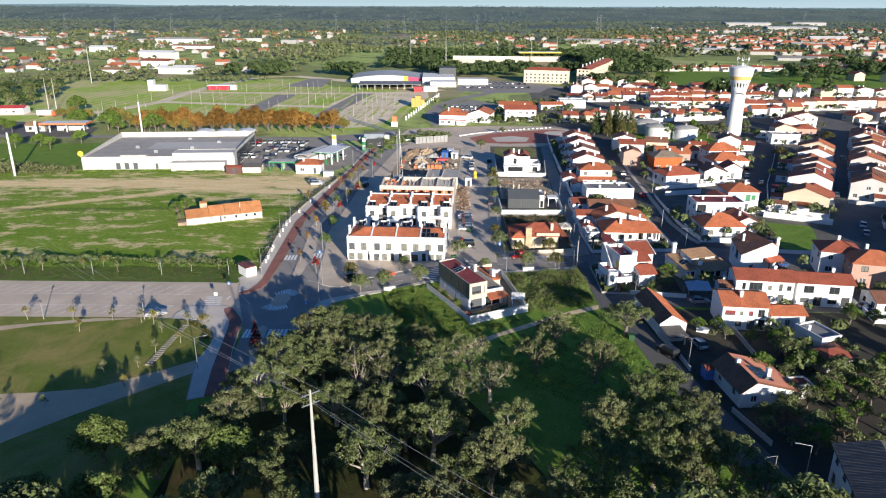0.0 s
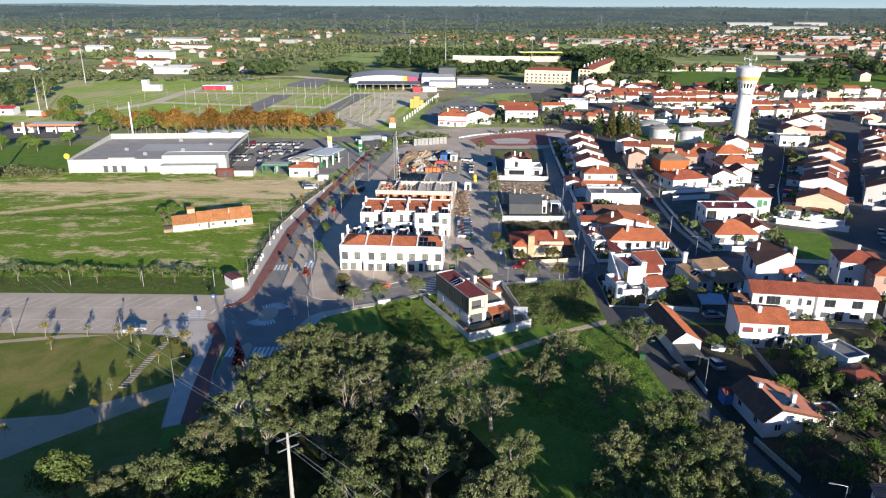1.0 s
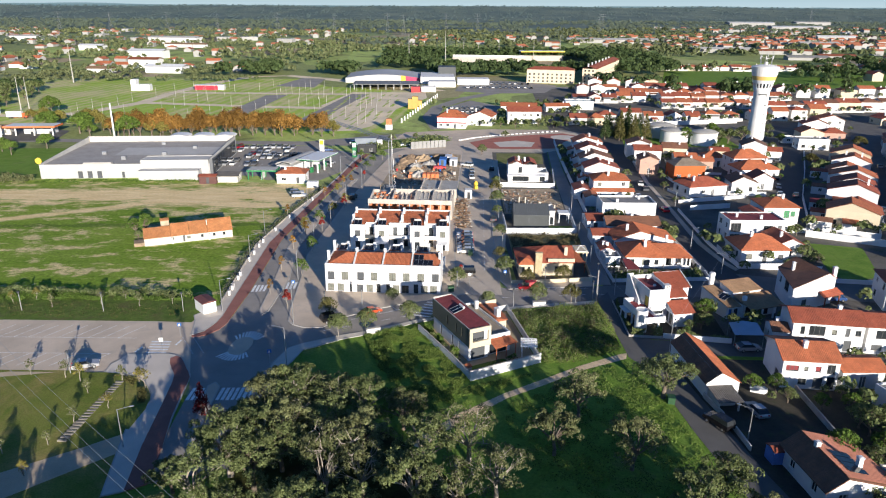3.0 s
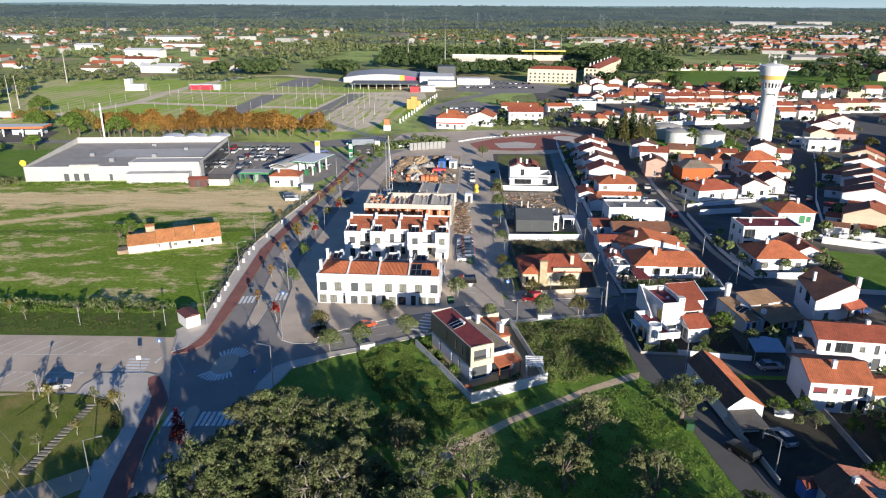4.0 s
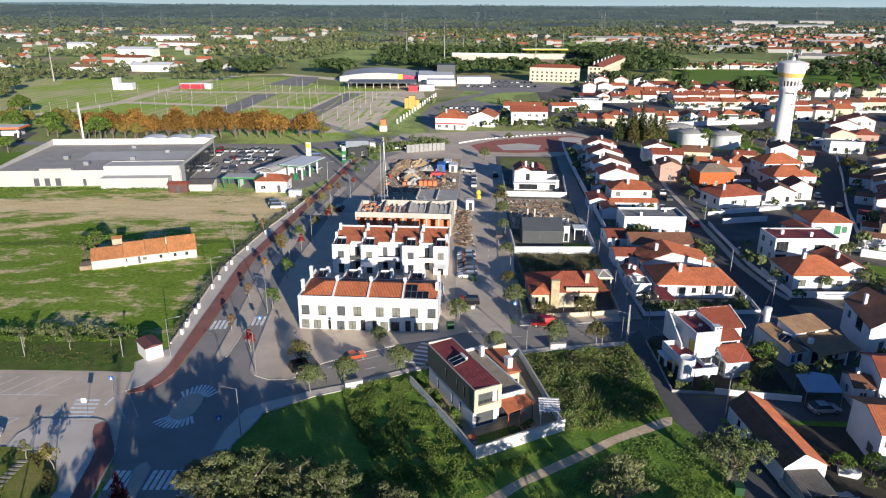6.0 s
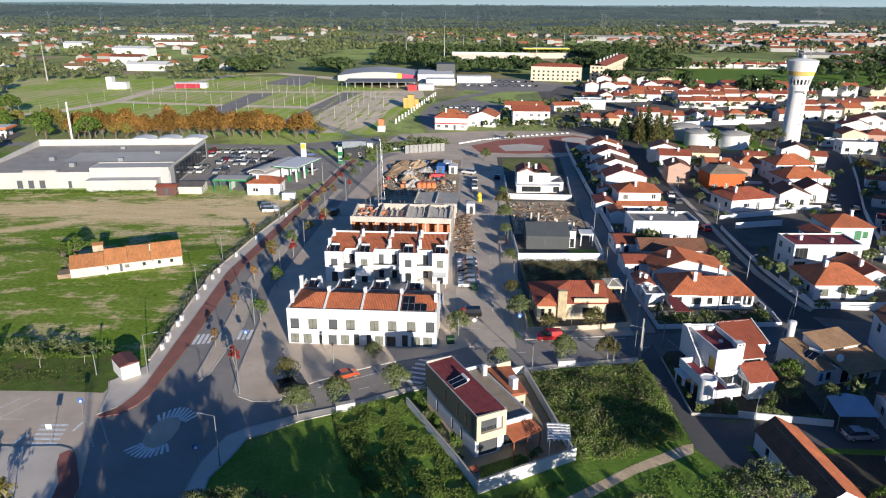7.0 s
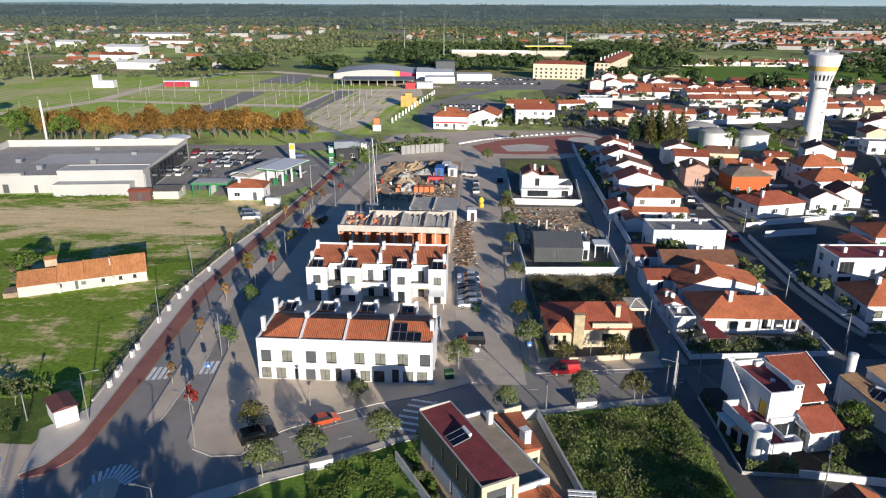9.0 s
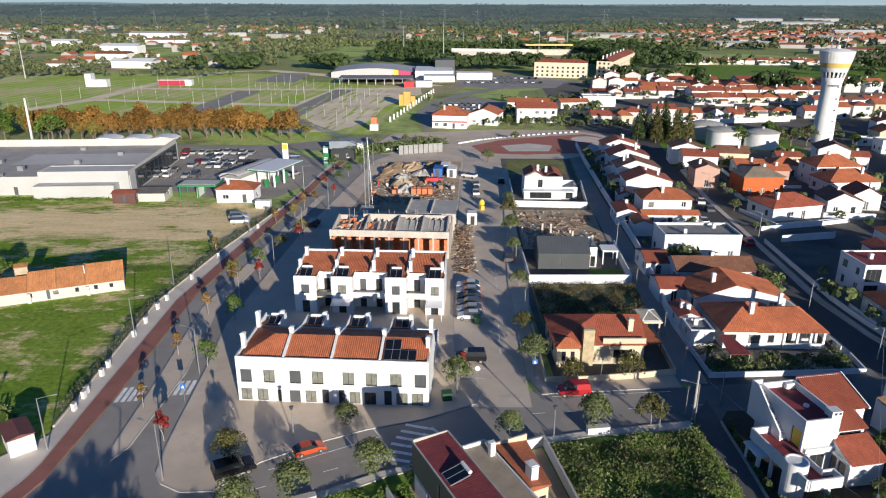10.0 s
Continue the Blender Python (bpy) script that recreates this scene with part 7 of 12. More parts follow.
def bungalow():
    """White bungalow: low shed-roofed end, raised tan-tiled middle, brown porch roof, round chimney."""
    th = thing("house", 54.3, 147.3, 18.0, "white bungalow with stepped tan and brown roofs and a round chimney", "house", "village houses")
    walled(th, "end_wall", WHITE, rect(0, 0, 3.2, 7.8), 0, 2.35, {0: [(0.5, 0.7, 0.7, 1.2, BLUE_PAINT, 0), (1.7, 0.7, 0.9, 1.2, GLASS, 1)], 3: [(4.6, 1.0, 0.5, 0.7, GLASS, 0)]})
    g = MB()
    for x in (-0.002, 3.21):
        f = [(x, 0, 2.35), (x, 7.8, 2.35), (x, 7.8, 3.6), (x, 0, 2.4)]
        g.face(f if x > 1 else f[::-1])
    g.face([(3.2, 7.8, 2.35), (0, 7.8, 2.35), (0, 7.8, 3.6), (3.2, 7.8, 3.6)])
    part("gable", g, WHITE, th)
    rb = MB()
    rb.tiles((0.15, -0.2, 2.42), (3.2, -0.2, 2.42), (3.2, 7.9, 3.72), (0.15, 7.9, 3.72), 0.28)
    part("end_roof", rb, TILE_TAN, th)
    walled(th, "raised_wall", WHITE, rect(3.25, 2.7, 9.9, 6.6), 0, 4.0, {0: [(2.2, 3.45, 1.8, 0.4, GLASS, 0)]})
    g = MB()
    for x in (3.245, 9.905):
        f = [(x, 2.7, 4.0), (x, 6.6, 4.0), (x, 6.6, 4.8), (x, 2.7, 4.05)]
        g.face(f if x > 5 else f[::-1])
    part("raised_gable", g, WHITE, th)
    rb = MB()
    rb.tiles((3.1, 2.45, 4.08), (10.1, 2.45, 4.08), (10.1, 6.8, 4.9), (3.1, 6.8, 4.9), 0.28)
    part("raised_roof", rb, TILE_TAN, th, "pale tan tiled roof")
    rb = MB()
    rb.tiles((3.3, -2.6, 2.55), (11.4, -2.6, 2.55), (11.4, 2.65, 3.5), (3.3, 2.65, 3.5), 0.28)
    part("porch_roof", rb, TILE_TAN, th, "weathered brown porch roof")
    walled(th, "porch_wall", WHITE, rect(3.25, -0.6, 11.2, 2.65), 0, 2.7, {0: [(0.6, 0.1, 1.4, 2.1, GLASS, 1), (3.6, 0.1, 2.4, 2.1, GLASS, 2)]})
    for px in (3.6, 6.2, 8.8, 11.0):
        b = MB()
        b.box(px, -2.4, 0, px + 0.25, -2.15, 2.45)
        part("porch_post", b, WHITE, th)
    b = MB()
    b.rings([(0.55, 0), (0.55, 5.6), (0.62, 5.6), (0.62, 6.1), (0.3, 6.2)], 16, 2.6, 8.4)
    part("round_chimney", b, WHITE, th)
    b = MB()
    b.box(3.9, 0.2, 3.15, 4.6, 0.8, 4.0)
    part("small_chimney", b, WHITE, th)
    solar_heater(th, 1.6, 3.2, 3.1, -72.0, 14)


bungalow()
FOOT.append((58.5, 151.5, 12, 11, 18))
def gabled_house():
    """A tall house of crooked plan with a long brown slope and a short orange one."""
    th = thing("house", 67.7, 149.9, 0, "tall white gabled house with brown roof and balcony notch", "house", "village houses")
    fl, fr, br, bl = (0, 0), (10.9, 5.5), (9.6, 13.2), (2.0, 11.2)
    walled(th, "wall", WHITE, [fl, fr, br, bl], 0, 5.4, {3: [(2.0, 3.4, 1.2, 1.2, SHUTTER, 1), (5.6, 3.2, 2.6, 2.0, GLASS, 2)], 0: [(3.0, 0.4, 1.4, 1.9, SHUTTER, 0)]})
    rf, rb_ = (8.2, 3.2, 7.3), (6.0, 12.4, 7.3)
    g = MB()
    g.face([(*fl, 5.4), (*fr, 5.4), rf]).face([(*br, 5.4), (*bl, 5.4), rb_])
    part("gable", g, WHITE, th)
    b = MB()
    b.face([(2.0, 11.6, 5.42), (-0.25, -0.25, 5.42), (8.1, 3.0, 7.42), (5.9, 12.6, 7.42)], [(0, 0), (12, 0), (11, 8), (1, 6)])
    b.face([(-0.25, -0.25, 5.3), (8.1, 3.0, 7.3), (8.1, 3.0, 7.42), (-0.25, -0.25, 5.42)])
    b.face([(2.0, 11.6, 5.3), (-0.25, -0.25, 5.3), (-0.25, -0.25, 5.42), (2.0, 11.6, 5.42)])
    part("long_slope", b, TILE_BROWN, th, "weathered brown tiled slope")
    b = MB()
    b.face([(11.2, 5.4, 5.42), (9.9, 13.4, 5.42), (5.9, 12.6, 7.42), (8.1, 3.0, 7.42)], [(0, 0), (8, 0), (8, 4), (0, 4)])
    b.face([(8.1, 3.0, 7.3), (11.2, 5.4, 5.3), (11.2, 5.4, 5.42), (8.1, 3.0, 7.42)])
    part("short_slope", b, TILE, th, "orange tiled slope")
    chimney(th, 10.9, 6.3, 0, 7.6, 0.7, 0.7)
    chimney(th, 3.6, 8.4, 5.6, 7.8, 0.5, 0.5)
    b = MB()
    b.tiles((7.4, 2.0, 2.5), (12.4, 4.4, 2.5), (11.6, 6.4, 3.3), (6.6, 3.5, 3.3), 0.28)
    b.box(7.8, 2.4, 0, 8.0, 2.6, 2.4).box(11.6, 4.3, 0, 11.8, 4.5, 2.4)
    part("porch_roof", b, TILE_RED, th)


gabled_house()
FOOT.append((73, 156.5, 12, 13, 0))
house(67.2, 137.9, 11.6, 6.8, 5.2, "gable_x", 1.4, -8, WHITE, TILE_RED, "long white two-storey house with brown roof and solar panels", 84, rib=0.28, front=[(1.3, 3.0, 0.7, 1.4, GLASS, 0), (2.7, 2.9, 2.6, 1.7, GLASS, 2), (6.4, 3.2, 0.8, 0.9, CURTAIN, 0), (8.6, 3.0, 0.7, 1.5, SHUTTER, 0), (10.2, 3.2, 0.9, 1.0, GLASS, 1), (2.4, 0.7, 1.4, 1.2, GLASS, 1), (8.6, 0.1, 1.2, 2.1, SHUTTER, 0)])
house(59.7, 138.1, 2.8, 4.4, 3.0, "gable_x", 0.9, -8, WHITE, TILE_BROWN, "low brown-roofed side wing of a house", 184, chimneys=1, rib=0.28, over=0.15)
house(78.9, 136.2, 11.0, 6.6, 5.2, "gable_x", 1.2, -8, WHITE, TILE_RED, "long white two-storey house with red roof", 85, rib=0.28, front=[(1.4, 3.0, 2.0, 1.5, GLASS, 1), (6.4, 3.0, 2.0, 1.5, GLASS, 1), (1.0, 0.8, 1.7, 1.0, SHUTTER, 1), (3.6, 0.1, 1.6, 2.0, GLASS, 1), (6.4, 0.8, 1.8, 0.9, GLASS, 1), (9.0, 0.1, 1.6, 2.2, DARK_METAL, 0)])
house(57.9, 125.6, 8.4, 8.0, 5.0, "gable_x", 1.5, -6, WHITE, TILE, "white two-storey house with orange roof and maroon shutters", 86, rib=0.28, front=[(0.5, 3.1, 1.9, 0.9, MAROON, 2), (3.2, 3.2, 0.6, 0.7, CURTAIN, 0), (4.9, 3.1, 0.8, 0.9, MAROON, 0), (6.6, 2.9, 1.2, 1.5, GLASS, 1), (2.6, 0.8, 1.2, 1.0, GLASS, 1), (4.8, 0.1, 1.4, 2.0, SHUTTER, 0), (6.8, 0.1, 1.2, 2.2, GLASS, 0)])
house(66.0, 124.4, 6.6, 5.0, 3.1, "gable_x", 1.0, 1, WHITE, TILE, "low white annex with orange roof", 87, chimneys=0, rib=0.28)
house(68.4, 115.4, 4.4, 6.4, 2.9, "flat", 0, 18, WHITE, ROOF_GREY, "low white flat-roofed outbuilding", 88, chimneys=1)
house(67.2, 108.2, 6.2, 4.6, 2.4, "hip", 0.8, 20, WHITE_OLD, TILE_RED, "low cottage with faded pink roof", 89, chimneys=0)
house(56.9, 98.0, 3.0, 2.8, 2.3, "flat", 0, 6, WHITE_OLD, TILE_RED, "small white outhouse with pink top", 189, chimneys=0, parapet=0.1)
house(44.6, 103.4, 2.2, 2.0, 2.0, "gable_x", 0.35, 6, BLUE_WALL, TILE_RED, "small blue lean-to with red roof", 190, chimneys=0, over=0.1, detail=0)
house(92.0, 154.6, 8.6, 8.0, 5.8, "hip", 1.7, -14, WHITE, TILE_RED, "white two-storey house with red hipped roof", 90)
house(96.0, 147.0, 10.0, 8.0, 5.6, "hip", 2.2, -14, PINK, TILE, "pink two-storey house with hipped roof", 91)
house(92.0, 132.0, 9.0, 7.0, 2.8, "gable_x", 1.3, -5, WHITE, TILE_BROWN, "low white house with brown roof", 92)
house(103.0, 137.0, 8.0, 8.0, 5.4, "hip", 1.8, -10, WHITE, TILE, "white house with orange hipped roof", 93)
wall_line("plot_wall", [(94.2, 198.5), (110.4, 190.6)], 1.8, WHITE, "long white plot wall", 0.22)
wall_line("plot_wall", [(83, 166.5), (94, 165.2), (98, 161)], 1.0, WHITE, "white rendered plot wall", 0.22)
wall_line("plot_wall", [(72, 222.6), (84.5, 225.3)], 1.5, WHITE, "white wall of an empty plot", 0.2)
hs = house(49.8, 98.8, 8.8, 9.2, 2.7, "gable_y", 1.9, 6, WHITE, TILE_BROWN, "white cottage with dark and faded pink roof slopes", 94, ridge=0.27, rib=0.28, chimneys=2)
# the sunlit slope is laid over the brown roof in a brighter tile colour
rb = MB()
rb.tiles((4.85, -4.7, 2.84), (4.85, 4.7, 2.84), (-2.2, 4.7, 4.72), (-2.2, -4.7, 4.72), 0.28)
part("lit_slope", rb, mat("faded_pink_tiles", (0.42, 0.17, 0.11), 0.85, 0.15), hs)
pn = MB()
for q in range(4):
    pn.face([(-1.2, -3.6 + q * 1.1, 4.56), (1.4, -3.6 + q * 1.1, 3.87), (1.4, -2.6 + q * 1.1, 3.87), (-1.2, -2.6 + q * 1.1, 4.56)])
part("solar_panel", pn, PANEL, hs)
bb_ = thing("apartment_block", 54.0, 68.5, -14.0, "white house with grey fibre roof and blue-grey shutters", "house", "village houses")
walled(bb_, "wall", WHITE, rect(-5, -8, 5, 7), 0, 5.4, {3: [(1.0 + i * 3.4, 1.0 + 2.8 * j, 1.3, 1.3, SHUTTER, 1) for i in range(4) for j in range(2)], 2: [], 0: [(2, 1, 1.2, 1.2, GLASS, 1)]})
rb = MB()
gable_roof(rb, -5, -8, 5, 7, 5.4, 1.5, "y", 0.4, 0.3)
part("roof", rb, TILE_GREY, bb_)


# --- rows of town houses along the outer streets ---
def town_row(x0, y0, x1, y1, n, w, d, h, rot, label, seed, group, tiles=None, roof="gable_y", detail=2, ridge=0.5, rh=0.0):
    r = random.Random(seed)
    for i in range(n):
        t = i / max(1, n - 1)
        tl = r.choice(tiles or (TILE, TILE_BROWN, TILE_RED, TILE))
        wl_ = (WHITE if (detail == 2 and x0 < 135) or r.random() < 0.35 else ROW_WHITE) if r.random() < 0.86 else r.choice((CREAM, PINK, CREAM))
        hh = h + r.choice((0, 0, 0.4, -0.3)) if h < 4 else h + r.choice((0, 0.4, -0.4, -2.2, 0))
        kind_ = roof if r.random() < (0.75 if not rh else 0.97) else r.choice(("gable_y", "gable_x", "hip"))
        hs_ = house(x0 + (x1 - x0) * t, y0 + (y1 - y0) * t + r.uniform(-1.8, 1.8), w * r.uniform(0.90, 1.04), d * r.uniform(0.9, 1.05), hh, kind_, (rh * r.uniform(0.92, 1.08)) or r.uniform(1.3, 2.0), rot, wl_, tl, label, seed + i, over=0.25, detail=detail, group=group,
                    ridge=ridge + r.uniform(-0.08, 0.08), chimneys=r.choice((0, 1, 1, 2)))
        # low lean-to and yard wall in front
        if detail == 1 and r.random() < 0.55:
            continue
        aw, ax_, ad = r.uniform(2.6, 4.5), r.uniform(-0.25, 0.25) * w, r.uniform(2.2, 3.6)
        b = MB()
        b.box(ax_ - aw / 2, -d / 2 - ad, 0, ax_ + aw / 2, -d / 2 - 0.3, 2.3)
        b.box(-w / 2, -d / 2 - 5.5, 0, w / 2, -d / 2 - 5.3, r.uniform(0.9, 1.7)).box(w / 2 - 0.2, -d / 2 - 5.3, 0, w / 2, -d / 2 - 0.3, 1.5)
        part("annex_wall", b, WHITE if detail == 2 and x0 < 135 else ROW_WHITE, hs_)
        b = MB()
        b.tiles((ax_ - aw / 2 - 0.2, -d / 2 - ad - 0.2, 2.35), (ax_ + aw / 2 + 0.2, -d / 2 - ad - 0.2, 2.35), (ax_ + aw / 2 + 0.2, -d / 2 - 0.02, 3.0), (ax_ - aw / 2 - 0.2, -d / 2 - 0.02, 3.0), 0.0)
        part("annex_roof", b, r.choice((TILE, TILE_RED, TILE_BROWN, ROOF_GREY)), hs_)


T = "white town house with tiled gable in a stepped row"
town_row(111.0, 207, 152.6, 288, 8, 13.6, 8.2, 4.9, -27, T, 200, "stepped town row", tiles=(TILE, TILE_RED, TILE), ridge=0.5, rh=2.5)
town_row(138, 219, 201, 335, 13, 13.6, 7.8, 5.2, -28, T, 240, "far town row", ridge=0.45, rh=2.4)
town_row(160, 213, 228, 335, 12, 10, 8, 5.8, -28, T, 260, "far town row")
house(154.0, 319.0, 12.4, 7.0, 4.2, "flat", 0, -6, WHITE, ROOF_GREY, "white flat-roofed house at the end of the street", 701, chimneys=1)
house(162.0, 337.4, 9.8, 8.4, 4.4, "gable_y", 2.0, -6, CREAM, TILE, "peach house with orange gabled roof", 702, ridge=0.42)
house(174.0, 341.0, 9.4, 8.0, 3.6, "hip", 1.8, -10, PINK, TILE_RED, "pink bungalow with red hipped roof", 703)
house(172.0, 354.0, 11.5, 8.0, 5.4, "gable_y", 2.2, -12, WHITE, TILE_RED, "white house with dark gabled roof in the upper row", 704, ridge=0.55)
house(184.5, 366.0, 13.0, 9.0, 5.6, "gable_y", 2.4, -12, WHITE, TILE, "white gabled house with orange roof in the upper row", 705, ridge=0.6)
house(150.0, 332.0, 5.2, 3.6, 2.6, "flat", 0, 0, WHITE, ROOF_GREY, "small white service building by the street", 706, chimneys=0, detail=1)
for i, (sx_, sy_, sw, tl) in enumerate(((101.5, 206.5, 6.0, TILE_BROWN), (106.5, 214.5, 6.4, TILE_RED), (111.5, 224.5, 7.0, TILE_MAROON), (120.5, 244, 5.0, TILE_BROWN), (131.5, 266.5, 5.6, TILE_RED), (139.5, 280.5, 5.4, TILE_BROWN))):
    house(sx_, sy_, sw, 4.2, 2.5, "gable_x", 0.7, -27, WHITE, tl, "low white yard outbuilding with a tiled lean-to roof", 710 + i, chimneys=0, over=0.15, detail=1)
wall_line("street_wall", [(97.5, 203.0), (111.5, 236.5), (130.4, 274.5), (148.0, 312)], 1.3, WHITE, "white yard wall along the street", 0.2)
town_row(120, 165, 133, 190, 3, 9, 8, 5.8, -26, T, 320, "east town row")
town_row(135, 160, 165, 215, 6, 10, 8, 5.8, -26, T, 330, "east town row")
town_row(154, 160, 200, 250, 8, 11, 8, 5.8, -26, T, 345, "east town row")
R = "red-roofed white terrace house"
RED = (TILE_RED, TILE, TILE_RED, TILE)
town_row(66, 380, 75, 380, 2, 9, 8, 3.6, -3, R, 400, "red-roofed terrace", RED, "gable_x", 1)
town_row(82, 390, 106, 388, 3, 10, 9, 6.0, -3, R, 405, "red-roofed terrace", RED, "gable_x", 1)
town_row(118, 396, 150, 400, 4, 8, 7, 3.0, 2, R, 415, "red-roofed terrace", RED, "hip", 1)
town_row(164, 398, 196, 402, 4, 9, 9, 5.6, -2, R, 420, "red-roofed terrace", RED, "gable_x", 1)
town_row(130, 446, 176, 452, 6, 9.0, 13, 3.3, -3, R, 440, "red-roofed terrace", RED, "gable_x", 1)
town_row(82, 472, 120, 474, 5, 9.0, 12, 3.3, -3, R, 450, "red-roofed terrace", RED, "gable_x", 1)
town_row(138, 474, 215, 482, 9, 9.0, 13, 3.6, -3, R, 460, "red-roofed terrace", RED, "gable_x", 1)
town_row(118, 498, 215, 506, 11, 9.0, 13, 3.8, -3, R, 480, "red-roofed terrace", RED, "gable_x", 1)
town_row(92, 512, 130, 516, 5, 9.0, 9, 5.0, -3, R, 490, "red-roofed terrace", RED, "gable_y", 1)
town_row(122, 524, 225, 532, 11, 9.0, 12, 4.2, -3, R, 500, "red-roofed terrace", RED, "gable_x", 1)
town_row(106, 540, 148, 546, 4, 10, 9, 5.6, -12, R, 515, "red-roofed terrace", RED, "gable_y", 1)
town_row(198, 706, 300, 702, 11, 9.0, 10, 3.4, -2, R, 520, "red-roofed terrace", RED, "gable_x", 1)
town_row(310, 704, 400, 716, 9, 9.5, 10, 3.4, 4, R, 535, "red-roofed terrace", RED, "gable_x", 1)
town_row(180, 420, 206, 424, 3, 13, 9, 5.6, -3, R, 550, "red-roofed terrace", (TILE_BROWN, TILE_RED), "gable_x", 1)
town_row(218, 436, 300, 446, 7, 12, 11, 5.0, -3, R, 560, "red-roofed terrace", (TILE_BROWN, TILE_RED), "gable_x", 1)
town_row(222, 500, 248, 500, 3, 10, 9, 6.0, -3, R, 575, "red-roofed terrace", RED, "gable_x", 1)
town_row(262, 494, 330, 500, 6, 11, 9, 6.0, -3, R, 580, "red-roofed terrace", RED, "gable_y", 1)
town_row(225, 385, 300, 378, 7, 11, 9, 5.6, 5, R, 590, "red-roofed terrace", RED, "gable_y", 1)
town_row(233, 345, 310, 335, 7, 10, 8, 5.6, 5, R, 600, "red-roofed terrace", RED, "gable_y", 1)
town_row(240, 300, 310, 292, 6, 10, 8, 5.6, 5, R, 610, "red-roofed terrace", RED, "gable_y", 1)
sheet("park_field", [(160, 560), (300, 552), (430, 560), (480, 680), (200, 690)], 0.03, GRASS, "bright green open field behind the town", "field")
wall_line("tank_yard_wall", [(88, 370), (109, 378), (149, 386)], 2.0, WHITE, "long white yard wall", 0.25)

# --- supermarket, petrol station and farmhouse ---
WARM_ROOF = mat("warm_grey_roofing", (0.36, 0.335, 0.305), 0.85, 0.12, 0.2, 2, 0.004, stain=(0.27, 0.25, 0.23))
BOOTH_GREY = mat("grey_booth_sheet", (0.40, 0.385, 0.36), 0.7, 0.08, 0.4, 3, 0.003)


def supermarket():
    th = thing("supermarket", -138.4, 255.3, 4.5, "long white supermarket with grey sheet-metal roof", "supermarket")
    walled(th, "front_wall", CLADDING, rect(0, 0, 56.8, 41.5), 0, 4.9, {0: [(12.4 + 3.2 * i, 0.1, 1.6, 2.4, SHUTTER, 0) for i in range(3)] + [(27, 0.1, 1.0, 2.1, SHUTTER, 0)]})
    walled(th, "higher_wall", CLADDING, rect(33.8, -0.4, 56.6, 7.0), 0, 6.2, {0: [(9, 2.6, 1.7, 0.6, SHUTTER, 1), (11.6, 2.6, 1.7, 0.6, SHUTTER, 1), (16, 2.6, 1.2, 0.6, SHUTTER, 0), (18, 2.6, 1.2, 0.6, SHUTTER, 0)]})
    r = MB()
    r.face([(0.3, 0.3, 4.35), (56.4, 0.3, 4.35), (56.4, 30, 4.75), (0.3, 30, 4.75)])
    r.face([(0.3, 30, 4.75), (56.4, 30, 4.75), (56.4, 41.6, 4.95), (0.3, 41.6, 4.95)])
    part("roof", r, WARM_ROOF, th, "warm grey roofing sheet")
    f = MB()
    f.face([(19, 16, 4.64), (56.0, 16, 4.64), (56.0, 29.5, 4.82), (19, 29.5, 4.82)])
    f.face([(33.9, -0.3, 6.0), (56.5, -0.3, 6.0), (56.5, 6.9, 6.0), (33.9, 6.9, 6.0)])
    part("newer_roofing", f, METAL_ROOF, th, "paler grey roofing strip")
    f = MB()
    f.box(0, 41.6, 0, 56.8, 42.0, 7.0).box(-0.1, 41.5, 7.0, 56.9, 42.1, 7.12)
    part("back_parapet", f, METAL_ROOF, th, "grey sheet-metal parapet")
    f = MB()
    f.face([(0.02, 0.3, 4.3), (0.02, 41.6, 4.3), (0.02, 41.6, 7.0), (0.02, 0.3, 5.0)]).face([(0.3, 41.6, 4.3), (0.3, 0.3, 4.3), (0.3, 0.3, 5.0), (0.3, 41.6, 7.0)])
    f.face([(0.02, 0.3, 5.0), (0.3, 0.3, 5.0), (0.3, 41.6, 7.0), (0.02, 41.6, 7.0)][::-1])
    part("side_parapet", f, METAL_ROOF, th)
    f = MB()
    f.face([(56.5, 0.3, 4.3), (56.5, 41.6, 4.3), (56.5, 41.6, 7.0), (56.5, 0.3, 6.2)]).face([(56.79, 41.6, 4.3), (56.79, 0.3, 4.3), (56.79, 0.3, 6.2), (56.79, 41.6, 7.0)])
    f.face([(56.5, 0.3, 6.2), (56.79, 0.3, 6.2), (56.79, 41.6, 7.0), (56.5, 41.6, 7.0)][::-1])
    part("side_parapet", f, METAL_ROOF, th)
    f = MB()
    f.box(14, 1.2, 4.3, 23.5, 2.9, 5.25)
    part("plant_screen", f, BOOTH_GREY, th, "low grey plant screen")
    g = MB()
    g.wall((56.82, 4), (56.82, 41), 0.3, 5.6, [(1.5 + 3.5 * i, 0.6, 4.6 + 3.5 * i, 5.0) for i in range(10)], 0.1)
    part("glazed_front_frame", g, SHUTTER, th)
    for i in range(10):
        p = MB()
        p.box(56.815, 5.5 + 3.5 * i, 0.6, 56.83, 8.6 + 3.5 * i, 5.0)
        part("pane", p, GLASS, th)
    lo = MB()
    lo.box(33.9, -4.4, 0, 54.0, -0.42, 3.3)
    part("loading_ramp_wall", lo, CLADDING, th)
    for x, y in ((14, 18), (24, 9), (36, 16), (44, 27), (30, 35)):
        v = MB()
        v.box(x, y, 4.3, x + 1.5, y + 1.3, 5.7)
        part("roof_vent", v, METAL, th)
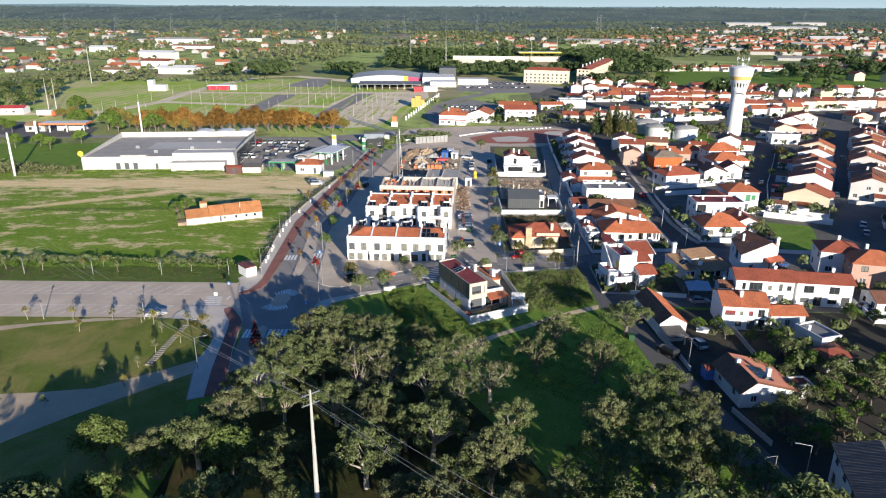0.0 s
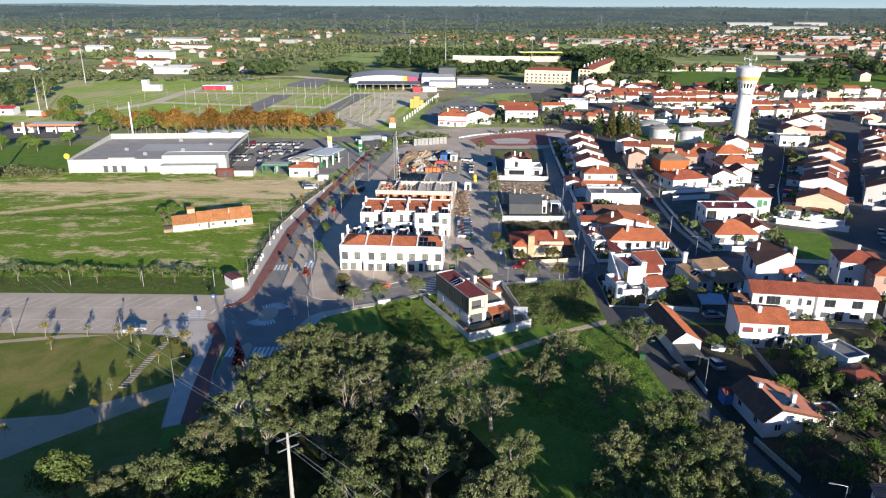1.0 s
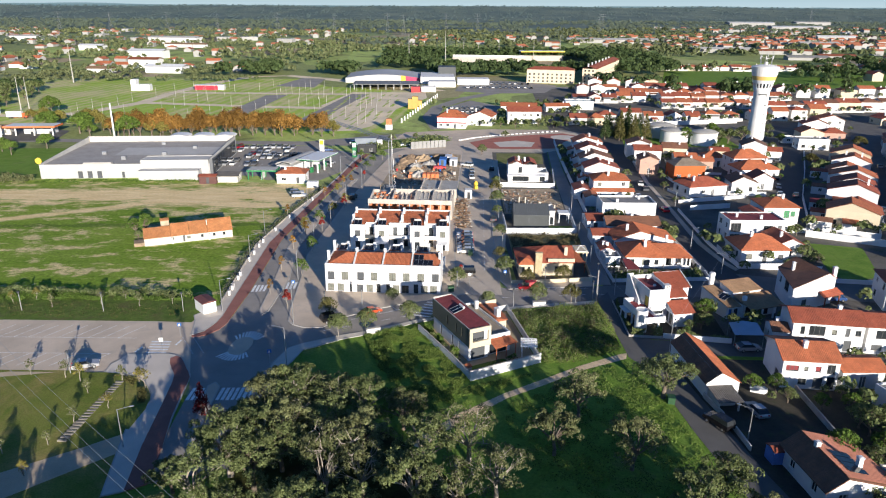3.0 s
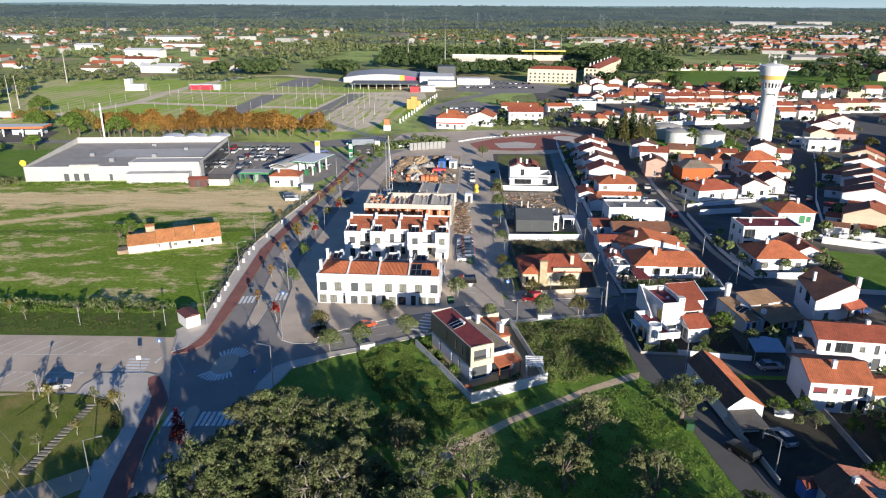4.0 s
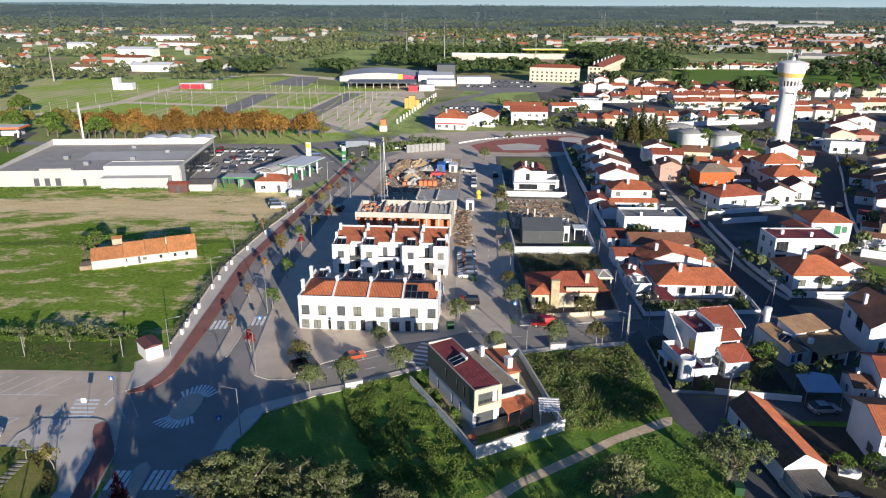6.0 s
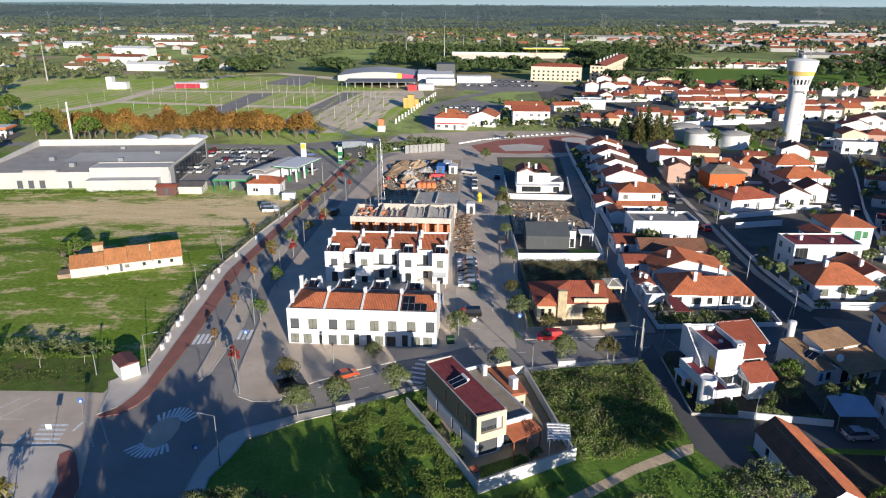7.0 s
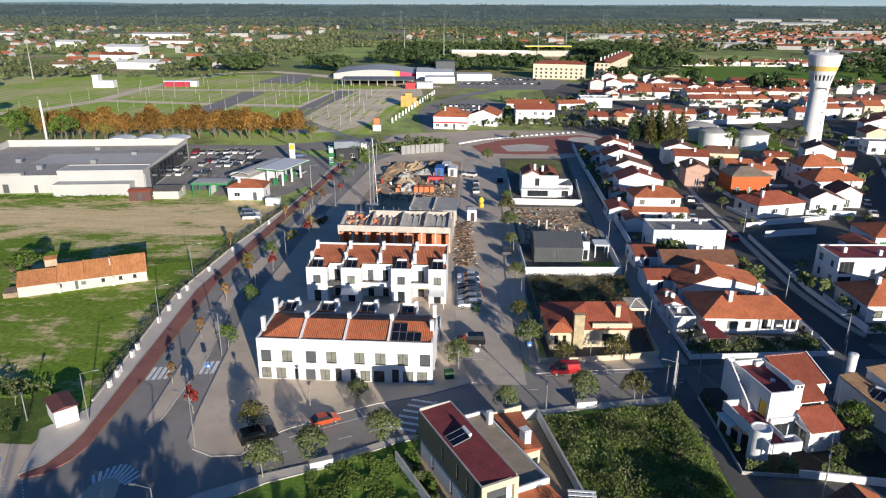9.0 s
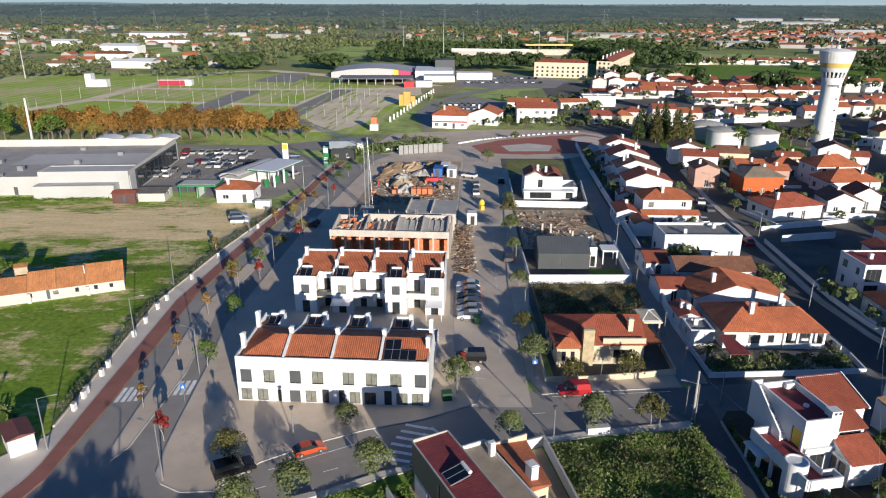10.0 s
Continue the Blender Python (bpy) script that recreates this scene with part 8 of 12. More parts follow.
    for i in range(3):
        sv = MB()
        x0 = 30 + i * 9
        for k in range(6):
            a0, a1 = math.pi * k / 6, math.pi * (k + 1) / 6
            sv.face([(x0 + 4 - 4 * math.cos(a0), 43, 6.2 + 1.0 * math.sin(a0)), (x0 + 4 - 4 * math.cos(a1), 43, 6.2 + 1.0 * math.sin(a1)), (x0 + 4 - 4 * math.cos(a1), 50, 6.2 + 1.0 * math.sin(a1)), (x0 + 4 - 4 * math.cos(a0), 50, 6.2 + 1.0 * math.sin(a0))][::-1])
            sv.face([(x0 + 4 - 4 * math.cos(a0), 43, 5.5), (x0 + 4 - 4 * math.cos(a1), 43, 5.5), (x0 + 4 - 4 * math.cos(a1), 43, 6.2 + 1.0 * math.sin(a1)), (x0 + 4 - 4 * math.cos(a0), 43, 6.2 + 1.0 * math.sin(a0))])
        part("white_vault", sv, FRAME_WHITE, th, "white membrane canopy vault")
    sg = MB()
    sg.rod((-0.6, 1.5, 5.9), (-0.6, 1.3, 5.9), 1.05, n=20)
    part("round_sign", sg, YELLOW_PAINT, th, "round yellow roof sign")
    s2 = MB()
    s2.box(-0.7, 1.4, 4.5, -0.5, 1.6, 5.0)
    part("sign_bracket", s2, METAL, th)


supermarket()
house(-79.6, 251.6, 5.6, 3.2, 2.6, "gable_x", 0.5, 3, mat("brown_boards", (0.11, 0.05, 0.045), 0.8), TILE_RED, "brown boarded shed beside the car park", 601, chimneys=0, over=0.2, group="car park sheds")
house(-73.6, 255.0, 6.6, 6.0, 2.3, "gable_x", 0.8, 3, WHITE_OLD, TILE_GREY, "small white shelter with grey roof", 602, chimneys=0, over=0.5, group="car park sheds")
house(-52.0, 254.6, 9.4, 6.6, 3.5, "hip", 1.5, 0, WHITE, TILE, "white station shop with orange hipped roof", 603, chimneys=1, group="petrol station buildings")


def wash_bay():
    th = thing("car_wash_bay", -67.6, 255.6, 0, "green framed open car-wash bay", "car wash")
    for px in (0, 4.6, 9.2):
        for py in (0, 5.0):
            b = MB()
            b.box(px, py, 0, px + 0.3, py + 0.3, 3.0)
            part("post", b, GREEN_PAINT, th)
    b = MB()
    b.box(-0.3, -0.3, 3.0, 9.8, 5.6, 3.5)
    part("fascia", b, GREEN_PAINT, th)
    b = MB()
    b.box(0, 0, 3.5, 9.5, 5.3, 3.55)
    part("roof", b, METAL_ROOF, th)
    b = MB()
    b.box(4.4, 0.31, 0, 4.59, 4.99, 2.4)
    part("bay_wall", b, FRAME_WHITE, th)
    b = MB()
    b.box(9.3, 0.31, 0, 9.49, 4.99, 2.4)
    part("bay_wall", b, FRAME_WHITE, th)


wash_bay()


def fuel_station():
    th = thing("fuel_canopy", -46.6, 272.6, -18, "white and green petrol station canopy with vaulted annex", "petrol station")
    b = MB()
    b.box(-4.2, -7.6, 4.75, 4.2, 7.6, 5.12)
    part("roof", b, FRAME_WHITE, th)
    b = MB()
    for y in (-7.7, 7.62):
        b.box(-4.3, y, 4.72, 4.3, y + 0.08, 5.0)
    part("green_band", b, GREEN_PAINT, th)
    b = MB()
    b.box(4.22, -7.6, 4.72, 4.3, 7.6, 4.95)
    part("green_band", b, GREEN_PAINT, th)
    for y in (-5, 0, 5):
        for x in (-2.4, 2.4):
            c = MB()
            c.box(x - 0.2, y - 0.2, 0, x + 0.2, y + 0.2, 4.7)
            part("column", c, FRAME_WHITE, th)
        p = MB()
        p.box(-0.4, y - 0.6, 0.0, 0.4, y + 0.6, 1.9)
        part("fuel_pump", p, GREEN_PAINT, th)
    v = MB()
    for k in range(8):
        a0, a1 = math.pi * 0.85 * k / 8, math.pi * 0.85 * (k + 1) / 8
        p0, p1 = (-7.6 - 3.4 * math.cos(a0), 3.2 + 1.4 * math.sin(a0)), (-7.6 - 3.4 * math.cos(a1), 3.2 + 1.4 * math.sin(a1))
        v.face([(p0[0], -11, p0[1]), (p1[0], -11, p1[1]), (p1[0], 9, p1[1]), (p0[0], 9, p0[1])][::-1])
        v.face([(p0[0], -11, p0[1] - 0.2), (p1[0], -11, p1[1] - 0.2), (p1[0], -11, p1[1]), (p0[0], -11, p0[1])])
    part("vault_roof", v, METAL_ROOF, th, "curved grey metal roof")
    s = MB()
    s.box(-10.8, -10.5, 0, -4.6, 8.5, 3.0)
    part("shop", s, WHITE, th)


fuel_station()


def sign_totem(x, y, h, w, colour, label, top=None):
    th = thing("price_totem", x, y, -12, label, "sign", "roadside totems")
    b = MB()
    b.box(-w / 2, -0.15, 0, w / 2, 0.15, h)
    part("panel", b, colour, th)
    c = MB()
    c.box(-w / 2 + 0.15, -0.19, h * 0.68, w / 2 - 0.15, -0.151, h * 0.95)
    part("emblem", c, top or FRAME_WHITE, th)
    for i in range(4):
        d = MB()
        d.box(-w / 2 + 0.2, -0.18, h * 0.15 + i * 0.5, w / 2 - 0.2, -0.151, h * 0.15 + i * 0.5 + 0.28)
        part("price_bar", d, FRAME_WHITE, th)


sign_totem(-49.8, 298.4, 6.2, 1.9, FRAME_WHITE, "white roadside totem with a yellow emblem", YELLOW_PAINT)
sign_totem(-36.3, 294.1, 6.0, 1.7, GREEN_PAINT, "green petrol station price totem with white bars")
house(-32.4, 303.6, 7.4, 3.2, 2.9, "flat", 0, -3, DARK_METAL, ROOF_GREY, "dark grey service container", 604, chimneys=0, detail=1, group="petrol station buildings")
bx = MB()
bx.box(-45.6, 246.2, 0, -42.0, 248.0, 1.9)
plain("utility_cabinet", bx, WHITE, "white utility cabinet by the fence", "cabinet")


def farmhouse():
    th = thing("farmhouse", -73.9, 186.3, 23.4, "long derelict farmhouse with flaking limewash and mossy orange roof", "house")
    L = 21.0
    walled(th, "wall", WHITE_OLD, rect(0, 0, L, 6.4), 0, 2.1, {0: [(6.2, 0.9, 0.7, 0.7, GLASS, 0), (9.0, 0.2, 0.5, 1.6, SHUTTER, 0), (10.0, 0.95, 0.8, 0.6, CURTAIN, 0), (13.3, 0.9, 0.6, 0.7, GLASS, 0), (16.2, 0.9, 0.6, 0.7, GLASS, 0), (18.6, 0.9, 0.6, 0.7, GLASS, 0)]})
    for x0, x1, rh in ((-0.1, 6.3, 1.75), (6.3, 10.6, 2.3), (10.6, 15.0, 2.4), (15.0, L + 0.1, 2.5)):
        rb = MB()
        rb.tiles((x0 + 0.02, -0.25, 2.05), (x1, -0.25, 2.05), (x1, 3.2, 2.05 + rh), (x0 + 0.02, 3.2, 2.05 + rh), 0.26, 0.04)
        rb.tiles((x1, 6.65, 2.05), (x0 + 0.02, 6.65, 2.05), (x0 + 0.02, 3.2, 2.05 + rh), (x1, 3.2, 2.05 + rh), 0.26, 0.04)
        part("roof", rb, TILE_OLD, th)
        if x1 < L:
            pw = MB()
            pw.face([(x1 - 0.12, -0.3, 2.0), (x1 + 0.12, -0.3, 2.0), (x1 + 0.12, 3.2, 2.3 + rh), (x1 - 0.12, 3.2, 2.3 + rh)])
            pw.face([(x1 + 0.12, 6.6, 2.0), (x1 - 0.12, 6.6, 2.0), (x1 - 0.12, 3.2, 2.3 + rh), (x1 + 0.12, 3.2, 2.3 + rh)])
            part("verge", pw, TILE_OLD, th)
    for x, rh in ((0.0, 1.7), (L, 2.4)):
        g = MB()
        g.face([(x, 0, 2.1), (x, 6.4, 2.1), (x, 3.2, 2.1 + rh)])
        part("gable", g, WHITE_OLD, th)
    for x in (6.2, 15.0):
        bt = MB()
        bt.box(x, -0.5, 0, x + 0.5, 0.0, 1.7)
        part("buttress", bt, WHITE_OLD, th)
    hc = chimney(th, 5.2, 5.2, 2.4, 4.9, 2.0, 1.0, mat("smoked_limewash", (0.42, 0.34, 0.24), 0.9, 0.15, 1, 5, 0.01), "wide old hearth chimney")
    ct = MB()
    ct.tiles((4.1, 4.6, 4.88), (6.3, 4.6, 4.88), (6.3, 5.85, 5.2), (4.1, 5.85, 5.2), 0.26)
    part("chimney_tiles", ct, TILE_OLD, hc)
    chimney(th, 15.0, 1.6, 3.2, 4.9, 0.18, 0.18, WHITE_OLD)
    rw = MB()
    rw.box(-2.4, 0.4, 0, -0.02, 3.6, 0.9)
    part("ruined_wall", rw, mat("rubble_stone", (0.30, 0.22, 0.15), 0.95, 0.3, 1, 6, 0.05), th)


farmhouse()


def kiosk():
    th = thing("kiosk", -46.3, 149.2, 42, "small white utility hut with maroon roof and grey doors", "utility hut")
    walled(th, "wall", WHITE, rect(-1.3, -2.0, 1.3, 2.0), 0, 2.3, {1: [(0.5, 0.1, 1.2, 2.0, SHUTTER, 1), (2.2, 0.1, 1.2, 2.0, SHUTTER, 1)]})
    r = MB()
    r.face([(-1.45, -2.15, 2.35), (0, -2.15, 2.62), (0, 2.15, 2.62), (-1.45, 2.15, 2.35)])
    r.face([(0, -2.15, 2.62), (1.45, -2.15, 2.35), (1.45, 2.15, 2.35), (0, 2.15, 2.62)])
    r.face([(-1.45, -2.15, 2.25), (1.45, -2.15, 2.25), (1.45, -2.15, 2.35), (0, -2.15, 2.62), (-1.45, -2.15, 2.35)])
    r.face([(1.45, -2.15, 2.25), (1.45, 2.15, 2.25), (1.45, 2.15, 2.35), (1.45, -2.15, 2.35)])
    r.face([(-1.45, 2.15, 2.25), (-1.45, -2.15, 2.25), (-1.45, -2.15, 2.35), (-1.45, 2.15, 2.35)])
    part("roof", r, mat("brown_red_sheet", (0.15, 0.055, 0.048), 0.75, 0.12, 1, 6, 0.004), th)


kiosk()


# --- water tower and tanks ---
def water_tower():
    th = thing("water_tower", 138.2, 337.6, 0, "tall white concrete water tower with yellow band and antennas", "water tower")
    s = MB()
    s.rings([(3.7, 0), (3.45, 8), (3.25, 16), (3.2, 19), (3.35, 21.5), (3.75, 23.2)], 32)
    part("shaft", s, WHITE, th, smooth=True)
    o = MB()
    for i in range(18):
        a0 = 2 * math.pi * i / 18
        a1 = a0 + 2 * math.pi / 18 * 0.42
        r0, r1 = 3.80, 4.25
        o.face([(r0 * math.cos(a0), r0 * math.sin(a0), 23.2), (r0 * math.cos(a1), r0 * math.sin(a1), 23.2), (r1 * math.cos(a1), r1 * math.sin(a1), 25.2), (r1 * math.cos(a0), r1 * math.sin(a0), 25.2)])
        o.face([(r0 * 0.86 * math.cos(a0), r0 * 0.86 * math.sin(a0), 23.2), (r0 * math.cos(a0), r0 * math.sin(a0), 23.2), (r1 * math.cos(a0), r1 * math.sin(a0), 25.2), (r1 * 0.86 * math.cos(a0), r1 * 0.86 * math.sin(a0), 25.2)])
        o.face([(r0 * math.cos(a1), r0 * math.sin(a1), 23.2), (r0 * 0.86 * math.cos(a1), r0 * 0.86 * math.sin(a1), 23.2), (r1 * 0.86 * math.cos(a1), r1 * 0.86 * math.sin(a1), 25.2), (r1 * math.cos(a1), r1 * math.sin(a1), 25.2)])
    part("gallery_piers", o, WHITE, th)
    d = MB()
    d.rings([(3.2, 23.2), (3.5, 25.2)], 32)
    part("gallery_core", d, GREY_WALL, th)
    b = MB()
    b.rings([(4.25, 25.2), (4.62, 26.6)], 32, cap=False)
    part("lower_bowl", b, WHITE, th, smooth=True)
    y = MB()
    y.rings([(4.63, 26.6), (5.08, 28.3)], 32, cap=False)
    part("yellow_band", y, mat("yellow_band", (0.68, 0.47, 0.14), 0.8, 0.1), th, smooth=True)
    u = MB()
    u.rings([(5.07, 28.3), (5.75, 32.2), (5.5, 32.3), (3.0, 32.9), (0.3, 33.2)], 32)
    part("upper_bowl", u, WHITE, th)
    for i in range(5):
        w = MB()
        a = -1.75
        z = 4 + i * 4.0
        w.rod((3.3 * math.cos(a + 0.4), 3.3 * math.sin(a + 0.4), z), (3.75 * math.cos(a + 0.4), 3.75 * math.sin(a + 0.4), z), 0.22, n=8)
        part("porthole", w, GLASS, th)
    for i in range(7):
        lt = MB()
        a = -2.2 + i * 0.14
        lt.box(3.4 * math.cos(a) - 0.15, 3.4 * math.sin(a) - 0.1, 20.3 - (i % 2) * 0.0, 3.4 * math.cos(a) + 0.15, 3.4 * math.sin(a) + 0.02, 20.8)
        part("lettering_bar", lt, SHUTTER, th)
    m = MB()
    m.rings([(0.9, 33), (0.7, 34.2)], 10)
    part("hatch", m, WHITE, th)
    for i in range(6):
        a = i * math.pi / 3
        q = MB()
        q.rod((2.4 * math.cos(a), 2.4 * math.sin(a), 32.8), (2.8 * math.cos(a), 2.8 * math.sin(a), 37.0 + (i % 3)), 0.09, n=5)
        q.rod((2.6 * math.cos(a), 2.6 * math.sin(a), 35.5), (2.6 * math.cos(a + 1.05), 2.6 * math.sin(a + 1.05), 36.2), 0.06, n=4)
        part("antenna_mast", q, METAL, th)
        p = MB()
        p.box(2.8 * math.cos(a) - 0.14, 2.8 * math.sin(a) - 0.12, 35.3, 2.8 * math.cos(a) + 0.14, 2.8 * math.sin(a) + 0.06, 36.8)
        part("antenna_panel", p, CLADDING, th)


water_tower()
for tx, ty, tr in ((98.0, 345.0, 6.0), (100.0, 331.5, 6.0), (111.5, 327.0, 5.6)):
    tk = thing("water_tank", tx, ty, 0, "round white concrete water tank with domed lid", "water tank", "water tanks")
    b = MB()
    b.rings([(tr, 0), (tr, 5.4)], 36, cap=False)
    part("tank_wall", b, WHITE, tk, smooth=True)
    b = MB()
    b.rings([(tr + 0.3, 5.3), (tr + 0.3, 5.6), (tr * 0.6, 6.3), (0.5, 6.7)], 36)
    part("dome", b, CONCRETE, tk)
    b = MB()
    b.rings([(0.5, 6.6), (0.5, 7.3)], 10)
    part("vent", b, CONCRETE, tk)

# --- buildings round the plaza ---
rs = house(2.4, 369.0, 14.0, 10.0, 5.4, "hip", 3.0, -8, WHITE, TILE, "white restaurant with red trim and orange pyramid roof", 610, group="plaza buildings")
for z in (2.5, 5.1):
    b = MB()
    b.box(-7.15, -5.12, z, 7.15, -5.01, z + 0.5)
    part("red_trim", b, RED_PAINT, rs)
b = MB()
b.box(2.0, -3.2, 6.8, 5.0, -1.2, 6.9)
part("solar_panel", b, PANEL, rs, m=pose(0, 0, 0.0))
house(17.4, 379.0, 12.0, 13.0, 4.6, "gable_y", 2.4, -14, WHITE, TILE, "white gabled hall with orange and dark slopes", 611, group="plaza buildings")
house(38.8, 384.0, 17.0, 9.0, 6.2, "gable_x", 2.0, 0, WHITE, TILE_RED, "white two-storey villa with red roof and balconies", 612, group="plaza buildings")
house(40.0, 424.0, 20.0, 9.0, 3.4, "gable_x", 1.6, -6, WHITE, TILE, "low white hall with orange roof", 613, detail=1, group="plaza buildings")
house(76.0, 436.0, 16.0, 10.0, 4.6, "flat", 0, -3, WHITE, GLASS, "white modern building with dark glazed front", 616, detail=1, group="plaza buildings")
house(62.0, 428.0, 14.0, 8.0, 3.0, "gable_x", 1.4, 8, WHITE, TILE, "low white hall with orange roof", 617, detail=1, group="plaza buildings")
ot = thing("fair_gate", -20.0, 434.0, 0, "orange rendered gate pavilion of the fairground", "pavilion")
for x, w, h in ((-3.4, 2.2, 5.4), (-1.1, 3.4, 6.8), (2.4, 2.2, 4.6)):
    b = MB()
    b.box(x, -2, 0, x + w, 2, h)
    part("block", b, mat("ochre_render", (0.58, 0.34, 0.10), 0.85, 0.1), ot)
gt = thing("fair_booth", -28.3, 360.0, 0, "red and white ticket booth", "booth")
b = MB()
b.box(-1.6, -1.4, 0, 1.6, 1.4, 2.4)
part("lower", b, WHITE, gt)
b = MB()
b.box(-1.2, -1.2, 2.4, 1.2, 1.2, 5.2)
part("upper", b, BRICK, gt)
for i in range(16):
    st = thing("fair_board", -23.6 + i * 1.07, 380 + i * 7.0, 12, "upright white display board on a concrete foot beside the road", "board", "fair boards")
    b = MB()
    b.box(-0.34, -0.12, 0.35, 0.34, 0.12, 2.3)
    part("panel", b, WHITE, st)
    b = MB()
    b.box(-0.6, -0.35, 0, 0.6, 0.35, 0.35)
    part("foot", b, CONCRETE, st)


HALL_ROOF = mat("hall_roof", (0.40, 0.41, 0.42), 0.7, 0.08, 0.05, 1, 0.004)
CANOPY = mat("canopy_roof", (0.20, 0.205, 0.205), 0.7, 0.08, 0.05, 1, 0.004)


HALL_RED = mat("hall_red", (0.46, 0.06, 0.13), 0.8, 0.1)


sheet("market_meadow", [(-330, 262.5), (-139.5, 256.5), (-136, 298), (-150, 309), (-205, 306), (-330, 312)], 0.008, GRASS, "lush meadow between the supermarket and the road", "grass")
sheet("station_forecourt", [(-262, 348), (-196, 322), (-172, 326), (-178, 350), (-214, 366), (-262, 372)], 0.046, LANE, "worn asphalt forecourt of the filling station", "road")
fs = thing("filling_station", -187.0, 336.5, 6, "filling station canopy with white roof and orange fascia", "filling station")
b = MB()
b.box(-11, -4.6, 4.4, 11, 4.6, 5.0)
part("canopy_roof", b, FRAME_WHITE, fs)
b = MB()
b.box(-11.1, -4.72, 4.3, 11.1, -4.61, 5.1).box(-11.12, -4.6, 4.3, -11.01, 4.6, 5.1).box(11.01, -4.6, 4.3, 11.12, 4.6, 5.1)
part("fascia", b, mat("orange_fascia", (0.62, 0.17, 0.06), 0.6, 0.06), fs, "orange canopy edge")
for x in (-8, 0, 8):
    b = MB()
    b.box(x - 0.25, -0.25, 0, x + 0.25, 0.25, 4.39)
    part("column", b, FRAME_WHITE, fs)
    b = MB()
    b.box(x - 1.4, -0.45, 0.15, x - 0.5, 0.45, 1.9).box(x - 1.8, -0.7, 0.0, x + 1.2, 0.7, 0.14)
    part("fuel_pump", b, DARK_METAL, fs)
b = MB()
b.box(-7, 5.5, 0, 6, 10.5, 3.4).box(-7.2, 5.3, 3.4, 6.2, 10.7, 3.7)
part("shop", b, WHITE, fs)
b = MB()
b.box(-13.2, -4.0, 0, -12.2, -3.7, 6.2)
part("price_sign", b, FRAME_WHITE, fs)
house(-204, 341, 9, 6, 3.0, "gable_x", 1.2, 8, WHITE_OLD, TILE_TAN, "low shed with a tan roof beside the filling station", 640, chimneys=0, detail=1)
house(-252, 398, 18, 8, 3.4, "gable_x", 1.2, 5, WHITE, mat("scarlet_sheet_roof", (0.50, 0.05, 0.05), 0.6, 0.1), "white workshop with a scarlet sheet roof", 641, chimneys=0, detail=1)
tk = thing("box_truck", -224, 386.5, 4, "white box truck with an orange cab", "truck")
b = MB()
b.box(-5.5, -1.2, 0.9, 2.2, 1.2, 3.7)
part("box_body", b, FRAME_WHITE, tk)
b = MB()
b.box(2.5, -1.15, 0.6, 4.8, 1.15, 2.9).box(-5.2, -0.5, 0.6, 2.5, 0.5, 0.89)
part("cab", b, mat("orange_cab_paint", (0.55, 0.13, 0.05), 0.4, 0.05), tk)
for x in (-4.2, -2.9, 3.6):
    b = MB()
    b.rod((x, -1.2, 0.5), (x, 1.2, 0.5), 0.5, n=12)
    part("wheel", b, DARK_METAL, tk)


def exhibition_hall():
    th = thing("exhibition_hall", -80.0, 572.0, 2.0, "large vaulted grey exhibition hall with yellow and red end", "hall")
    th.scale = (1, 1, 0.8)
    v = MB()
    n = 16
    L, D, h0, h1 = 57.0, 48.0, 4.6, 7.8
    prof = [(L * i / n, h0 + (h1 - h0) * math.sin(math.pi * i / n)) for i in range(n + 1)]
    for i in range(n):
        (xa, za), (xb, zb) = prof[i], prof[i + 1]
        v.face([(xa, 0, za), (xb, 0, zb), (xb, D, zb), (xa, D, za)])
    part("vault_roof", v, HALL_ROOF, th, smooth=True)
    for i in range(n):
        (xa, za), (xb, zb) = prof[i], prof[i + 1]
        f = MB()
        f.face([(xa, 0.02, 0), (xb, 0.02, 0), (xb, 0.02, zb), (xa, 0.02, za)])
        part("front_panel", f, CLADDING if i < 12 else (YELLOW_PAINT if i < 13 else HALL_RED), th)
    s = MB()
    s.box(0, 0.03, 0, 0.3, D, h0).box(L - 0.3, 0.03, 0, L, D, h0)
    part("side_wall", s, WHITE, th)
    c = MB()
    c.box(10, -48, 4.6, 57, -24, 5.0)
    part("canopy", c, CANOPY, th, "long grey canopy")
    k = MB()
    k.box(12, -26, 0, 55, -24.1, 4.6)
    part("canopy_back", k, DARK_METAL, th)
    for i in range(9):
        p = MB()
        p.box(11 + i * 5.6, -46, 0, 11.5 + i * 5.6, -45.5, 4.6)
        part("canopy_post", p, METAL, th)
    for x, y, w, d, h, m_ in ((58, -8, 26, 40, 6.5, WHITE), (72, 20, 14, 16, 13, GREY_WALL), (64, -30, 20, 14, 5, WHITE), (86, -14, 24, 14, 5.5, WHITE), (52, -62, 6, 6, 4.5, RED_PAINT), (59, -60, 10, 8, 4.5, WHITE)):
        b = MB()
        b.box(x, y, 0, x + w, y + d, h)
        part("annex", b, m_, th)


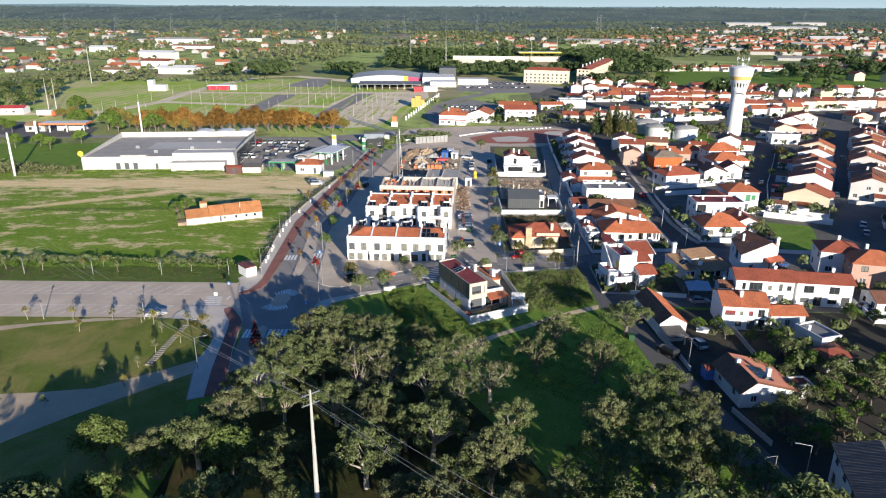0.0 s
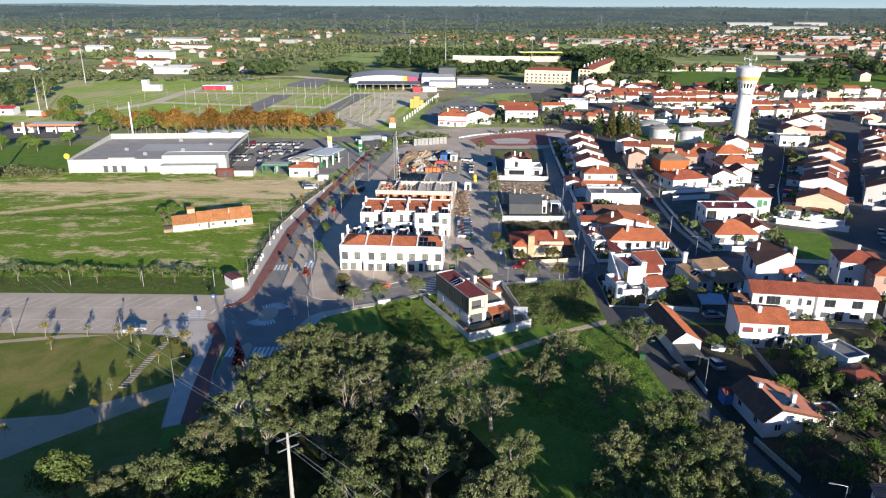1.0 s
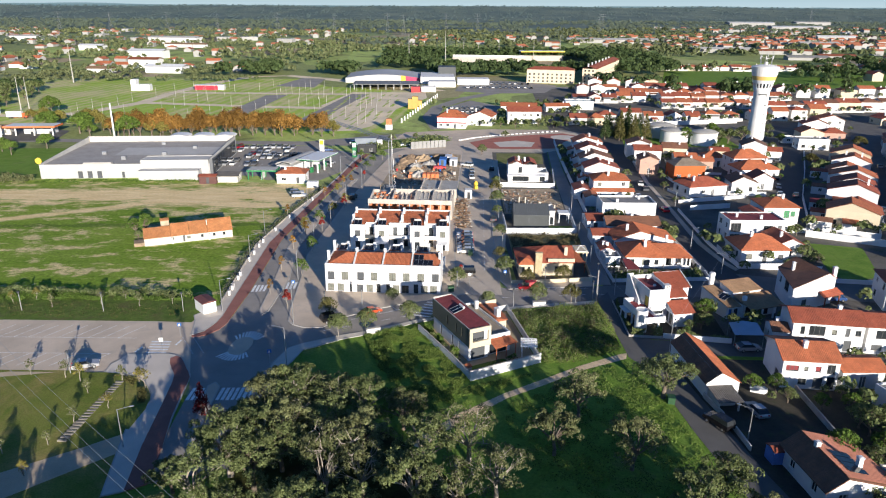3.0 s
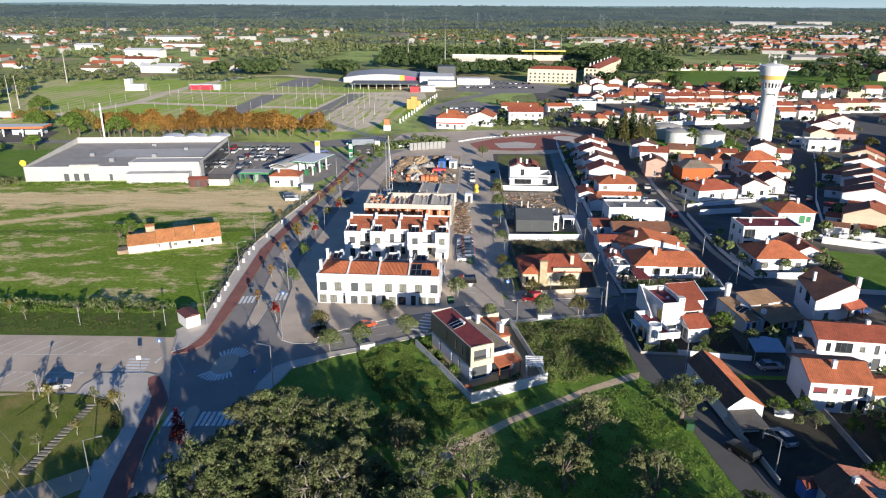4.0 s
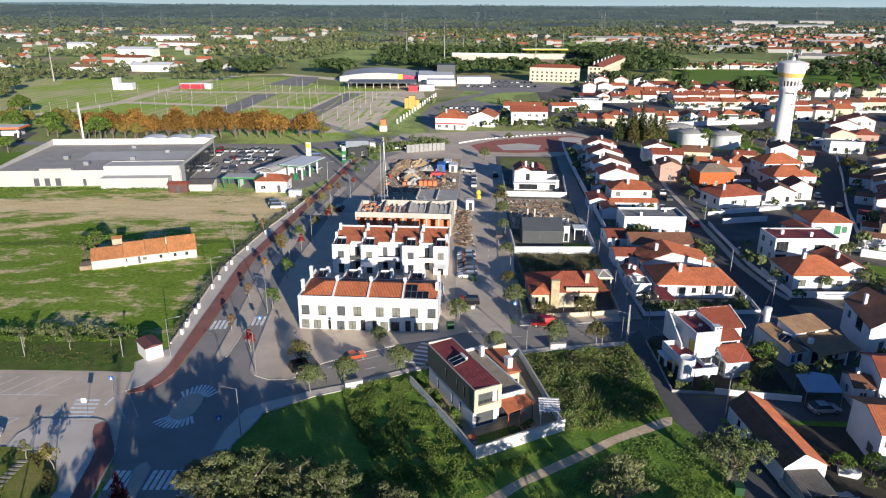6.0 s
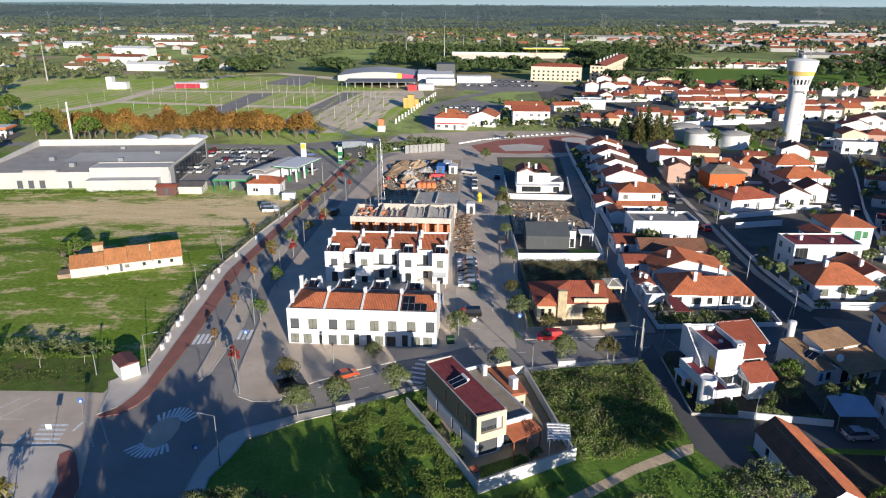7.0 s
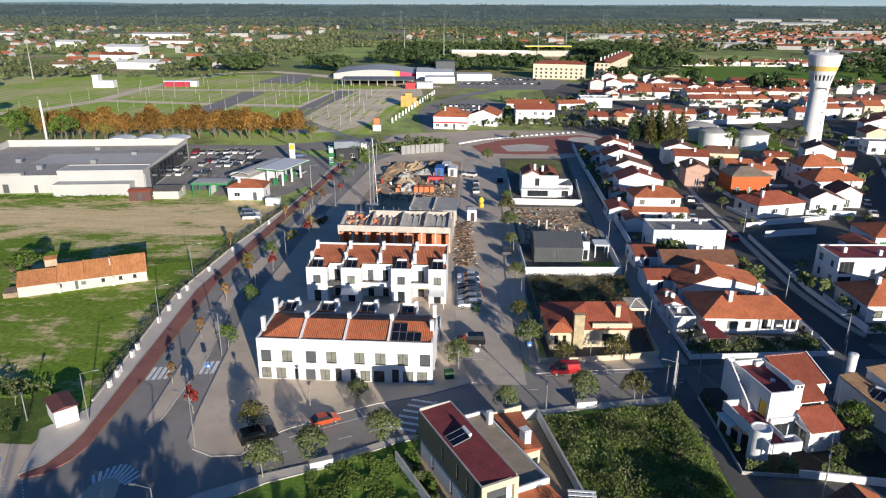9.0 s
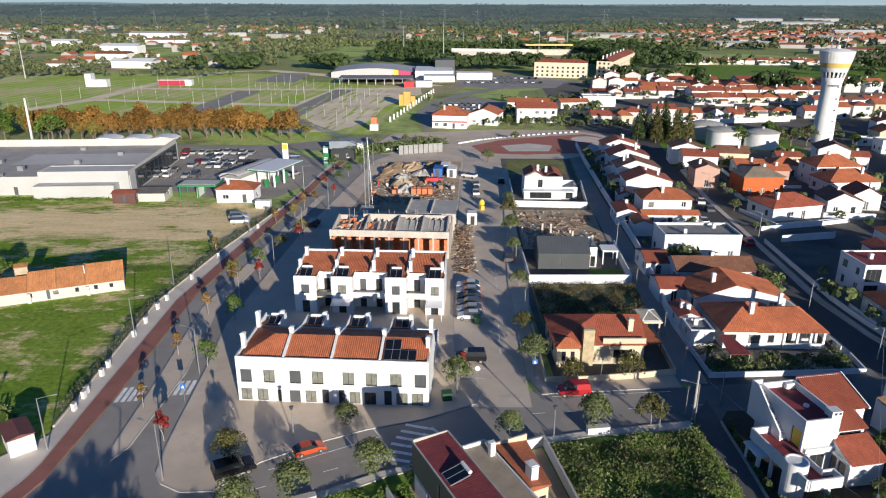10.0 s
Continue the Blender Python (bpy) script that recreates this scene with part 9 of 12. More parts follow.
exhibition_hall()
PALE_CREAM = mat("pale_cream_render", (0.70, 0.59, 0.44), 0.85, 0.06, 0.3, 3, 0.004)
fl = thing("apartment_block", 60.5, 580.0, -14, "pale cream four-storey apartment block with red roof", "apartment block", "apartment blocks")
walled(fl, "wall", PALE_CREAM, rect(0, 0, 36, 11), 0, 10.4, {0: [(1.5 + 3.5 * i, 1 + 2.6 * j, 1.4, 1.3, (GLASS, SHUTTER, GLASS)[(i + j) % 3], 1) for i in range(10) for j in range(3)], 3: [(2, 4, 1.3, 1.3, GLASS, 1)]})
b = MB()
hip_roof(b, 0, 0, 36, 11, 10.4, 2.0)
part("roof", b, TILE_RED, fl)
fl = thing("apartment_block", 103.0, 577.0, 68, "pale cream four-storey apartment block with red roof", "apartment block", "apartment blocks")
walled(fl, "wall", PALE_CREAM, rect(0, -11, 105, 0), 0, 11.2, {0: [(2 + 3.6 * i, 1 + 2.7 * j, 1.4, 1.3, (GLASS, SHUTTER, GLASS)[(i + j) % 3], 1) for i in range(28) for j in range(3)], 3: [(1.5 + 3.0 * i, 1 + 2.7 * j, 1.3, 1.3, GLASS, 1) for i in range(3) for j in range(4) if 1 + 2.7 * j < 9.8]})
for i in range(7):
    b = MB()
    gable_roof(b, 15 * i, -11, 15 * i + 14.9, 0, 11.2 + 0.5 * i * 0.3, 1.8, "x", 0.2)
    part("roof", b, TILE_RED, fl)
    chimney(fl, 15 * i + 7, -3, 12, 14.6, 1.6, 0.8)
sd = thing("stadium_stand", 2.0, 778.0, -8, "long concrete stadium terrace with white back wall", "stadium")
for i in range(6):
    b = MB()
    b.box(0, i * 1.6, 0, 76, i * 1.6 + 1.6 - 0.01, 1.2 + i * 0.9)
    part("terrace_step", b, RAW, sd)
b = MB()
b.box(0, 9.7, 0, 76, 10.1, 7.6)
part("back_wall", b, WHITE, sd)
sd = thing("stadium_grandstand", 78.0, 808.0, 3, "covered grandstand with a yellow edged roof", "stadium")
b = MB()
b.box(0, 0, 0, 46, 12, 5.6)
part("seating", b, RAW, sd)
b = MB()
b.box(-1, -4, 9.6, 47, 13, 10.6)
part("roof", b, FRAME_WHITE, sd)
b = MB()
b.box(-1, -4.12, 9.5, 47, -4.01, 10.7)
part("roof_edge", b, YELLOW_PAINT, sd)
for i in range(6):
    b = MB()
    b.box(i * 9, 11, 5.6, i * 9 + 0.4, 11.4, 9.6)
    part("roof_post", b, METAL, sd)

# --- fairground ---
sheet("fairground", [(-330, 350), (-200, 372), (-56, 346), (-30, 352), (-24, 400), (-8, 470), (-30, 520), (-90, 545), (-120, 600), (-330, 585)], 0.012, FAIR_LAWN, "green fairground field with gravel paths", "field")
FAIR = mat("fair_gravel", (0.78, 0.65, 0.45), 0.95, 0.15, 0.06, 2, 0.02)
sheet("fair_path", [(-300, 376), (-198, 400), (-182, 450), (-183, 496), (-176, 558), (-161, 612), (-139, 620), (-139, 628), (-170, 618), (-185, 560), (-191, 496), (-191, 452), (-205, 408), (-300, 388)], 0.020, FAIR, "pale gravel fair path", "path")
sheet("fair_path", [(-186, 446), (-121, 434), (-72, 427), (-40, 424), (-40, 432), (-72, 436), (-121, 442), (-185, 454)], 0.028, FAIR, "pale gravel fair path", "path")
sheet("fair_path", [(-182, 498), (-85, 496), (-40, 492), (-40, 500), (-85, 504), (-181, 506)], 0.032, FAIR, "pale gravel fair path", "path")
sheet("fair_path", [(-140, 622), (-60, 560), (-20, 512), (-2, 524), (-60, 580), (-135, 632)], 0.034, FAIR, "pale gravel fair path", "path")
sheet("fair_path", [(-66, 352), (-44, 356), (-33, 380), (-30, 430), (-14, 480), (-16, 512), (-66, 510), (-76, 443), (-62, 380)], 0.016, FAIR, "worn gravel of the fairground", "path")
sheet("fair_asphalt", [(-125, 376), (-112, 376), (-107, 494), (-121, 490)], 0.040, ASPHALT, "grey asphalt fair lane", "road")
sheet("fair_asphalt", [(-80, 366), (-66, 366), (-64, 420), (-54, 500), (-66, 500), (-74, 425)], 0.040, ASPHALT, "grey asphalt fair lane", "road")
sheet("fair_asphalt", [(-128, 545), (-98, 538), (-100, 600), (-120, 606)], 0.044, ASPHALT, "grey asphalt parking of the fairground", "road")
gs = MB()
r = random.Random(5)
for i in range(88):
    row, col = divmod(i, 8)
    x, y = -71 + 5.2 * col + r.uniform(-1.2, 1.2), 362 + 12.6 * row + r.uniform(-2, 2)
    if r.random() < 0.2 or x < -72 + (y - 362) * 0.02:
        continue
    l, w, z = r.uniform(8, 12.5), r.uniform(0.9, 2.4), 0.046 + 0.0006 * i
    gs.face([(x, y, z), (x + w, y + 0.3, z), (x + w * 0.8 + l * 0.12, y + l, z), (x + l * 0.12, y + l - 0.4, z)])
plain("fair_grass_strips", gs, FAIR_LAWN, "green strips between the fair lanes", "grass", kind="stuff")
wb = thing("fair_building", -219.5, 511.0, 3, "white fair building with a tall end slab", "building")
for x0, x1, h in ((0, 3.6, 7.6), (3.6, 12.5, 4.2)):
    b = MB()
    b.box(x0, 0, 0, x1 - 0.01, 6, h)
    part("block", b, WHITE, wb)
rb_ = thing("fair_pavilion", -178.0, 518.0, 3, "long red fair pavilion with white roof", "pavilion")
b = MB()
b.box(0, 0, 0, 16, 6, 3.2)
part("body", b, mat("crimson_cladding", (0.34, 0.022, 0.045), 0.6, 0.1), rb_)
b = MB()
b.box(-0.3, -0.3, 3.2, 16.3, 6.3, 3.5)
part("roof", b, FRAME_WHITE, rb_)
b = MB()
b.box(16.01, 0.5, 0, 20, 5.5, 3.4)
part("annex", b, WHITE, rb_)
pole_mb = MB()
pole_mb.rod((0, 0, 0), (0, 0, 6.2), 0.10, 0.06, 6)
pole_me = pole_mb.mesh("fair_pole", CONCRETE)
count = 0
for i in range(14):
    for j in range(14):
        x, y = -205 + i * 13.4 + j * 1.9, 378 + j * 12.6 - i * 0.8
        if x > -34 or y > 560:
            continue
        if r.random() < 0.42:
            continue
        ob = new("fair_pole", pole_me)
        ob.matrix_basis = pose(x + r.uniform(-1, 1), y + r.uniform(-1, 1), 0, 0, 0, 0)
        tagged(ob, "slim concrete lighting pole of the fairground", "pole", "fair poles")

# --- distant houses ---
def far_template(w, d, h, roof, wall, tiles):
    th = thing("distant_house", 0, 0, 0, "small distant white house with tiled roof", "house", "distant houses")
    walled(th, "wall", wall, rect(-w / 2, -d / 2, w / 2, d / 2), 0, h)
    rb = MB()
    if roof == "hip":
        hip_roof(rb, -w / 2, -d / 2, w / 2, d / 2, h, 2.0)
    elif roof == "flat":
        rb.box(-w / 2 - 0.2, -d / 2 - 0.2, h, w / 2 + 0.2, d / 2 + 0.2, h + 0.4)
    else:
        gable_roof(rb, -w / 2, -d / 2, w / 2, d / 2, h + 0.02, 2.2, roof[-1])
        gable_pair(th, wall, -w / 2, -d / 2, w / 2, d / 2, h, 2.0, roof[-1])
    part("roof", rb, tiles, th)
    return th


TEMPLATES = [(12, 9, 3.2, "hip", WHITE, TILE), (10, 9, 5.8, "hip", FAR_WHITE, TILE_RED), (14, 9, 3.2, "gable_x", FAR_WHITE, TILE), (10, 12, 5.6, "gable_y", FAR_WHITE, TILE), (13, 9, 5.6, "gable_x", CREAM, TILE_RED), (16, 10, 4.0, "gable_x", FAR_WHITE, TILE_TAN),
             (26, 14, 5.5, "flat", FAR_WHITE, FRAME_WHITE), (11, 9, 5.6, "gable_x", FAR_WHITE, TILE_RED)]
made = []
FAR_STUFF = []
SPOTS = []
rf = random.Random(21)


def far_patch(x0, x1, y0, y1, n, kinds, gap=15.0):
    tries = 0
    got = 0
    while got < n and tries < n * 30:
        tries += 1
        x, y = rf.uniform(x0, x1), rf.uniform(y0, y1)
        g = gap * (0.7 + y / 1500.0)
        if any((x - a) ** 2 + (y - b) ** 2 < g * g for a, b in SPOTS):
            continue
        SPOTS.append((x, y))
        got += 1
        k = rf.choice(kinds)
        m = pose(x, y, 0, 0, 0, rf.choice((0, 90, 5, -12, 20)) + rf.uniform(-4, 4))
        if y > 790:
            FAR_STUFF.append((TEMPLATES[k], m))
            continue
        if len(made) < len(TEMPLATES) or made[k] is None:
            while len(made) < len(TEMPLATES):
                made.append(None)
            made[k] = far_template(*TEMPLATES[k])
            made[k].matrix_basis = m
        else:
            copy_thing(made[k], m)


far_patch(-520, -370, 330, 470, 9, (0, 1, 2))
far_patch(-510, -425, 765, 789, 9, (0, 2, 7))
far_patch(-420, -380, 640, 700, 3, (0, 2))
far_patch(-330, -190, 655, 700, 5, (0, 2, 4))
far_patch(-420, -230, 700, 790, 6, (0, 2))
far_patch(-900, -230, 830, 1050, 40, (0, 2, 2, 7))
far_patch(-1100, -200, 1050, 1700, 110, (0, 1, 2, 3, 5, 6))
far_patch(-100, 500, 1000, 1400, 60, (0, 1, 2, 7))
far_patch(340, 560, 440, 620, 24, (3, 4, 7))
far_patch(420, 560, 690, 789, 10, (0, 4, 7))
far_patch(470, 950, 795, 1020, 45, (1, 3, 4, 7))
far_patch(330, 1000, 1030, 1400, 210, (1, 2, 4, 7, 7), 9.0)
far_patch(500, 1500, 1400, 2000, 120, (1, 2, 4, 6, 7))
far_patch(330, 460, 300, 430, 16, (3, 4, 7))
far_wall, far_roof = MB(), {}
for (w, d, h, roof, wall, tiles), m in FAR_STUFF:
    a, b = MB(), MB()
    a.box(-w / 2, -d / 2, 0, w / 2, d / 2, h)
    if roof == "hip":
        hip_roof(b, -w / 2, -d / 2, w / 2, d / 2, h, 2.0)
    elif roof == "flat":
        b.box(-w / 2 - 0.2, -d / 2 - 0.2, h, w / 2 + 0.2, d / 2 + 0.2, h + 0.4)
    else:
        gable_roof(b, -w / 2, -d / 2, w / 2, d / 2, h + 0.02, 2.2, roof[-1])
        gable_ends(a, -w / 2, -d / 2, w / 2, d / 2, h, 2.0, roof[-1])
    for src, dst in ((a, far_wall), (b, far_roof.setdefault(tiles.name, (MB(), tiles))[0])):
        n = len(dst.v)
        dst.v += [tuple(m @ Vector(p)) for p in src.v]
        dst.f += [tuple(n + i for i in f) for f in src.f]
plain("distant_settlement", far_wall, FAR_WHITE, "white walls of countless far houses", "houses", kind="stuff")
for mb, tiles in far_roof.values():
    plain("distant_roofs", mb, mat("far_" + tiles.name, (0.40, 0.14, 0.07) if tiles is not FRAME_WHITE else (0.45, 0.45, 0.44), 0.85, 0.25, 0.02, 0.2, 0), "roofs of countless far houses", "roofs", kind="stuff")
SHEDS = ((318, 972, 75, 18, 5, METAL_ROOF), (392, 944, 66, 12, 4.5, TILE), (384, 842, 44, 16, 3.2, ROOF_GREY), (432, 866, 40, 18, 3.4, TILE), (192, 1210, 145, 26, 6, METAL_ROOF), (640, 1290, 62, 12, 9, FRAME_WHITE),
         (869, 2300, 135, 60, 12, FRAME_WHITE), (842, 1935, 126, 40, 9, FRAME_WHITE), (1170, 2500, 110, 50, 10, METAL_ROOF), (530, 1120, 55, 20, 6, METAL_ROOF),
         (-356, 815, 40, 17, 8, FRAME_WHITE), (-265, 643, 34, 14, 5.5, FRAME_WHITE), (-316, 642, 22, 9, 3.6, TILE_TAN), (-300, 690, 28, 13, 8, TILE), (-461, 1122, 76, 26, 9, METAL_ROOF), (-480, 950, 32, 13, 6, FRAME_WHITE), (-718, 1190, 50, 20, 7, METAL_ROOF), (-400, 1030, 60, 14, 4, TILE_TAN))
for x, y, w, d, h, rf_ in SHEDS:
    wh = thing("warehouse", x, y, -6, "large distant white shed with a low-pitched roof", "warehouse", "distant warehouses")
    b = MB()
    b.box(0, 0, 0, w, d, h)
    part("wall", b, FAR_WHITE if x > 0 else WHITE, wh)
    b = MB()
    b.face([(-1, -1, h + 0.02), (w + 1, -1, h + 0.02), (w + 1, d / 2, h + 2), (-1, d / 2, h + 2)])
    b.face([(-1, d / 2, h + 2), (w + 1, d / 2, h + 2), (w + 1, d + 1, h + 0.02), (-1, d + 1, h + 0.02)])
    part("roof", b, rf_, wh)

# ---- vegetation ----
def quads_mesh(name, v, material, n=4):
    """A mesh of loose n-cornered leaves from an array of corners (count, n, 3)."""
    c = len(v)
    me = bpy.data.meshes.new(name)
    me.vertices.add(c * n)
    me.vertices.foreach_set("co", v.reshape(-1).astype(np.float32))
    me.loops.add(c * n)
    me.loops.foreach_set("vertex_index", np.arange(c * n, dtype=np.int32))
    me.polygons.add(c)
    me.polygons.foreach_set("loop_start", np.arange(0, c * n, n, dtype=np.int32))
    me.polygons.foreach_set("loop_total", np.full(c, n, dtype=np.int32))
    me.materials.append(material)
    me.update()
    me.validate()
    return me


def leaves(rg, centres, normals, size):
    """Leaf sprays: quads round the centres, turned roughly outwards."""
    k = len(centres)
    nrm = normals + rg.normal(0, 0.45, (k, 3))
    nrm /= np.linalg.norm(nrm, axis=1)[:, None] + 1e-9
    t = np.cross(nrm, rg.normal(0, 1, (k, 3)))
    t /= np.linalg.norm(t, axis=1)[:, None] + 1e-9
    b = np.cross(nrm, t)
    s = (size * rg.uniform(0.6, 1.35, k))[:, None]
    f = rg.uniform(0.5, 0.9, k)[:, None]
    return np.stack([centres - t * s, centres - b * s * f * 0.7, centres + t * s, centres + b * s * f], 1)


def crown_points(rg, lobes, count):
    """Points and outward normals spread over lobes (x, y, z, r, flat)."""
    lob = np.array(lobes)
    w = lob[:, 3] ** 2
    pick = rg.choice(len(lob), count, p=w / w.sum())
    d = rg.normal(0, 1, (count, 3))
    d /= np.linalg.norm(d, axis=1)[:, None]
    d[:, 2] = np.where(d[:, 2] < -0.35, -d[:, 2], d[:, 2])
    r = lob[pick, 3] * (0.62 + 0.42 * rg.random(count) ** 0.6)
    p = lob[pick, :3] + d * r[:, None] * np.stack([np.ones(count), np.ones(count), lob[pick, 4]], 1)
    # clumping: drop points in a coarse 3d pattern to leave gaps
    g = np.sin(p[:, 0] * 2.9 + 1.3) + np.sin(p[:, 1] * 3.3 + p[:, 2] * 1.1) + np.sin(p[:, 2] * 3.7 + p[:, 0] * 0.9)
    keep = g + rg.normal(0, 0.7, count) > -1.15
    return p[keep], d[keep]


def limbs(mb, rg, base, lobes, r0, fork):
    mb.rod((base[0], base[1], 0), (base[0], base[1], fork * 0.5), r0 * 1.25, r0, 8, False)
    top = (base[0] + rg.normal(0, 0.15), base[1] + rg.normal(0, 0.15), fork)
    mb.rod((base[0], base[1], fork * 0.5), top, r0, r0 * 0.85, 8, False)
    for lb in lobes:
        mid = (top[0] + (lb[0] - top[0]) * 0.5 + rg.normal(0, 0.25), top[1] + (lb[1] - top[1]) * 0.5 + rg.normal(0, 0.25), top[2] + (lb[2] - top[2]) * 0.62)
        mb.rod(top, mid, r0 * 0.5, r0 * 0.3, 6, False)
        mb.rod(mid, (lb[0], lb[1], lb[2] + lb[3] * 0.2), r0 * 0.3, r0 * 0.08, 5, False)
        for q in range(2):
            e = rg.normal(0, 1, 3)
            e = e / np.linalg.norm(e) * lb[3] * 0.8
            mb.rod(mid, (lb[0] + e[0], lb[1] + e[1], lb[2] + abs(e[2]) * 0.5), r0 * 0.16, r0 * 0.05, 4, False)


def tree(name, seed, height, spread, n_lobes, count, size, leaf, bark, label, category, group, r0=0.3, fork=0.3, flat=0.8, lobe=0.34, bare=False):
    rg = np.random.default_rng(seed)
    th = thing(name, 0, 0, 0, label, category, group)
    lobes = []
    for i in range(n_lobes):
        a = i * 2.399 + rg.uniform(-0.4, 0.4)
        q = math.sqrt((i + 0.4) / n_lobes)
        x, y = spread * 0.72 * q * math.cos(a), spread * 0.72 * q * math.sin(a)
        z = height * (0.80 - 0.33 * q * q) + rg.uniform(-0.06, 0.06) * height
        lobes.append((x, y, z, spread * lobe * rg.uniform(0.75, 1.25), flat))
    tb = MB()
    limbs(tb, rg, (0, 0), lobes, r0, height * fork)
    part("trunk", tb, bark, th)
    p, d = crown_points(rg, lobes, count)
    part("crown", quads_mesh("crown", leaves(rg, p, d, size), leaf), None, th)
    return th


def plant(template, spots, rr, s0=0.85, s1=1.2, first=True):
    for i, (x, y) in enumerate(spots):
        s = rr.uniform(s0, s1)
        m = pose(x, y, 0, 0, 0, rr.uniform(0, 360)) @ Matrix.Diagonal((s, s, s * rr.uniform(0.9, 1.1), 1))
        t = template[rr.randrange(len(template))]
        if t.get("used") is None:
            t["used"] = 1
            t.matrix_basis = m
            t.scale = (1, 1, 1)
            t.matrix_basis = m
        else:
            sc = t.scale.copy()
            t.scale = (1, 1, 1)
            c = copy_thing(t, m)
            t.scale = sc
            c.matrix_basis = m


rt = random.Random(77)
OAK = "cork oak with grey-green crown and twisted limbs"


def oak(seed, height, spread, count, size, leaf, bark, label, boughs=13, sprays=7, r0=0.32, thin=0.0, group="oak grove"):
    """An oak: a forked trunk, twisted boughs, and on each bough a cluster of small leafy sprays of uneven height."""
    rg = np.random.default_rng(seed)
    th = thing("oak_tree", 0, 0, 0, label, "tree", group)
    ends, lobes = [], []
    for i in range(boughs):
        a = i * 2.399 + rg.uniform(-0.5, 0.5)
        q = math.sqrt((i + 0.3) / boughs) * rg.uniform(0.85, 1.1)
        x, y = spread * 0.78 * q * math.cos(a), spread * 0.78 * q * math.sin(a)
        z = height * (0.78 - 0.30 * q * q) + rg.uniform(-0.09, 0.07) * height
        ends.append((x, y, z, spread * 0.26, 0.8))
        for k in range(sprays):
            e = rg.normal(0, 1, 3)
            e /= np.linalg.norm(e)
            reach = spread * 0.27 * rg.uniform(0.5, 1.1)
            lobes.append((x + e[0] * reach, y + e[1] * reach, z + (e[2] if e[2] > 0 else e[2] * 0.8) * reach * 0.8, spread * rg.uniform(0.09, 0.155), 0.85))
    tb = MB()
    limbs(tb, rg, (0, 0), ends, r0, height * 0.27)
    if thin:
        for x, y, z, r, _ in lobes[::2]:
            near_end = min(ends, key=lambda e: (e[0] - x) ** 2 + (e[1] - y) ** 2)
            tb.rod(near_end[:3], (x, y, z + r * 0.8), 0.06, 0.02, 4, False)
    part("trunk", tb, bark, th)
    p, d = crown_points(rg, lobes, count)
    part("crown", quads_mesh("crown", leaves(rg, p, d, size), leaf), None, th)
    return th


oaks = [oak(10 + i, 8.8, 5.0, 9300, 0.127, OAK_LEAF if i != 3 else DRY_LEAF, BARK if i % 2 else BARK_PALE, OAK, 12 + i) for i in range(4)]
back_oaks = [tree("oak_tree", 16, 8.8, 5.0, 30, 2600, 0.29, OAK_LEAF, BARK, OAK, "tree", "oak grove", 0.34, 0.26, 0.8, 0.22)]
GROVE = [(-27, 66), (-21.7, 70), (-17, 66), (-22, 78)]
GROVE += [(-15.5, 107), (-5, 109.5), (-15, 98.5), (-2, 100), (-5.4, 82), (-11, 83), (-1.5, 80), (9.5, 83), (-20, 104), (-22.5, 96), (-10, 103), (-24, 89), (-16, 88), (-20.5, 111), (-25, 103), (-11, 111), (-28, 92), (-3, 92), (-30, 84), (1, 86), (-20, 100), (-9, 88)]
GROVE += [(22.4, 82), (20.8, 76), (16.6, 69), (23, 73), (26, 68), (1.1, 70), (-5, 68), (13, 66), (29, 79), (-10, 74), (6, 73), (-1, 64), (8, 64), (20, 64)]
GROVE += [(33.5, 93), (31, 86), (29, 89), (27, 74), (33, 76), (36, 80), (30, 70), (-30, 58), (-20, 56), (-8, 55), (4, 54), (16, 56), (28, 60), (-40, 55), (37, 74), (38.5, 69), (35, 66), (41, 62), (33, 82), (36.5, 87)]
plant(oaks, [g for g in GROVE if g[1] > 62.5], rt, 0.78, 1.08)
GREEN_OAK = leaf_mat("green_oak_leaves", (0.074, 0.112, 0.028), (0.215, 0.275, 0.085))
full_oaks = [tree("oak_tree", 18 + i, 7.4, 4.7, 40, 6400, 0.185, GREEN_OAK, BARK, "full green oak with a dense crown down to low boughs", "tree", "oak grove", 0.3, 0.2, 0.85, 0.235) for i in range(2)]
plant(full_oaks, [(-46.6, 79.0), (-37.6, 75.5), (-33.2, 80.5), (-41, 66.5), (-49.5, 66), (-28.2, 76.5)], rt, 0.85, 1.02)
plant(back_oaks, [g for g in GROVE if g[1] <= 62.5], rt, 1.15, 1.35)
plant(back_oaks, [(-45.6, 60.0)], random.Random(77), 1.34, 1.38)
plant(oaks, [(-38.0, 75.5), (-33.0, 77.5)], random.Random(75), 0.92, 1.0)
plant(oaks, [(-23.8, 110.4), (-26.3, 98.9)], rt, 1.05, 1.15)
plant(oaks, [(-32.4, 95.5)], rt, 0.6, 0.65)
bare_oaks = [oak(27, 8.4, 4.6, 3800, 0.125, DRY_LEAF, BARK_PALE, "half-bare cork oak with pale exposed limbs", 12, 6, 0.26, 1.0)]
plant(bare_oaks, [(7.1, 94.9), (4.0, 102.4), (-9, 95), (2.4, 92.4), (-13.5, 99), (-18.4, 113.2), (-15.0, 111.5), (-21.5, 106.5)], rt, 0.95, 1.15)
single = [oak(31, 7.4, 4.6, 8500, 0.12, OAK_LEAF, BARK, "spreading oak beside the lane with open crown", 15, 9, 0.28, 0.0, "lone oaks"),
          oak(33, 5.6, 3.0, 4600, 0.105, DRY_LEAF, BARK, "small grey-green oak on the grass", 12, 9, 0.18, 0.0, "lone oaks")]
plant(single[:1], [(34.1, 118.6)], rt, 1.12, 1.12)
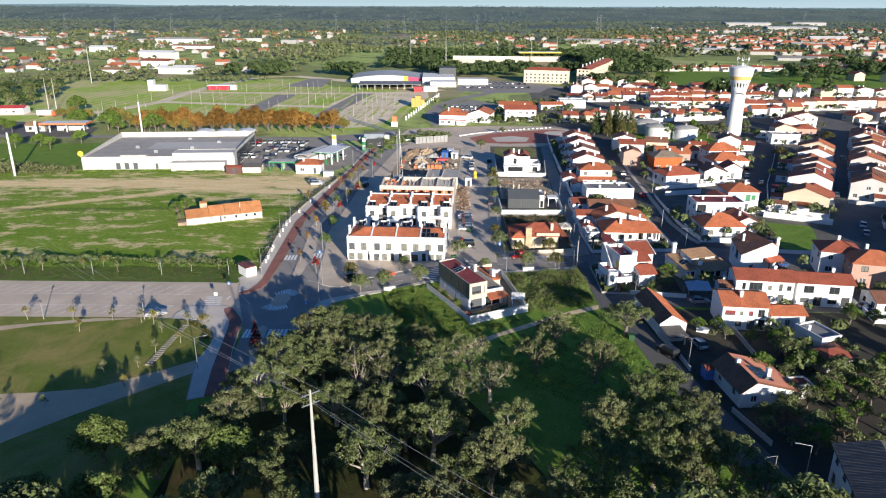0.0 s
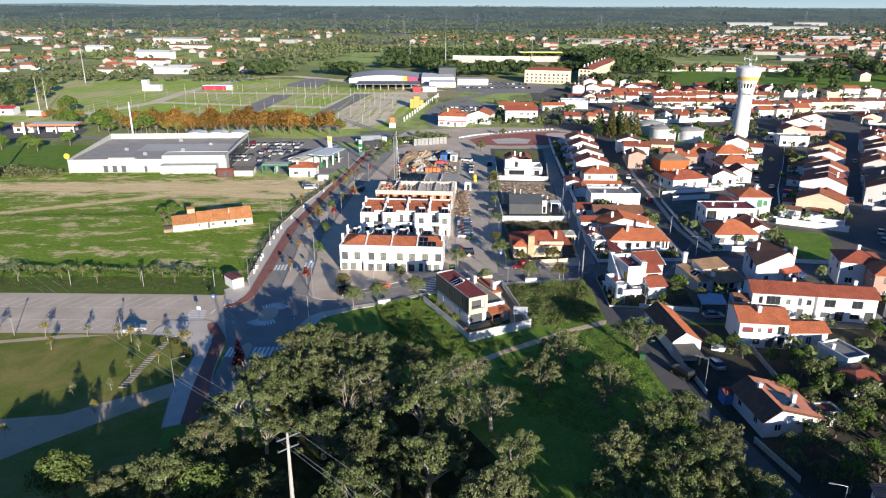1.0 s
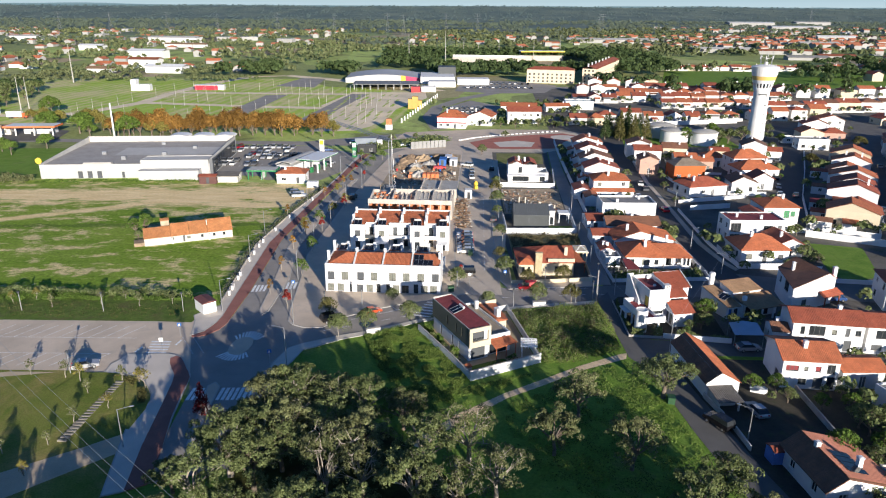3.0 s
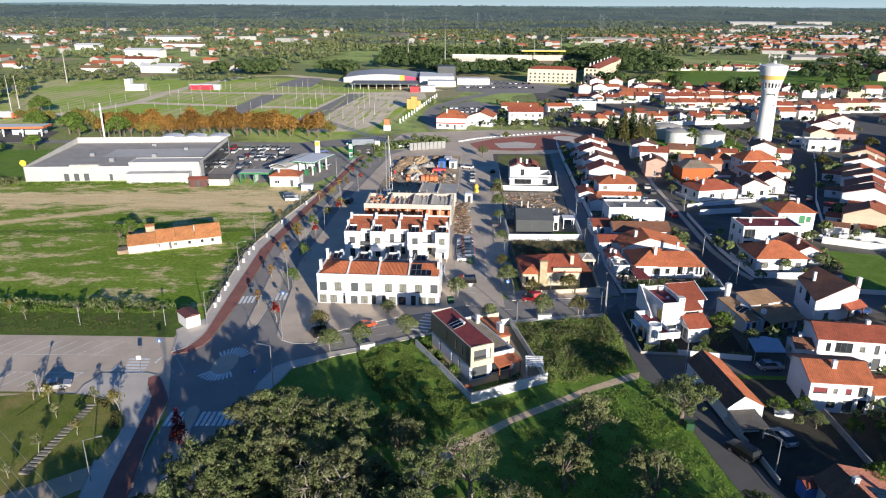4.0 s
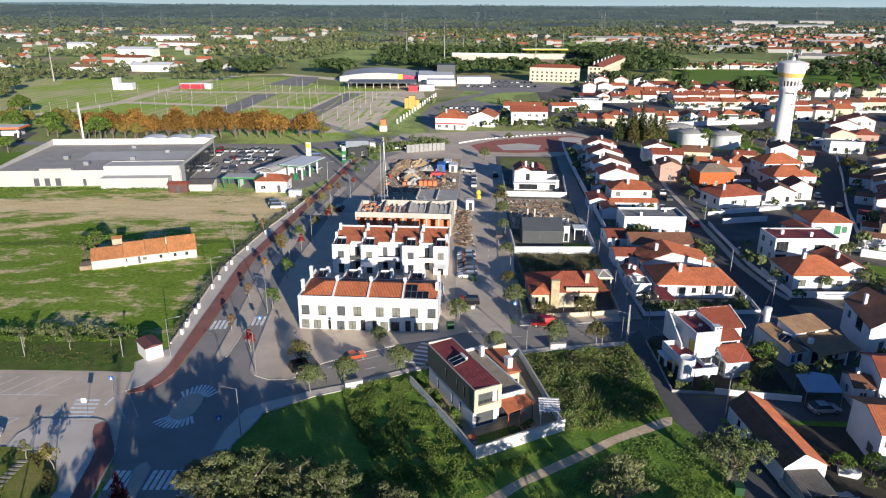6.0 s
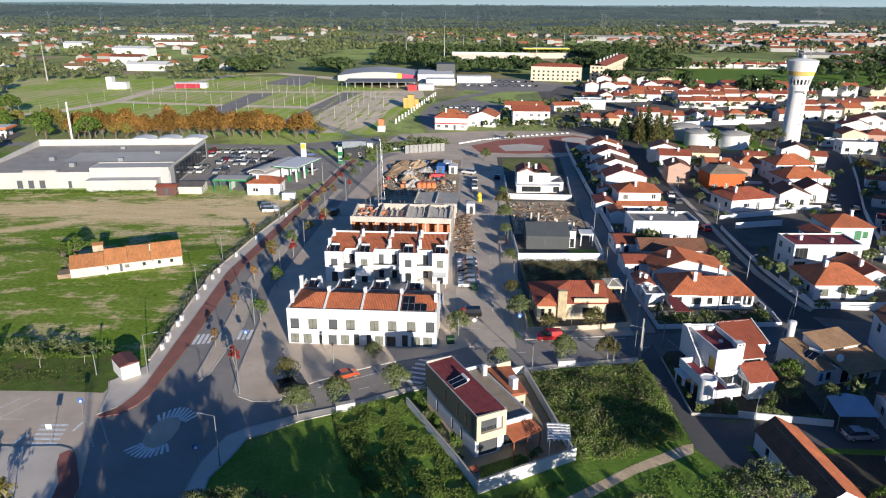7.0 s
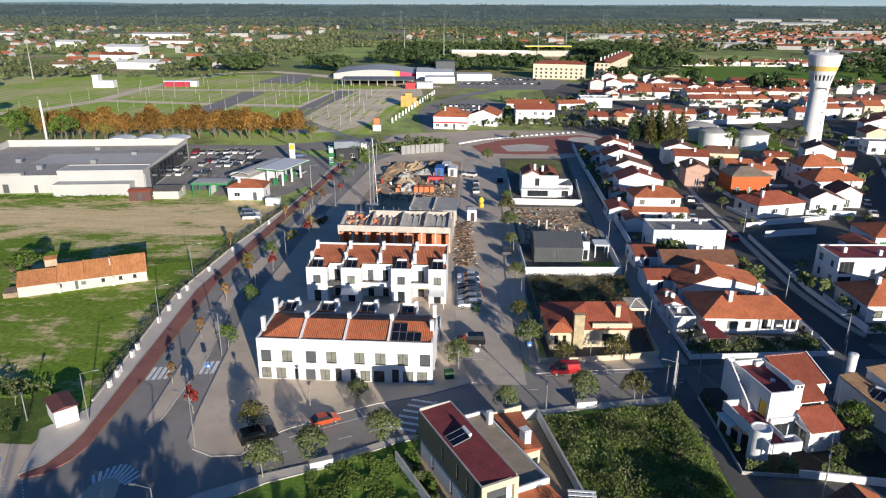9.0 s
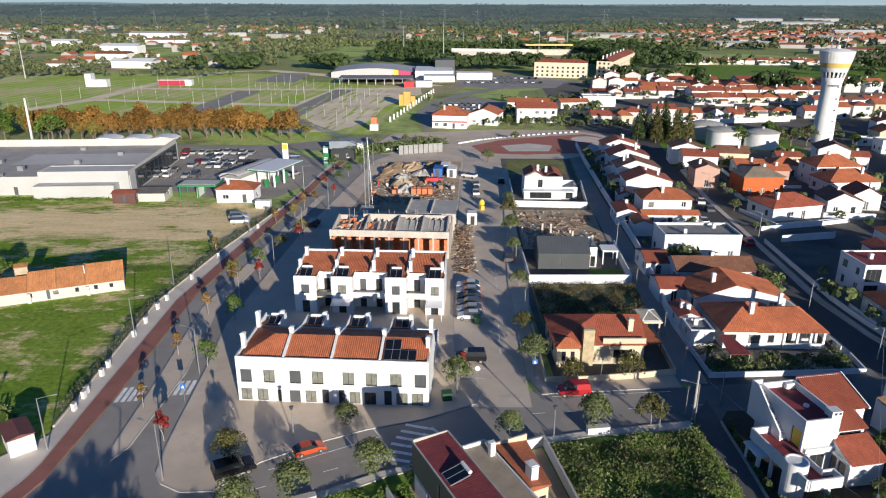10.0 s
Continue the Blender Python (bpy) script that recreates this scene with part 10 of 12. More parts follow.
plant(single[1:], [(15.4, 104), (20.2, 113.2), (25, 101)], rt, 1.25, 1.5)
# oaks south of the lawn, whose shadows fall across it
plant(single[1:], [(-52, 57), (-43, 60), (-60, 59), (-36, 54), (-68, 62), (-47, 50)], random.Random(73), 1.5, 1.9)
dead = thing("dead_tree", -13.0, 93.5, 0, "bare dead tree with pale branches", "tree")
tb = MB()
rg0 = np.random.default_rng(9)
limbs(tb, rg0, (0, 0), [(math.cos(i * 1.1) * 1.5, math.sin(i * 1.1) * 1.5, 5.6 + 0.7 * (i % 3), 0.9, 1) for i in range(9)], 0.18, 2.6)
part("branch", tb, BARK_PALE, dead)

# gardens and orchard trees below the lane
orch = [tree("garden_tree", 50 + i, 4.2, 2.3, 22, 1200, 0.155, (FRESH_LEAF, OAK_LEAF, OAK_LEAF)[i], BARK, "dense round garden fruit tree", "tree", "garden trees", 0.14, 0.25, 0.9, 0.25) for i in range(3)]
plant(orch, [(64, 112), (52.6, 103), (56, 101), (56.5, 94), (60, 95), (63, 99), (66, 103), (58, 88), (54, 86), (62, 90), (67, 95), (70, 99), (74, 104), (79, 107), (83, 112), (70, 108), (65, 86), (60, 82),
             (72, 92), (77, 98), (84, 104), (86, 118), (84, 124), (80, 125), (51, 90), (53, 92.5), (47, 87), (49.5, 84), (52, 82), (57, 84), (68, 88), (75, 90), (80, 96), (86, 100), (90, 108), (63, 106), (66, 99), (71, 112), (60, 109), (88, 92), (82, 88), (48, 90)], rt, 0.8, 1.25)
plant(orch, [(45.5, 141.5), (48, 142.6), (49.6, 144), (44.6, 140.4), (50.6, 147), (-76.5, 194.5), (-78.2, 192.5), (40.6, 207.5), (43, 208.8), (45, 210), (55.0, 229), (79, 176), (84, 176), (87, 178), (70, 231), (96, 233), (100, 232),
             (92, 199), (57.4, 199.5), (71, 246), (62.5, 262), (116, 262), (113, 268), (128, 280), (70, 286), (85, 278), (110, 276)], rt, 0.45, 0.9)

plant(orch, [(59.6, 111), (61.5, 109.2), (62.4, 105.6), (60.6, 99), (54.4, 95.9), (52.0, 95), (65, 102.3), (61.4, 94.6), (59.2, 104.7), (66, 97), (49.8, 147.2), (69, 103), (53.2, 141.6), (76, 101)], rt, 0.85, 1.15)
plant(orch, [(48.6, 121.0), (51.9, 120.2), (52.6, 117.6), (56.6, 115.6), (60.4, 114.8), (68.5, 119.6), (71, 121)], random.Random(74), 0.62, 0.85)
plant(orch, [(57.0, 172.4), (57.8, 175.2), (56.6, 169.8), (49.4, 169.2), (51.6, 170.3), (46.2, 170.4), (44.6, 168.6), (53.8, 169.0), (40.2, 168.0), (38.6, 169.9), (57.6, 179.5), (57.2, 184.5)], random.Random(76), 0.24, 0.44)


def palm(x, y, h, label):
    """A palm: ringed tapering trunk under a crown of drooping feathered fronds."""
    th = thing("palm", x, y, 0, label, "palm", "garden palms")
    rg = np.random.default_rng(int(x * 10 + y))
    t = MB()
    t.rings([(0.30, 0), (0.22, 0.5)] + [(0.20 + 0.02 * (k % 2), 0.5 + (h - 0.5) * k / 8) for k in range(1, 9)], 9)
    part("trunk", t, BARK, th)
    for i in range(22):
        a = i * 2.399 + rg.uniform(-0.2, 0.2)
        lift = rg.uniform(0.1, 1.1)
        reach = rg.uniform(1.5, 2.1)
        f = MB()
        pts = [Vector((math.cos(a) * reach * u, math.sin(a) * reach * u, h + lift * math.sin(u * 2.2) * 0.9 - 0.75 * u * u)) for u in (0.0, 0.3, 0.6, 0.85, 1.0)]
        side = Vector((-math.sin(a), math.cos(a), 0))
        for k in range(4):
            p, q = pts[k], pts[k + 1]
            for sgn in (-1, 1):
                for m_ in range(3):
                    u0, u1 = p.lerp(q, m_ / 3.0), p.lerp(q, (m_ + 0.7) / 3.0)
                    tip = u1 + side * sgn * 0.38 * (1 - 0.2 * k) + Vector((0, 0, -0.12))
                    f.face([u0, u1, tip])
        part("frond", f, FRESH_LEAF if i % 3 else OLIVE_LEAF, th)


palm(37.6, 169.2, 2.6, "young palm in the corner of the front garden")
palm(143.5, 297.0, 4.6, "palm with a dense crown beside the street wall")
palm(-1.0, 143.2, 1.6, "short palm at the end of the garden wall")
plant([tree("street_tree", 66, 6.4, 3.4, 14, 2600, 0.2, OLIVE_LEAF, BARK, "broad rusty brown street tree", "tree", "garden trees", 0.2, 0.25, 0.9, 0.32)], [(173.0, 316.5), (136.5, 283.0)], rt, 0.8, 1.05)

# low bushes in the yard of the modern house
plant(orch, [(10.4, 128.4), (11.4, 129.1), (9.5, 127.8), (12.2, 130.0)], random.Random(71), 0.30, 0.38)
plant(orch, [(1.7, 130.9), (0.3, 133.6), (-1.6, 137.2)], random.Random(72), 0.32, 0.45)

def spire(name, seed, h, r, count, size, leaf, label, group):
    """A dense upright evergreen, leafy nearly from the ground and narrowing to several tips."""
    rg = np.random.default_rng(seed)
    th = thing(name, 0, 0, 0, label, "tree", group)
    lobes = []
    for k in range(26):
        q = k / 25.0
        a = k * 2.399
        rr_ = r * (1 - q) ** 0.7 * 0.75
        lobes.append((rr_ * math.cos(a), rr_ * math.sin(a), h * (0.10 + 0.84 * q), r * (0.52 - 0.34 * q), 1.5))
    tb = MB()
    tb.rod((0, 0, 0), (0, 0, h * 0.9), 0.28, 0.05, 7, False)
    part("trunk", tb, BARK, th)
    p, d = crown_points(rg, lobes, count)
    part("crown", quads_mesh("crown", leaves(rg, p, d, size), leaf), None, th)
    return th


# young street trees
def young(name, seed, leaf, label, h=3.6, spread=1.0, count=520):
    return tree(name, seed, h, spread, 7, count, 0.14, leaf, BARK_PALE, label, "tree", "young street trees", 0.05, 0.42, 1.0, 0.5)


y_aut = [young("street_tree", 60 + i, AUTUMN_LEAF, "slender young tree in orange autumn leaf", 4.4, 0.8) for i in range(2)]
y_red = [young("street_tree", 63, RED_LEAF, "slender young tree with dark red leaves", 3.8, 0.8)]
y_grn = [young("street_tree", 65 + i, (FRESH_LEAF, YELLOW_LEAF)[i], "young tree with yellow-green open crown", 4.0, 1.5, 700) for i in range(2)]
y_oli = [young("street_tree", 68 + i, (OLIVE_LEAF, OAK_LEAF)[i], "broad young tree with olive leaves on the pavement", 3.8, 2.2, 2200) for i in range(2)]
plant(y_aut, [(-35.7, 157.2), (-36.5, 170.9), (-36.7, 184.4), (-37.5, 233.5), (-33.5, 246), (-31.7, 250), (-44.4, 212.5), (-36, 196)], rt, 0.9, 1.1)
plant(y_red, [(-30.6, 150.5), (-32.5, 200.1), (-28.3, 258.5), (-32.4, 268.5), (-29.9, 222), (3.6, 164.6)], rt, 0.9, 1.1)
plant([spire("street_tree", 64, 5.0, 1.15, 1500, 0.13, RED_LEAF, "upright young tree with deep red leaves on the median", "young street trees")], [(-34.6, 112.8)], rt, 1.0, 1.0)
plant(y_grn, [(-31.3, 167.7), (-31.8, 182.3), (-36.4, 197.3), (-34.3, 238.5), (-30.2, 225.7), (-27.5, 279.6), (-34.2, 205.6), (-31.7, 214.5), (-25, 290), (-29, 272), (-33, 289)], rt, 0.9, 1.15)
plant(y_oli, [(-21.9, 146.8), (-10.4, 153.8), (-5.9, 144.9), (-14.1, 141.2), (-18.6, 137.9), (8.9, 152.1), (18.7, 153.6), (25.9, 154.6), (18.1, 164.6), (25.8, 165.0), (13.4, 168.3), (13.2, 179.6), (14.3, 197.2), (14.6, 214), (15.2, 226), (3.2, 163.4), (16.5, 252), (15.8, 240)], rt, 0.75, 1.05)
saplings = [young("sapling", 70 + i, (DRY_LEAF, YELLOW_LEAF)[i], "staked young park sapling", 3.2, 0.8, 150) for i in range(2)]
plant(saplings, [(-100, 124.2), (-92, 124.0), (-83, 123.6), (-74, 123.8), (-66, 123.6), (-60, 122.8), (-57, 121.6), (-70, 118.5), (-52, 110), (-49, 114), (-53, 105), (-46, 120), (-58, 103), (-62, 92), (-75, 98), (-69, 92), (-54, 118), (-50.5, 122),
                (-104, 151), (-95, 150.5), (-86, 152), (-77, 150), (-68, 151.5), (-60, 150.6), (-54, 152), (-64, 153.6), (-82, 153.4)], rt, 0.8, 1.2)
con = [tree("conifer", 75, 4.0, 0.9, 9, 500, 0.13, YELLOW_LEAF, BARK, "small rusty brown conifer on the lawn", "tree", "park conifers", 0.07, 0.1, 1.4, 0.45)]
plant(con, [(-52.4, 98.4), (-47.6, 121.5)], rt, 0.6, 0.8)

# umbrella pines, plane trees in autumn leaf, woods
pines = [tree("umbrella_pine", 80 + i, 10.0, 5.6, 14, 2600, 0.36, UMBRELLA_LEAF, BARK, "umbrella pine with broad dense green crown", "tree", "umbrella pines", 0.3, 0.36, 0.75, 0.36) for i in range(2)]
plant(pines, [(-140.7, 330), (-169.7, 343), (-186, 346), (-210.9, 395), (-173, 353)], rt, 1.0, 1.1)
plant(pines, [(-165, 307), (-172, 294), (-180, 301), (-189, 297), (-212, 333), (-160, 333), (-228, 318), (-240, 306), (-222, 342)], rt, 0.55, 0.8)
low_pines = [tree("stone_pine", 82 + i, 8.5, 4.8, 15, 1100, 0.44, PINE_LEAF if i else OAK_LEAF, BARK, "dark round-headed stone pine by the side road", "tree", "stone pines", 0.26, 0.3, 0.8, 0.34) for i in range(2)]
plant(low_pines, [(-252 - 9.5 * (q % 7) + rt.uniform(-4, 4) - 6 * (q // 7), 418 + 17.0 * (q // 7) + rt.uniform(-5, 5)) for q in range(42)], rt, 0.75, 1.15)
plant(low_pines, [(-250, 330), (-262, 322), (-272, 338), (-285, 328), (-238, 322), (-296, 345), (-232, 298), (-247, 290), (-215, 300)], rt, 0.7, 1.0)
planes = [tree("plane_tree", 84 + i, 8.6, 4.0, 11, 2300, 0.34, AUTUMN_LEAF, BARK, "plane tree in rusty orange autumn leaf", "tree", "autumn avenue", 0.25, 0.15, 1.6, 0.42) for i in range(2)]
plant(planes, [(-57 - 4.6 * i + rt.uniform(-1, 1), 341.0 - 0.1 * i + rt.uniform(-2, 3)) for i in range(21) if i != 2], rt, 1.0, 1.3)
plant(planes, [(-62 - 9.0 * i + rt.uniform(-1.5, 1.5), 346.5 + rt.uniform(-1.5, 2)) for i in range(9)], rt, 0.9, 1.15)
plant([tree("plane_tree", 88, 8.0, 3.8, 10, 2000, 0.34, YELLOW_LEAF, BARK, "plane tree turning yellow", "tree", "autumn avenue", 0.25, 0.25, 1.1, 0.42)], [(-52, 340.5), (-154, 340), (-147, 338), (-209.6, 374), (-203, 374), (-193, 369), (-176, 373), (-180, 372), (-163, 352), (-134, 337), (-128, 335)], rt, 0.75, 0.95)
tall = [spire("tall_tree", 90 + i, 13.5, 2.9, 3600, 0.26, PINE_LEAF if i else OLIVE_LEAF, "tall dark upright evergreen by the water tanks", "tank yard trees") for i in range(2)]
plant(tall, [(76.5, 334), (80.5, 338), (84.5, 335), (79, 344), (87, 342), (73, 341), (84, 350), (88.5, 336), (70.5, 336), (82, 331)], rt, 0.8, 0.95)
plant(orch, [(-77.5, 196.5), (-80.0, 195.0)], rt, 1.15, 1.3)
plant(orch, [(121, 333), (123, 329), (126.5, 337), (119, 338), (124.5, 343), (117, 327), (103, 327), (129, 330)], rt, 1.2, 1.9)
plant(orch, [(146, 330), (150, 336), (128, 300), (131, 305), (150, 352), (26, 368), (33, 366), (45, 372), (52, 368), (26, 338), (60, 376), (-14, 332), (-24, 326), (14, 300)], rt, 0.8, 1.3)


def woods(name, seed, spots, hmin, hmax, material, label, sub=1):
    """Far trees as one piece of stuff: each a lumpy crown of leaf sprays."""
    rg = np.random.default_rng(seed)
    spots = np.array(spots)
    k = 60 if sub == 2 else (14 if sub == 1 else 9)
    n = len(spots)
    h = rg.uniform(hmin, hmax, n)
    r = h * rg.uniform(0.36, 0.58, n)
    d = rg.normal(0, 1, (n, k, 3))
    d /= np.linalg.norm(d, axis=2)[:, :, None]
    d[:, :, 2] = np.abs(d[:, :, 2]) * 0.9 - 0.25
    c = np.empty((n, k, 3))
    c[:, :, 0] = spots[:, None, 0] + d[:, :, 0] * r[:, None] * rg.uniform(0.55, 1.05, (n, k))
    c[:, :, 1] = spots[:, None, 1] + d[:, :, 1] * r[:, None] * rg.uniform(0.55, 1.05, (n, k))
    c[:, :, 2] = (h * 0.62)[:, None] + d[:, :, 2] * (h * 0.45)[:, None]
    if spots.shape[1] > 2:
        c[:, :, 2] += spots[:, None, 2]
    size = np.repeat(r, k) * (0.27 if sub == 2 else (0.58 if sub == 1 else 0.8))
    if sub == 0:
        d = np.broadcast_to(np.array((0.25, -1.1, 1.5)), d.shape)
    v = leaves(rg, c.reshape(-1, 3), d.reshape(-1, 3) * 1.6, size)
    ob = new(name, quads_mesh(name, v, material))
    return tagged(ob, label, "woodland", kind="stuff")


def scatter(rr, n, x0, x1, y0, y1, keep):
    out = []
    while len(out) < n:
        x, y = rr.uniform(x0, x1), rr.uniform(y0, y1)
        if keep(x, y):
            out.append((x, y))
    return out


def patchy(s, level):
    return lambda x, y: noise.noise((x / s, y / s, 1.7)) > level


def clear(x, y):
    return all((x - a) ** 2 + (y - b) ** 2 > 130 for a, b in SPOTS)


rw = random.Random(5)
scrub = scatter(rw, 170, -330, -150, 560, 640, lambda x, y: abs(y - 576 - 0.05 * (x + 240)) < 9 or (patchy(40, 0.1)(x, y) and y > 600)) + scatter(rw, 150, -420, -215, 525, 680, lambda x, y: patchy(60, 0.0)(x, y) and not (-330 < x < -215 and y < 545) and clear(x, y)) + scatter(rw, 130, -620, -300, 380, 560, lambda x, y: x < -290 - (y - 380) * 0.1 and clear(x, y))
woods("olive_scrub", 7, scrub, 2.5, 6.5, WOODS, "low olive trees and scrub between fields", 2)
near = scatter(rw, 60, -350, -275, 300, 350, lambda x, y: y < 325 or x < -300)
near += scatter(rw, 760, -70, 210, 690, 900, lambda x, y: not (-14 < x < 138 and 688 < y < 815)) + scatter(rw, 90, -190, -80, 600, 680, patchy(40, 0))
near += scatter(rw, 110, -20, 72, 618, 684, lambda x, y: True)
near += scatter(rw, 330, 60, 215, 640, 880, lambda x, y: not (x < 140 and 675 < y < 815)) + scatter(rw, 14, 215, 330, 470, 600, patchy(40, 0.1)) + scatter(rw, 40, 100, 200, 480, 570, patchy(40, 0.15))
near += scatter(rw, 42, 300, 352, 612, 662, lambda x, y: True) + scatter(rw, 110, 372, 480, 640, 770, lambda x, y: clear(x, y) and not (300 < x < 410 and 690 < y < 735))
woods("pine_wood", 1, near, 7, 12.5, PINE_LEAF, "dense dark pine and oak woodland belt", 2)
mid = scatter(rw, 3000, -1100, -130, 640, 1700, lambda x, y: patchy(80, 0.02)(x, y) and clear(x, y)) + scatter(rw, 1800, -150, 420, 860, 1700, lambda x, y: patchy(90, -0.05)(x, y) and clear(x, y)) + scatter(rw, 4100, 220, 1450, 690, 1900, lambda x, y: patchy(90, -0.08)(x, y) and clear(x, y) and not (200 < x < 340 and 730 < y < 965))
woods("mixed_wood", 2, mid, 3, 8.5, WOODS, "scattered trees and copses between the far houses", 1)


def inside(poly, x, y):
    hit = False
    for (xa, ya), (xb, yb) in zip(poly, poly[1:] + poly[:1]):
        if (ya > y) != (yb > y) and x < (xb - xa) * (y - ya) / (yb - ya) + xa:
            hit = not hit
    return hit


def free(x, y, margin):
    for fx, fy, w, d, rot in FOOT:
        if abs(fx - x) + abs(fy - y) > 40:
            continue
        c, s_ = math.cos(radians(rot)), math.sin(radians(rot))
        u, v = (x - fx) * c + (y - fy) * s_, -(x - fx) * s_ + (y - fy) * c
        if abs(u) < w / 2 + margin and abs(v) < d / 2 + margin:
            return False
    return not any(inside(p, x, y) for p in ROADS)


town = []
for fx, fy, w, d, rot in FOOT:
    if fx > 44 and fy > 150 or fx > 44 and fy > 105:
        for q in range(8 if fy < 420 else 6):
            x, y = fx + rw.uniform(-1, 1) * (w / 2 + 5), fy + rw.uniform(-1, 1) * (d / 2 + 7)
            if free(x, y, 1.2):
                town.append((x, y))
woods("garden_shrubs", 8, town, 1.6, 4.6, OAK_LEAF, "dark green shrubs and small trees in the yards", 2)


def hill(x, y):
    far = max(0.0, min(1.0, (y - 2900) / 1950.0))
    return far * far * (3 - 2 * far) * (50 + 13 * noise.noise((x / 900.0, y / 900.0, 0.3)) + 6 * noise.noise((x / 250.0, 4.0, 0.3)))


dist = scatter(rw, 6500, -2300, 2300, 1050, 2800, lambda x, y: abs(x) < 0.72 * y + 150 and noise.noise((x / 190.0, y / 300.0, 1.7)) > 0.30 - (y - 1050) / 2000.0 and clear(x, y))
woods("far_pine_wood", 3, dist, 4, 9, HAZE_PINE, "pine woods thinning into open heath", 0)
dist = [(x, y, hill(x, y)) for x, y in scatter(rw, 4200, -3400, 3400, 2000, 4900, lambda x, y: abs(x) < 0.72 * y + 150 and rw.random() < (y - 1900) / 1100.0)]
woods("distant_forest", 4, dist, 5, 9, HAZE_FOREST, "endless pine forest towards the horizon", 0)


# weeds and tall grass
def weeds(name, seed, poly, n, size, material, label, hmax=0.45, edge=None):
    rg = np.random.default_rng(seed)
    rr = random.Random(seed)
    xs, ys = [p[0] for p in poly], [p[1] for p in poly]

    def inside(x, y):
        hit = False
        for (x0, y0), (x1, y1) in zip(poly, poly[1:] + poly[:1]):
            if (y0 > y) != (y1 > y) and x < (x1 - x0) * (y - y0) / (y1 - y0) + x0:
                hit = not hit
        return hit

    pts = np.array(scatter(rr, n, min(xs), max(xs), min(ys), max(ys), lambda x, y: inside(x, y) and noise.noise((x / 2.2, y / 2.2, seed)) > -0.15))
    z = rg.uniform(0.05, hmax, n) * (0.5 + np.array([max(0.0, noise.noise((x / 4.0, y / 4.0, 3.3)) + 0.5) for x, y in pts]))
    c = np.column_stack([pts, z])
    v = leaves(rg, c, np.tile((0.15, -0.6, 0.75), (n, 1)), np.full(n, size))
    ob = new(name, quads_mesh(name, v, material))
    return tagged(ob, label, "weeds", kind="stuff")


LOT_B = [(12.9, 149.6), (31.0, 152.8), (31.5, 142), (31.2, 133.8), (23.5, 129.6), (17.2, 128.8)]
weeds("weeds", 41, [(-14.2, 139.0), (-4.8, 143.4), (4.2, 123.5), (2, 118), (-6, 119), (-11, 128)], 20000, 0.115, WEED_LEAF, "thick green weeds on the vacant plot", 0.5)
weeds("weeds", 42, LOT_B, 25000, 0.10, WEED_LEAF, "thick green weeds and brambles on the vacant plot", 0.8)
weeds("bramble", 62, LOT_B, 4200, 0.12, SCRUB_LEAF, "brown withered brambles among the weeds", 1.15)
weeds("bramble", 64, LOT_B, 3600, 0.13, OAK_LEAF, "dark bramble bushes among the weeds", 1.3)
weeds("dry_weeds", 43, LOT_B, 900, 0.14, DRY_LEAF, "dry stalks among the weeds", 1.0)
weeds("weeds", 44, [(9, 115), (24, 126), (31.5, 130), (34.8, 114), (36.4, 98), (26, 92), (12, 98)], 9000, 0.12, WEED_LEAF, "tussocky grass on the slope", 0.4)
weeds("weeds", 45, [(-22, 120), (4, 121), (16, 126), (9, 120), (1, 113), (-10, 112)], 6000, 0.12, WEED_LEAF, "tussocky grass beside the path", 0.35)
weeds("plot_scrub", 46, [(16.6, 181.5), (33.2, 181.5), (34.6, 197.6), (16.6, 197.6)], 9000, 0.12, SCRUB_LEAF, "dry brambles on the vacant plot", 0.9)
weeds("verge_hedge", 47, [(-110, 152.5), (-50, 153.5), (-50, 155.5), (-110, 155.5)], 5200, 0.17, FRESH_LEAF, "low planted hedge along the field fence", 0.8)
weeds("field_hedge", 60, [(-170, 155.6), (-56, 155.0), (-51, 156.2), (-56, 157.6), (-170, 158.2)], 9000, 0.22, OAK_LEAF, "dark overgrown hedge along the edge of the field", 1.3)
weeds("fence_scrub", 48, [(-46.0, 157), (-48.2, 188), (-45.5, 215), (-41.0, 245), (-40.2, 245), (-44.4, 214), (-47.2, 188), (-45.2, 157)], 2600, 0.17, OAK_LEAF, "scrub growing along the fence", 0.8)
weeds("modern_garden", 49, [(-3.6, 141.5), (-2.4, 142), (3.8, 129.6), (2.8, 128.8)], 1300, 0.17, FRESH_LEAF, "shrubs along the garden wall", 1.1)
weeds("reeds", 50, [(-175, 246), (-140, 249), (-140, 255), (-175, 262)], 3000, 0.4, DRY_LEAF, "patch of reeds at the field edge", 2.0)
weeds("market_verge", 51, [(-138, 249), (-84, 253), (-84, 256), (-138, 254)], 2600, 0.2, FRESH_LEAF, "grass strip under the supermarket wall", 0.4)
weeds("villa_hedge", 52, [(34.5, 154), (35.0, 154), (34.8, 140.2), (41, 140.0), (51.2, 138.0), (51.2, 137.4), (41, 139.2), (34.2, 139.6)], 4200, 0.17, OAK_LEAF, "clipped dark hedge inside the garden wall", 1.3)
weeds("villa_garden", 53, [(37.4, 166.4), (57.6, 168), (57.4, 171.8), (37.4, 171.5)], 3000, 0.18, OAK_LEAF, "shrubs and flower beds in the front garden", 0.8)
weeds("bank_planting", 54, [(-52.3, 123.6), (-48.6, 122.6), (-45.2, 118.6), (-44.2, 115.5), (-45.2, 115.3), (-46.4, 118.4), (-49.2, 121.2), (-52.3, 122.6)], 1100, 0.13, OLIVE_LEAF, "low shrubs along the edge of the bank", 0.6)
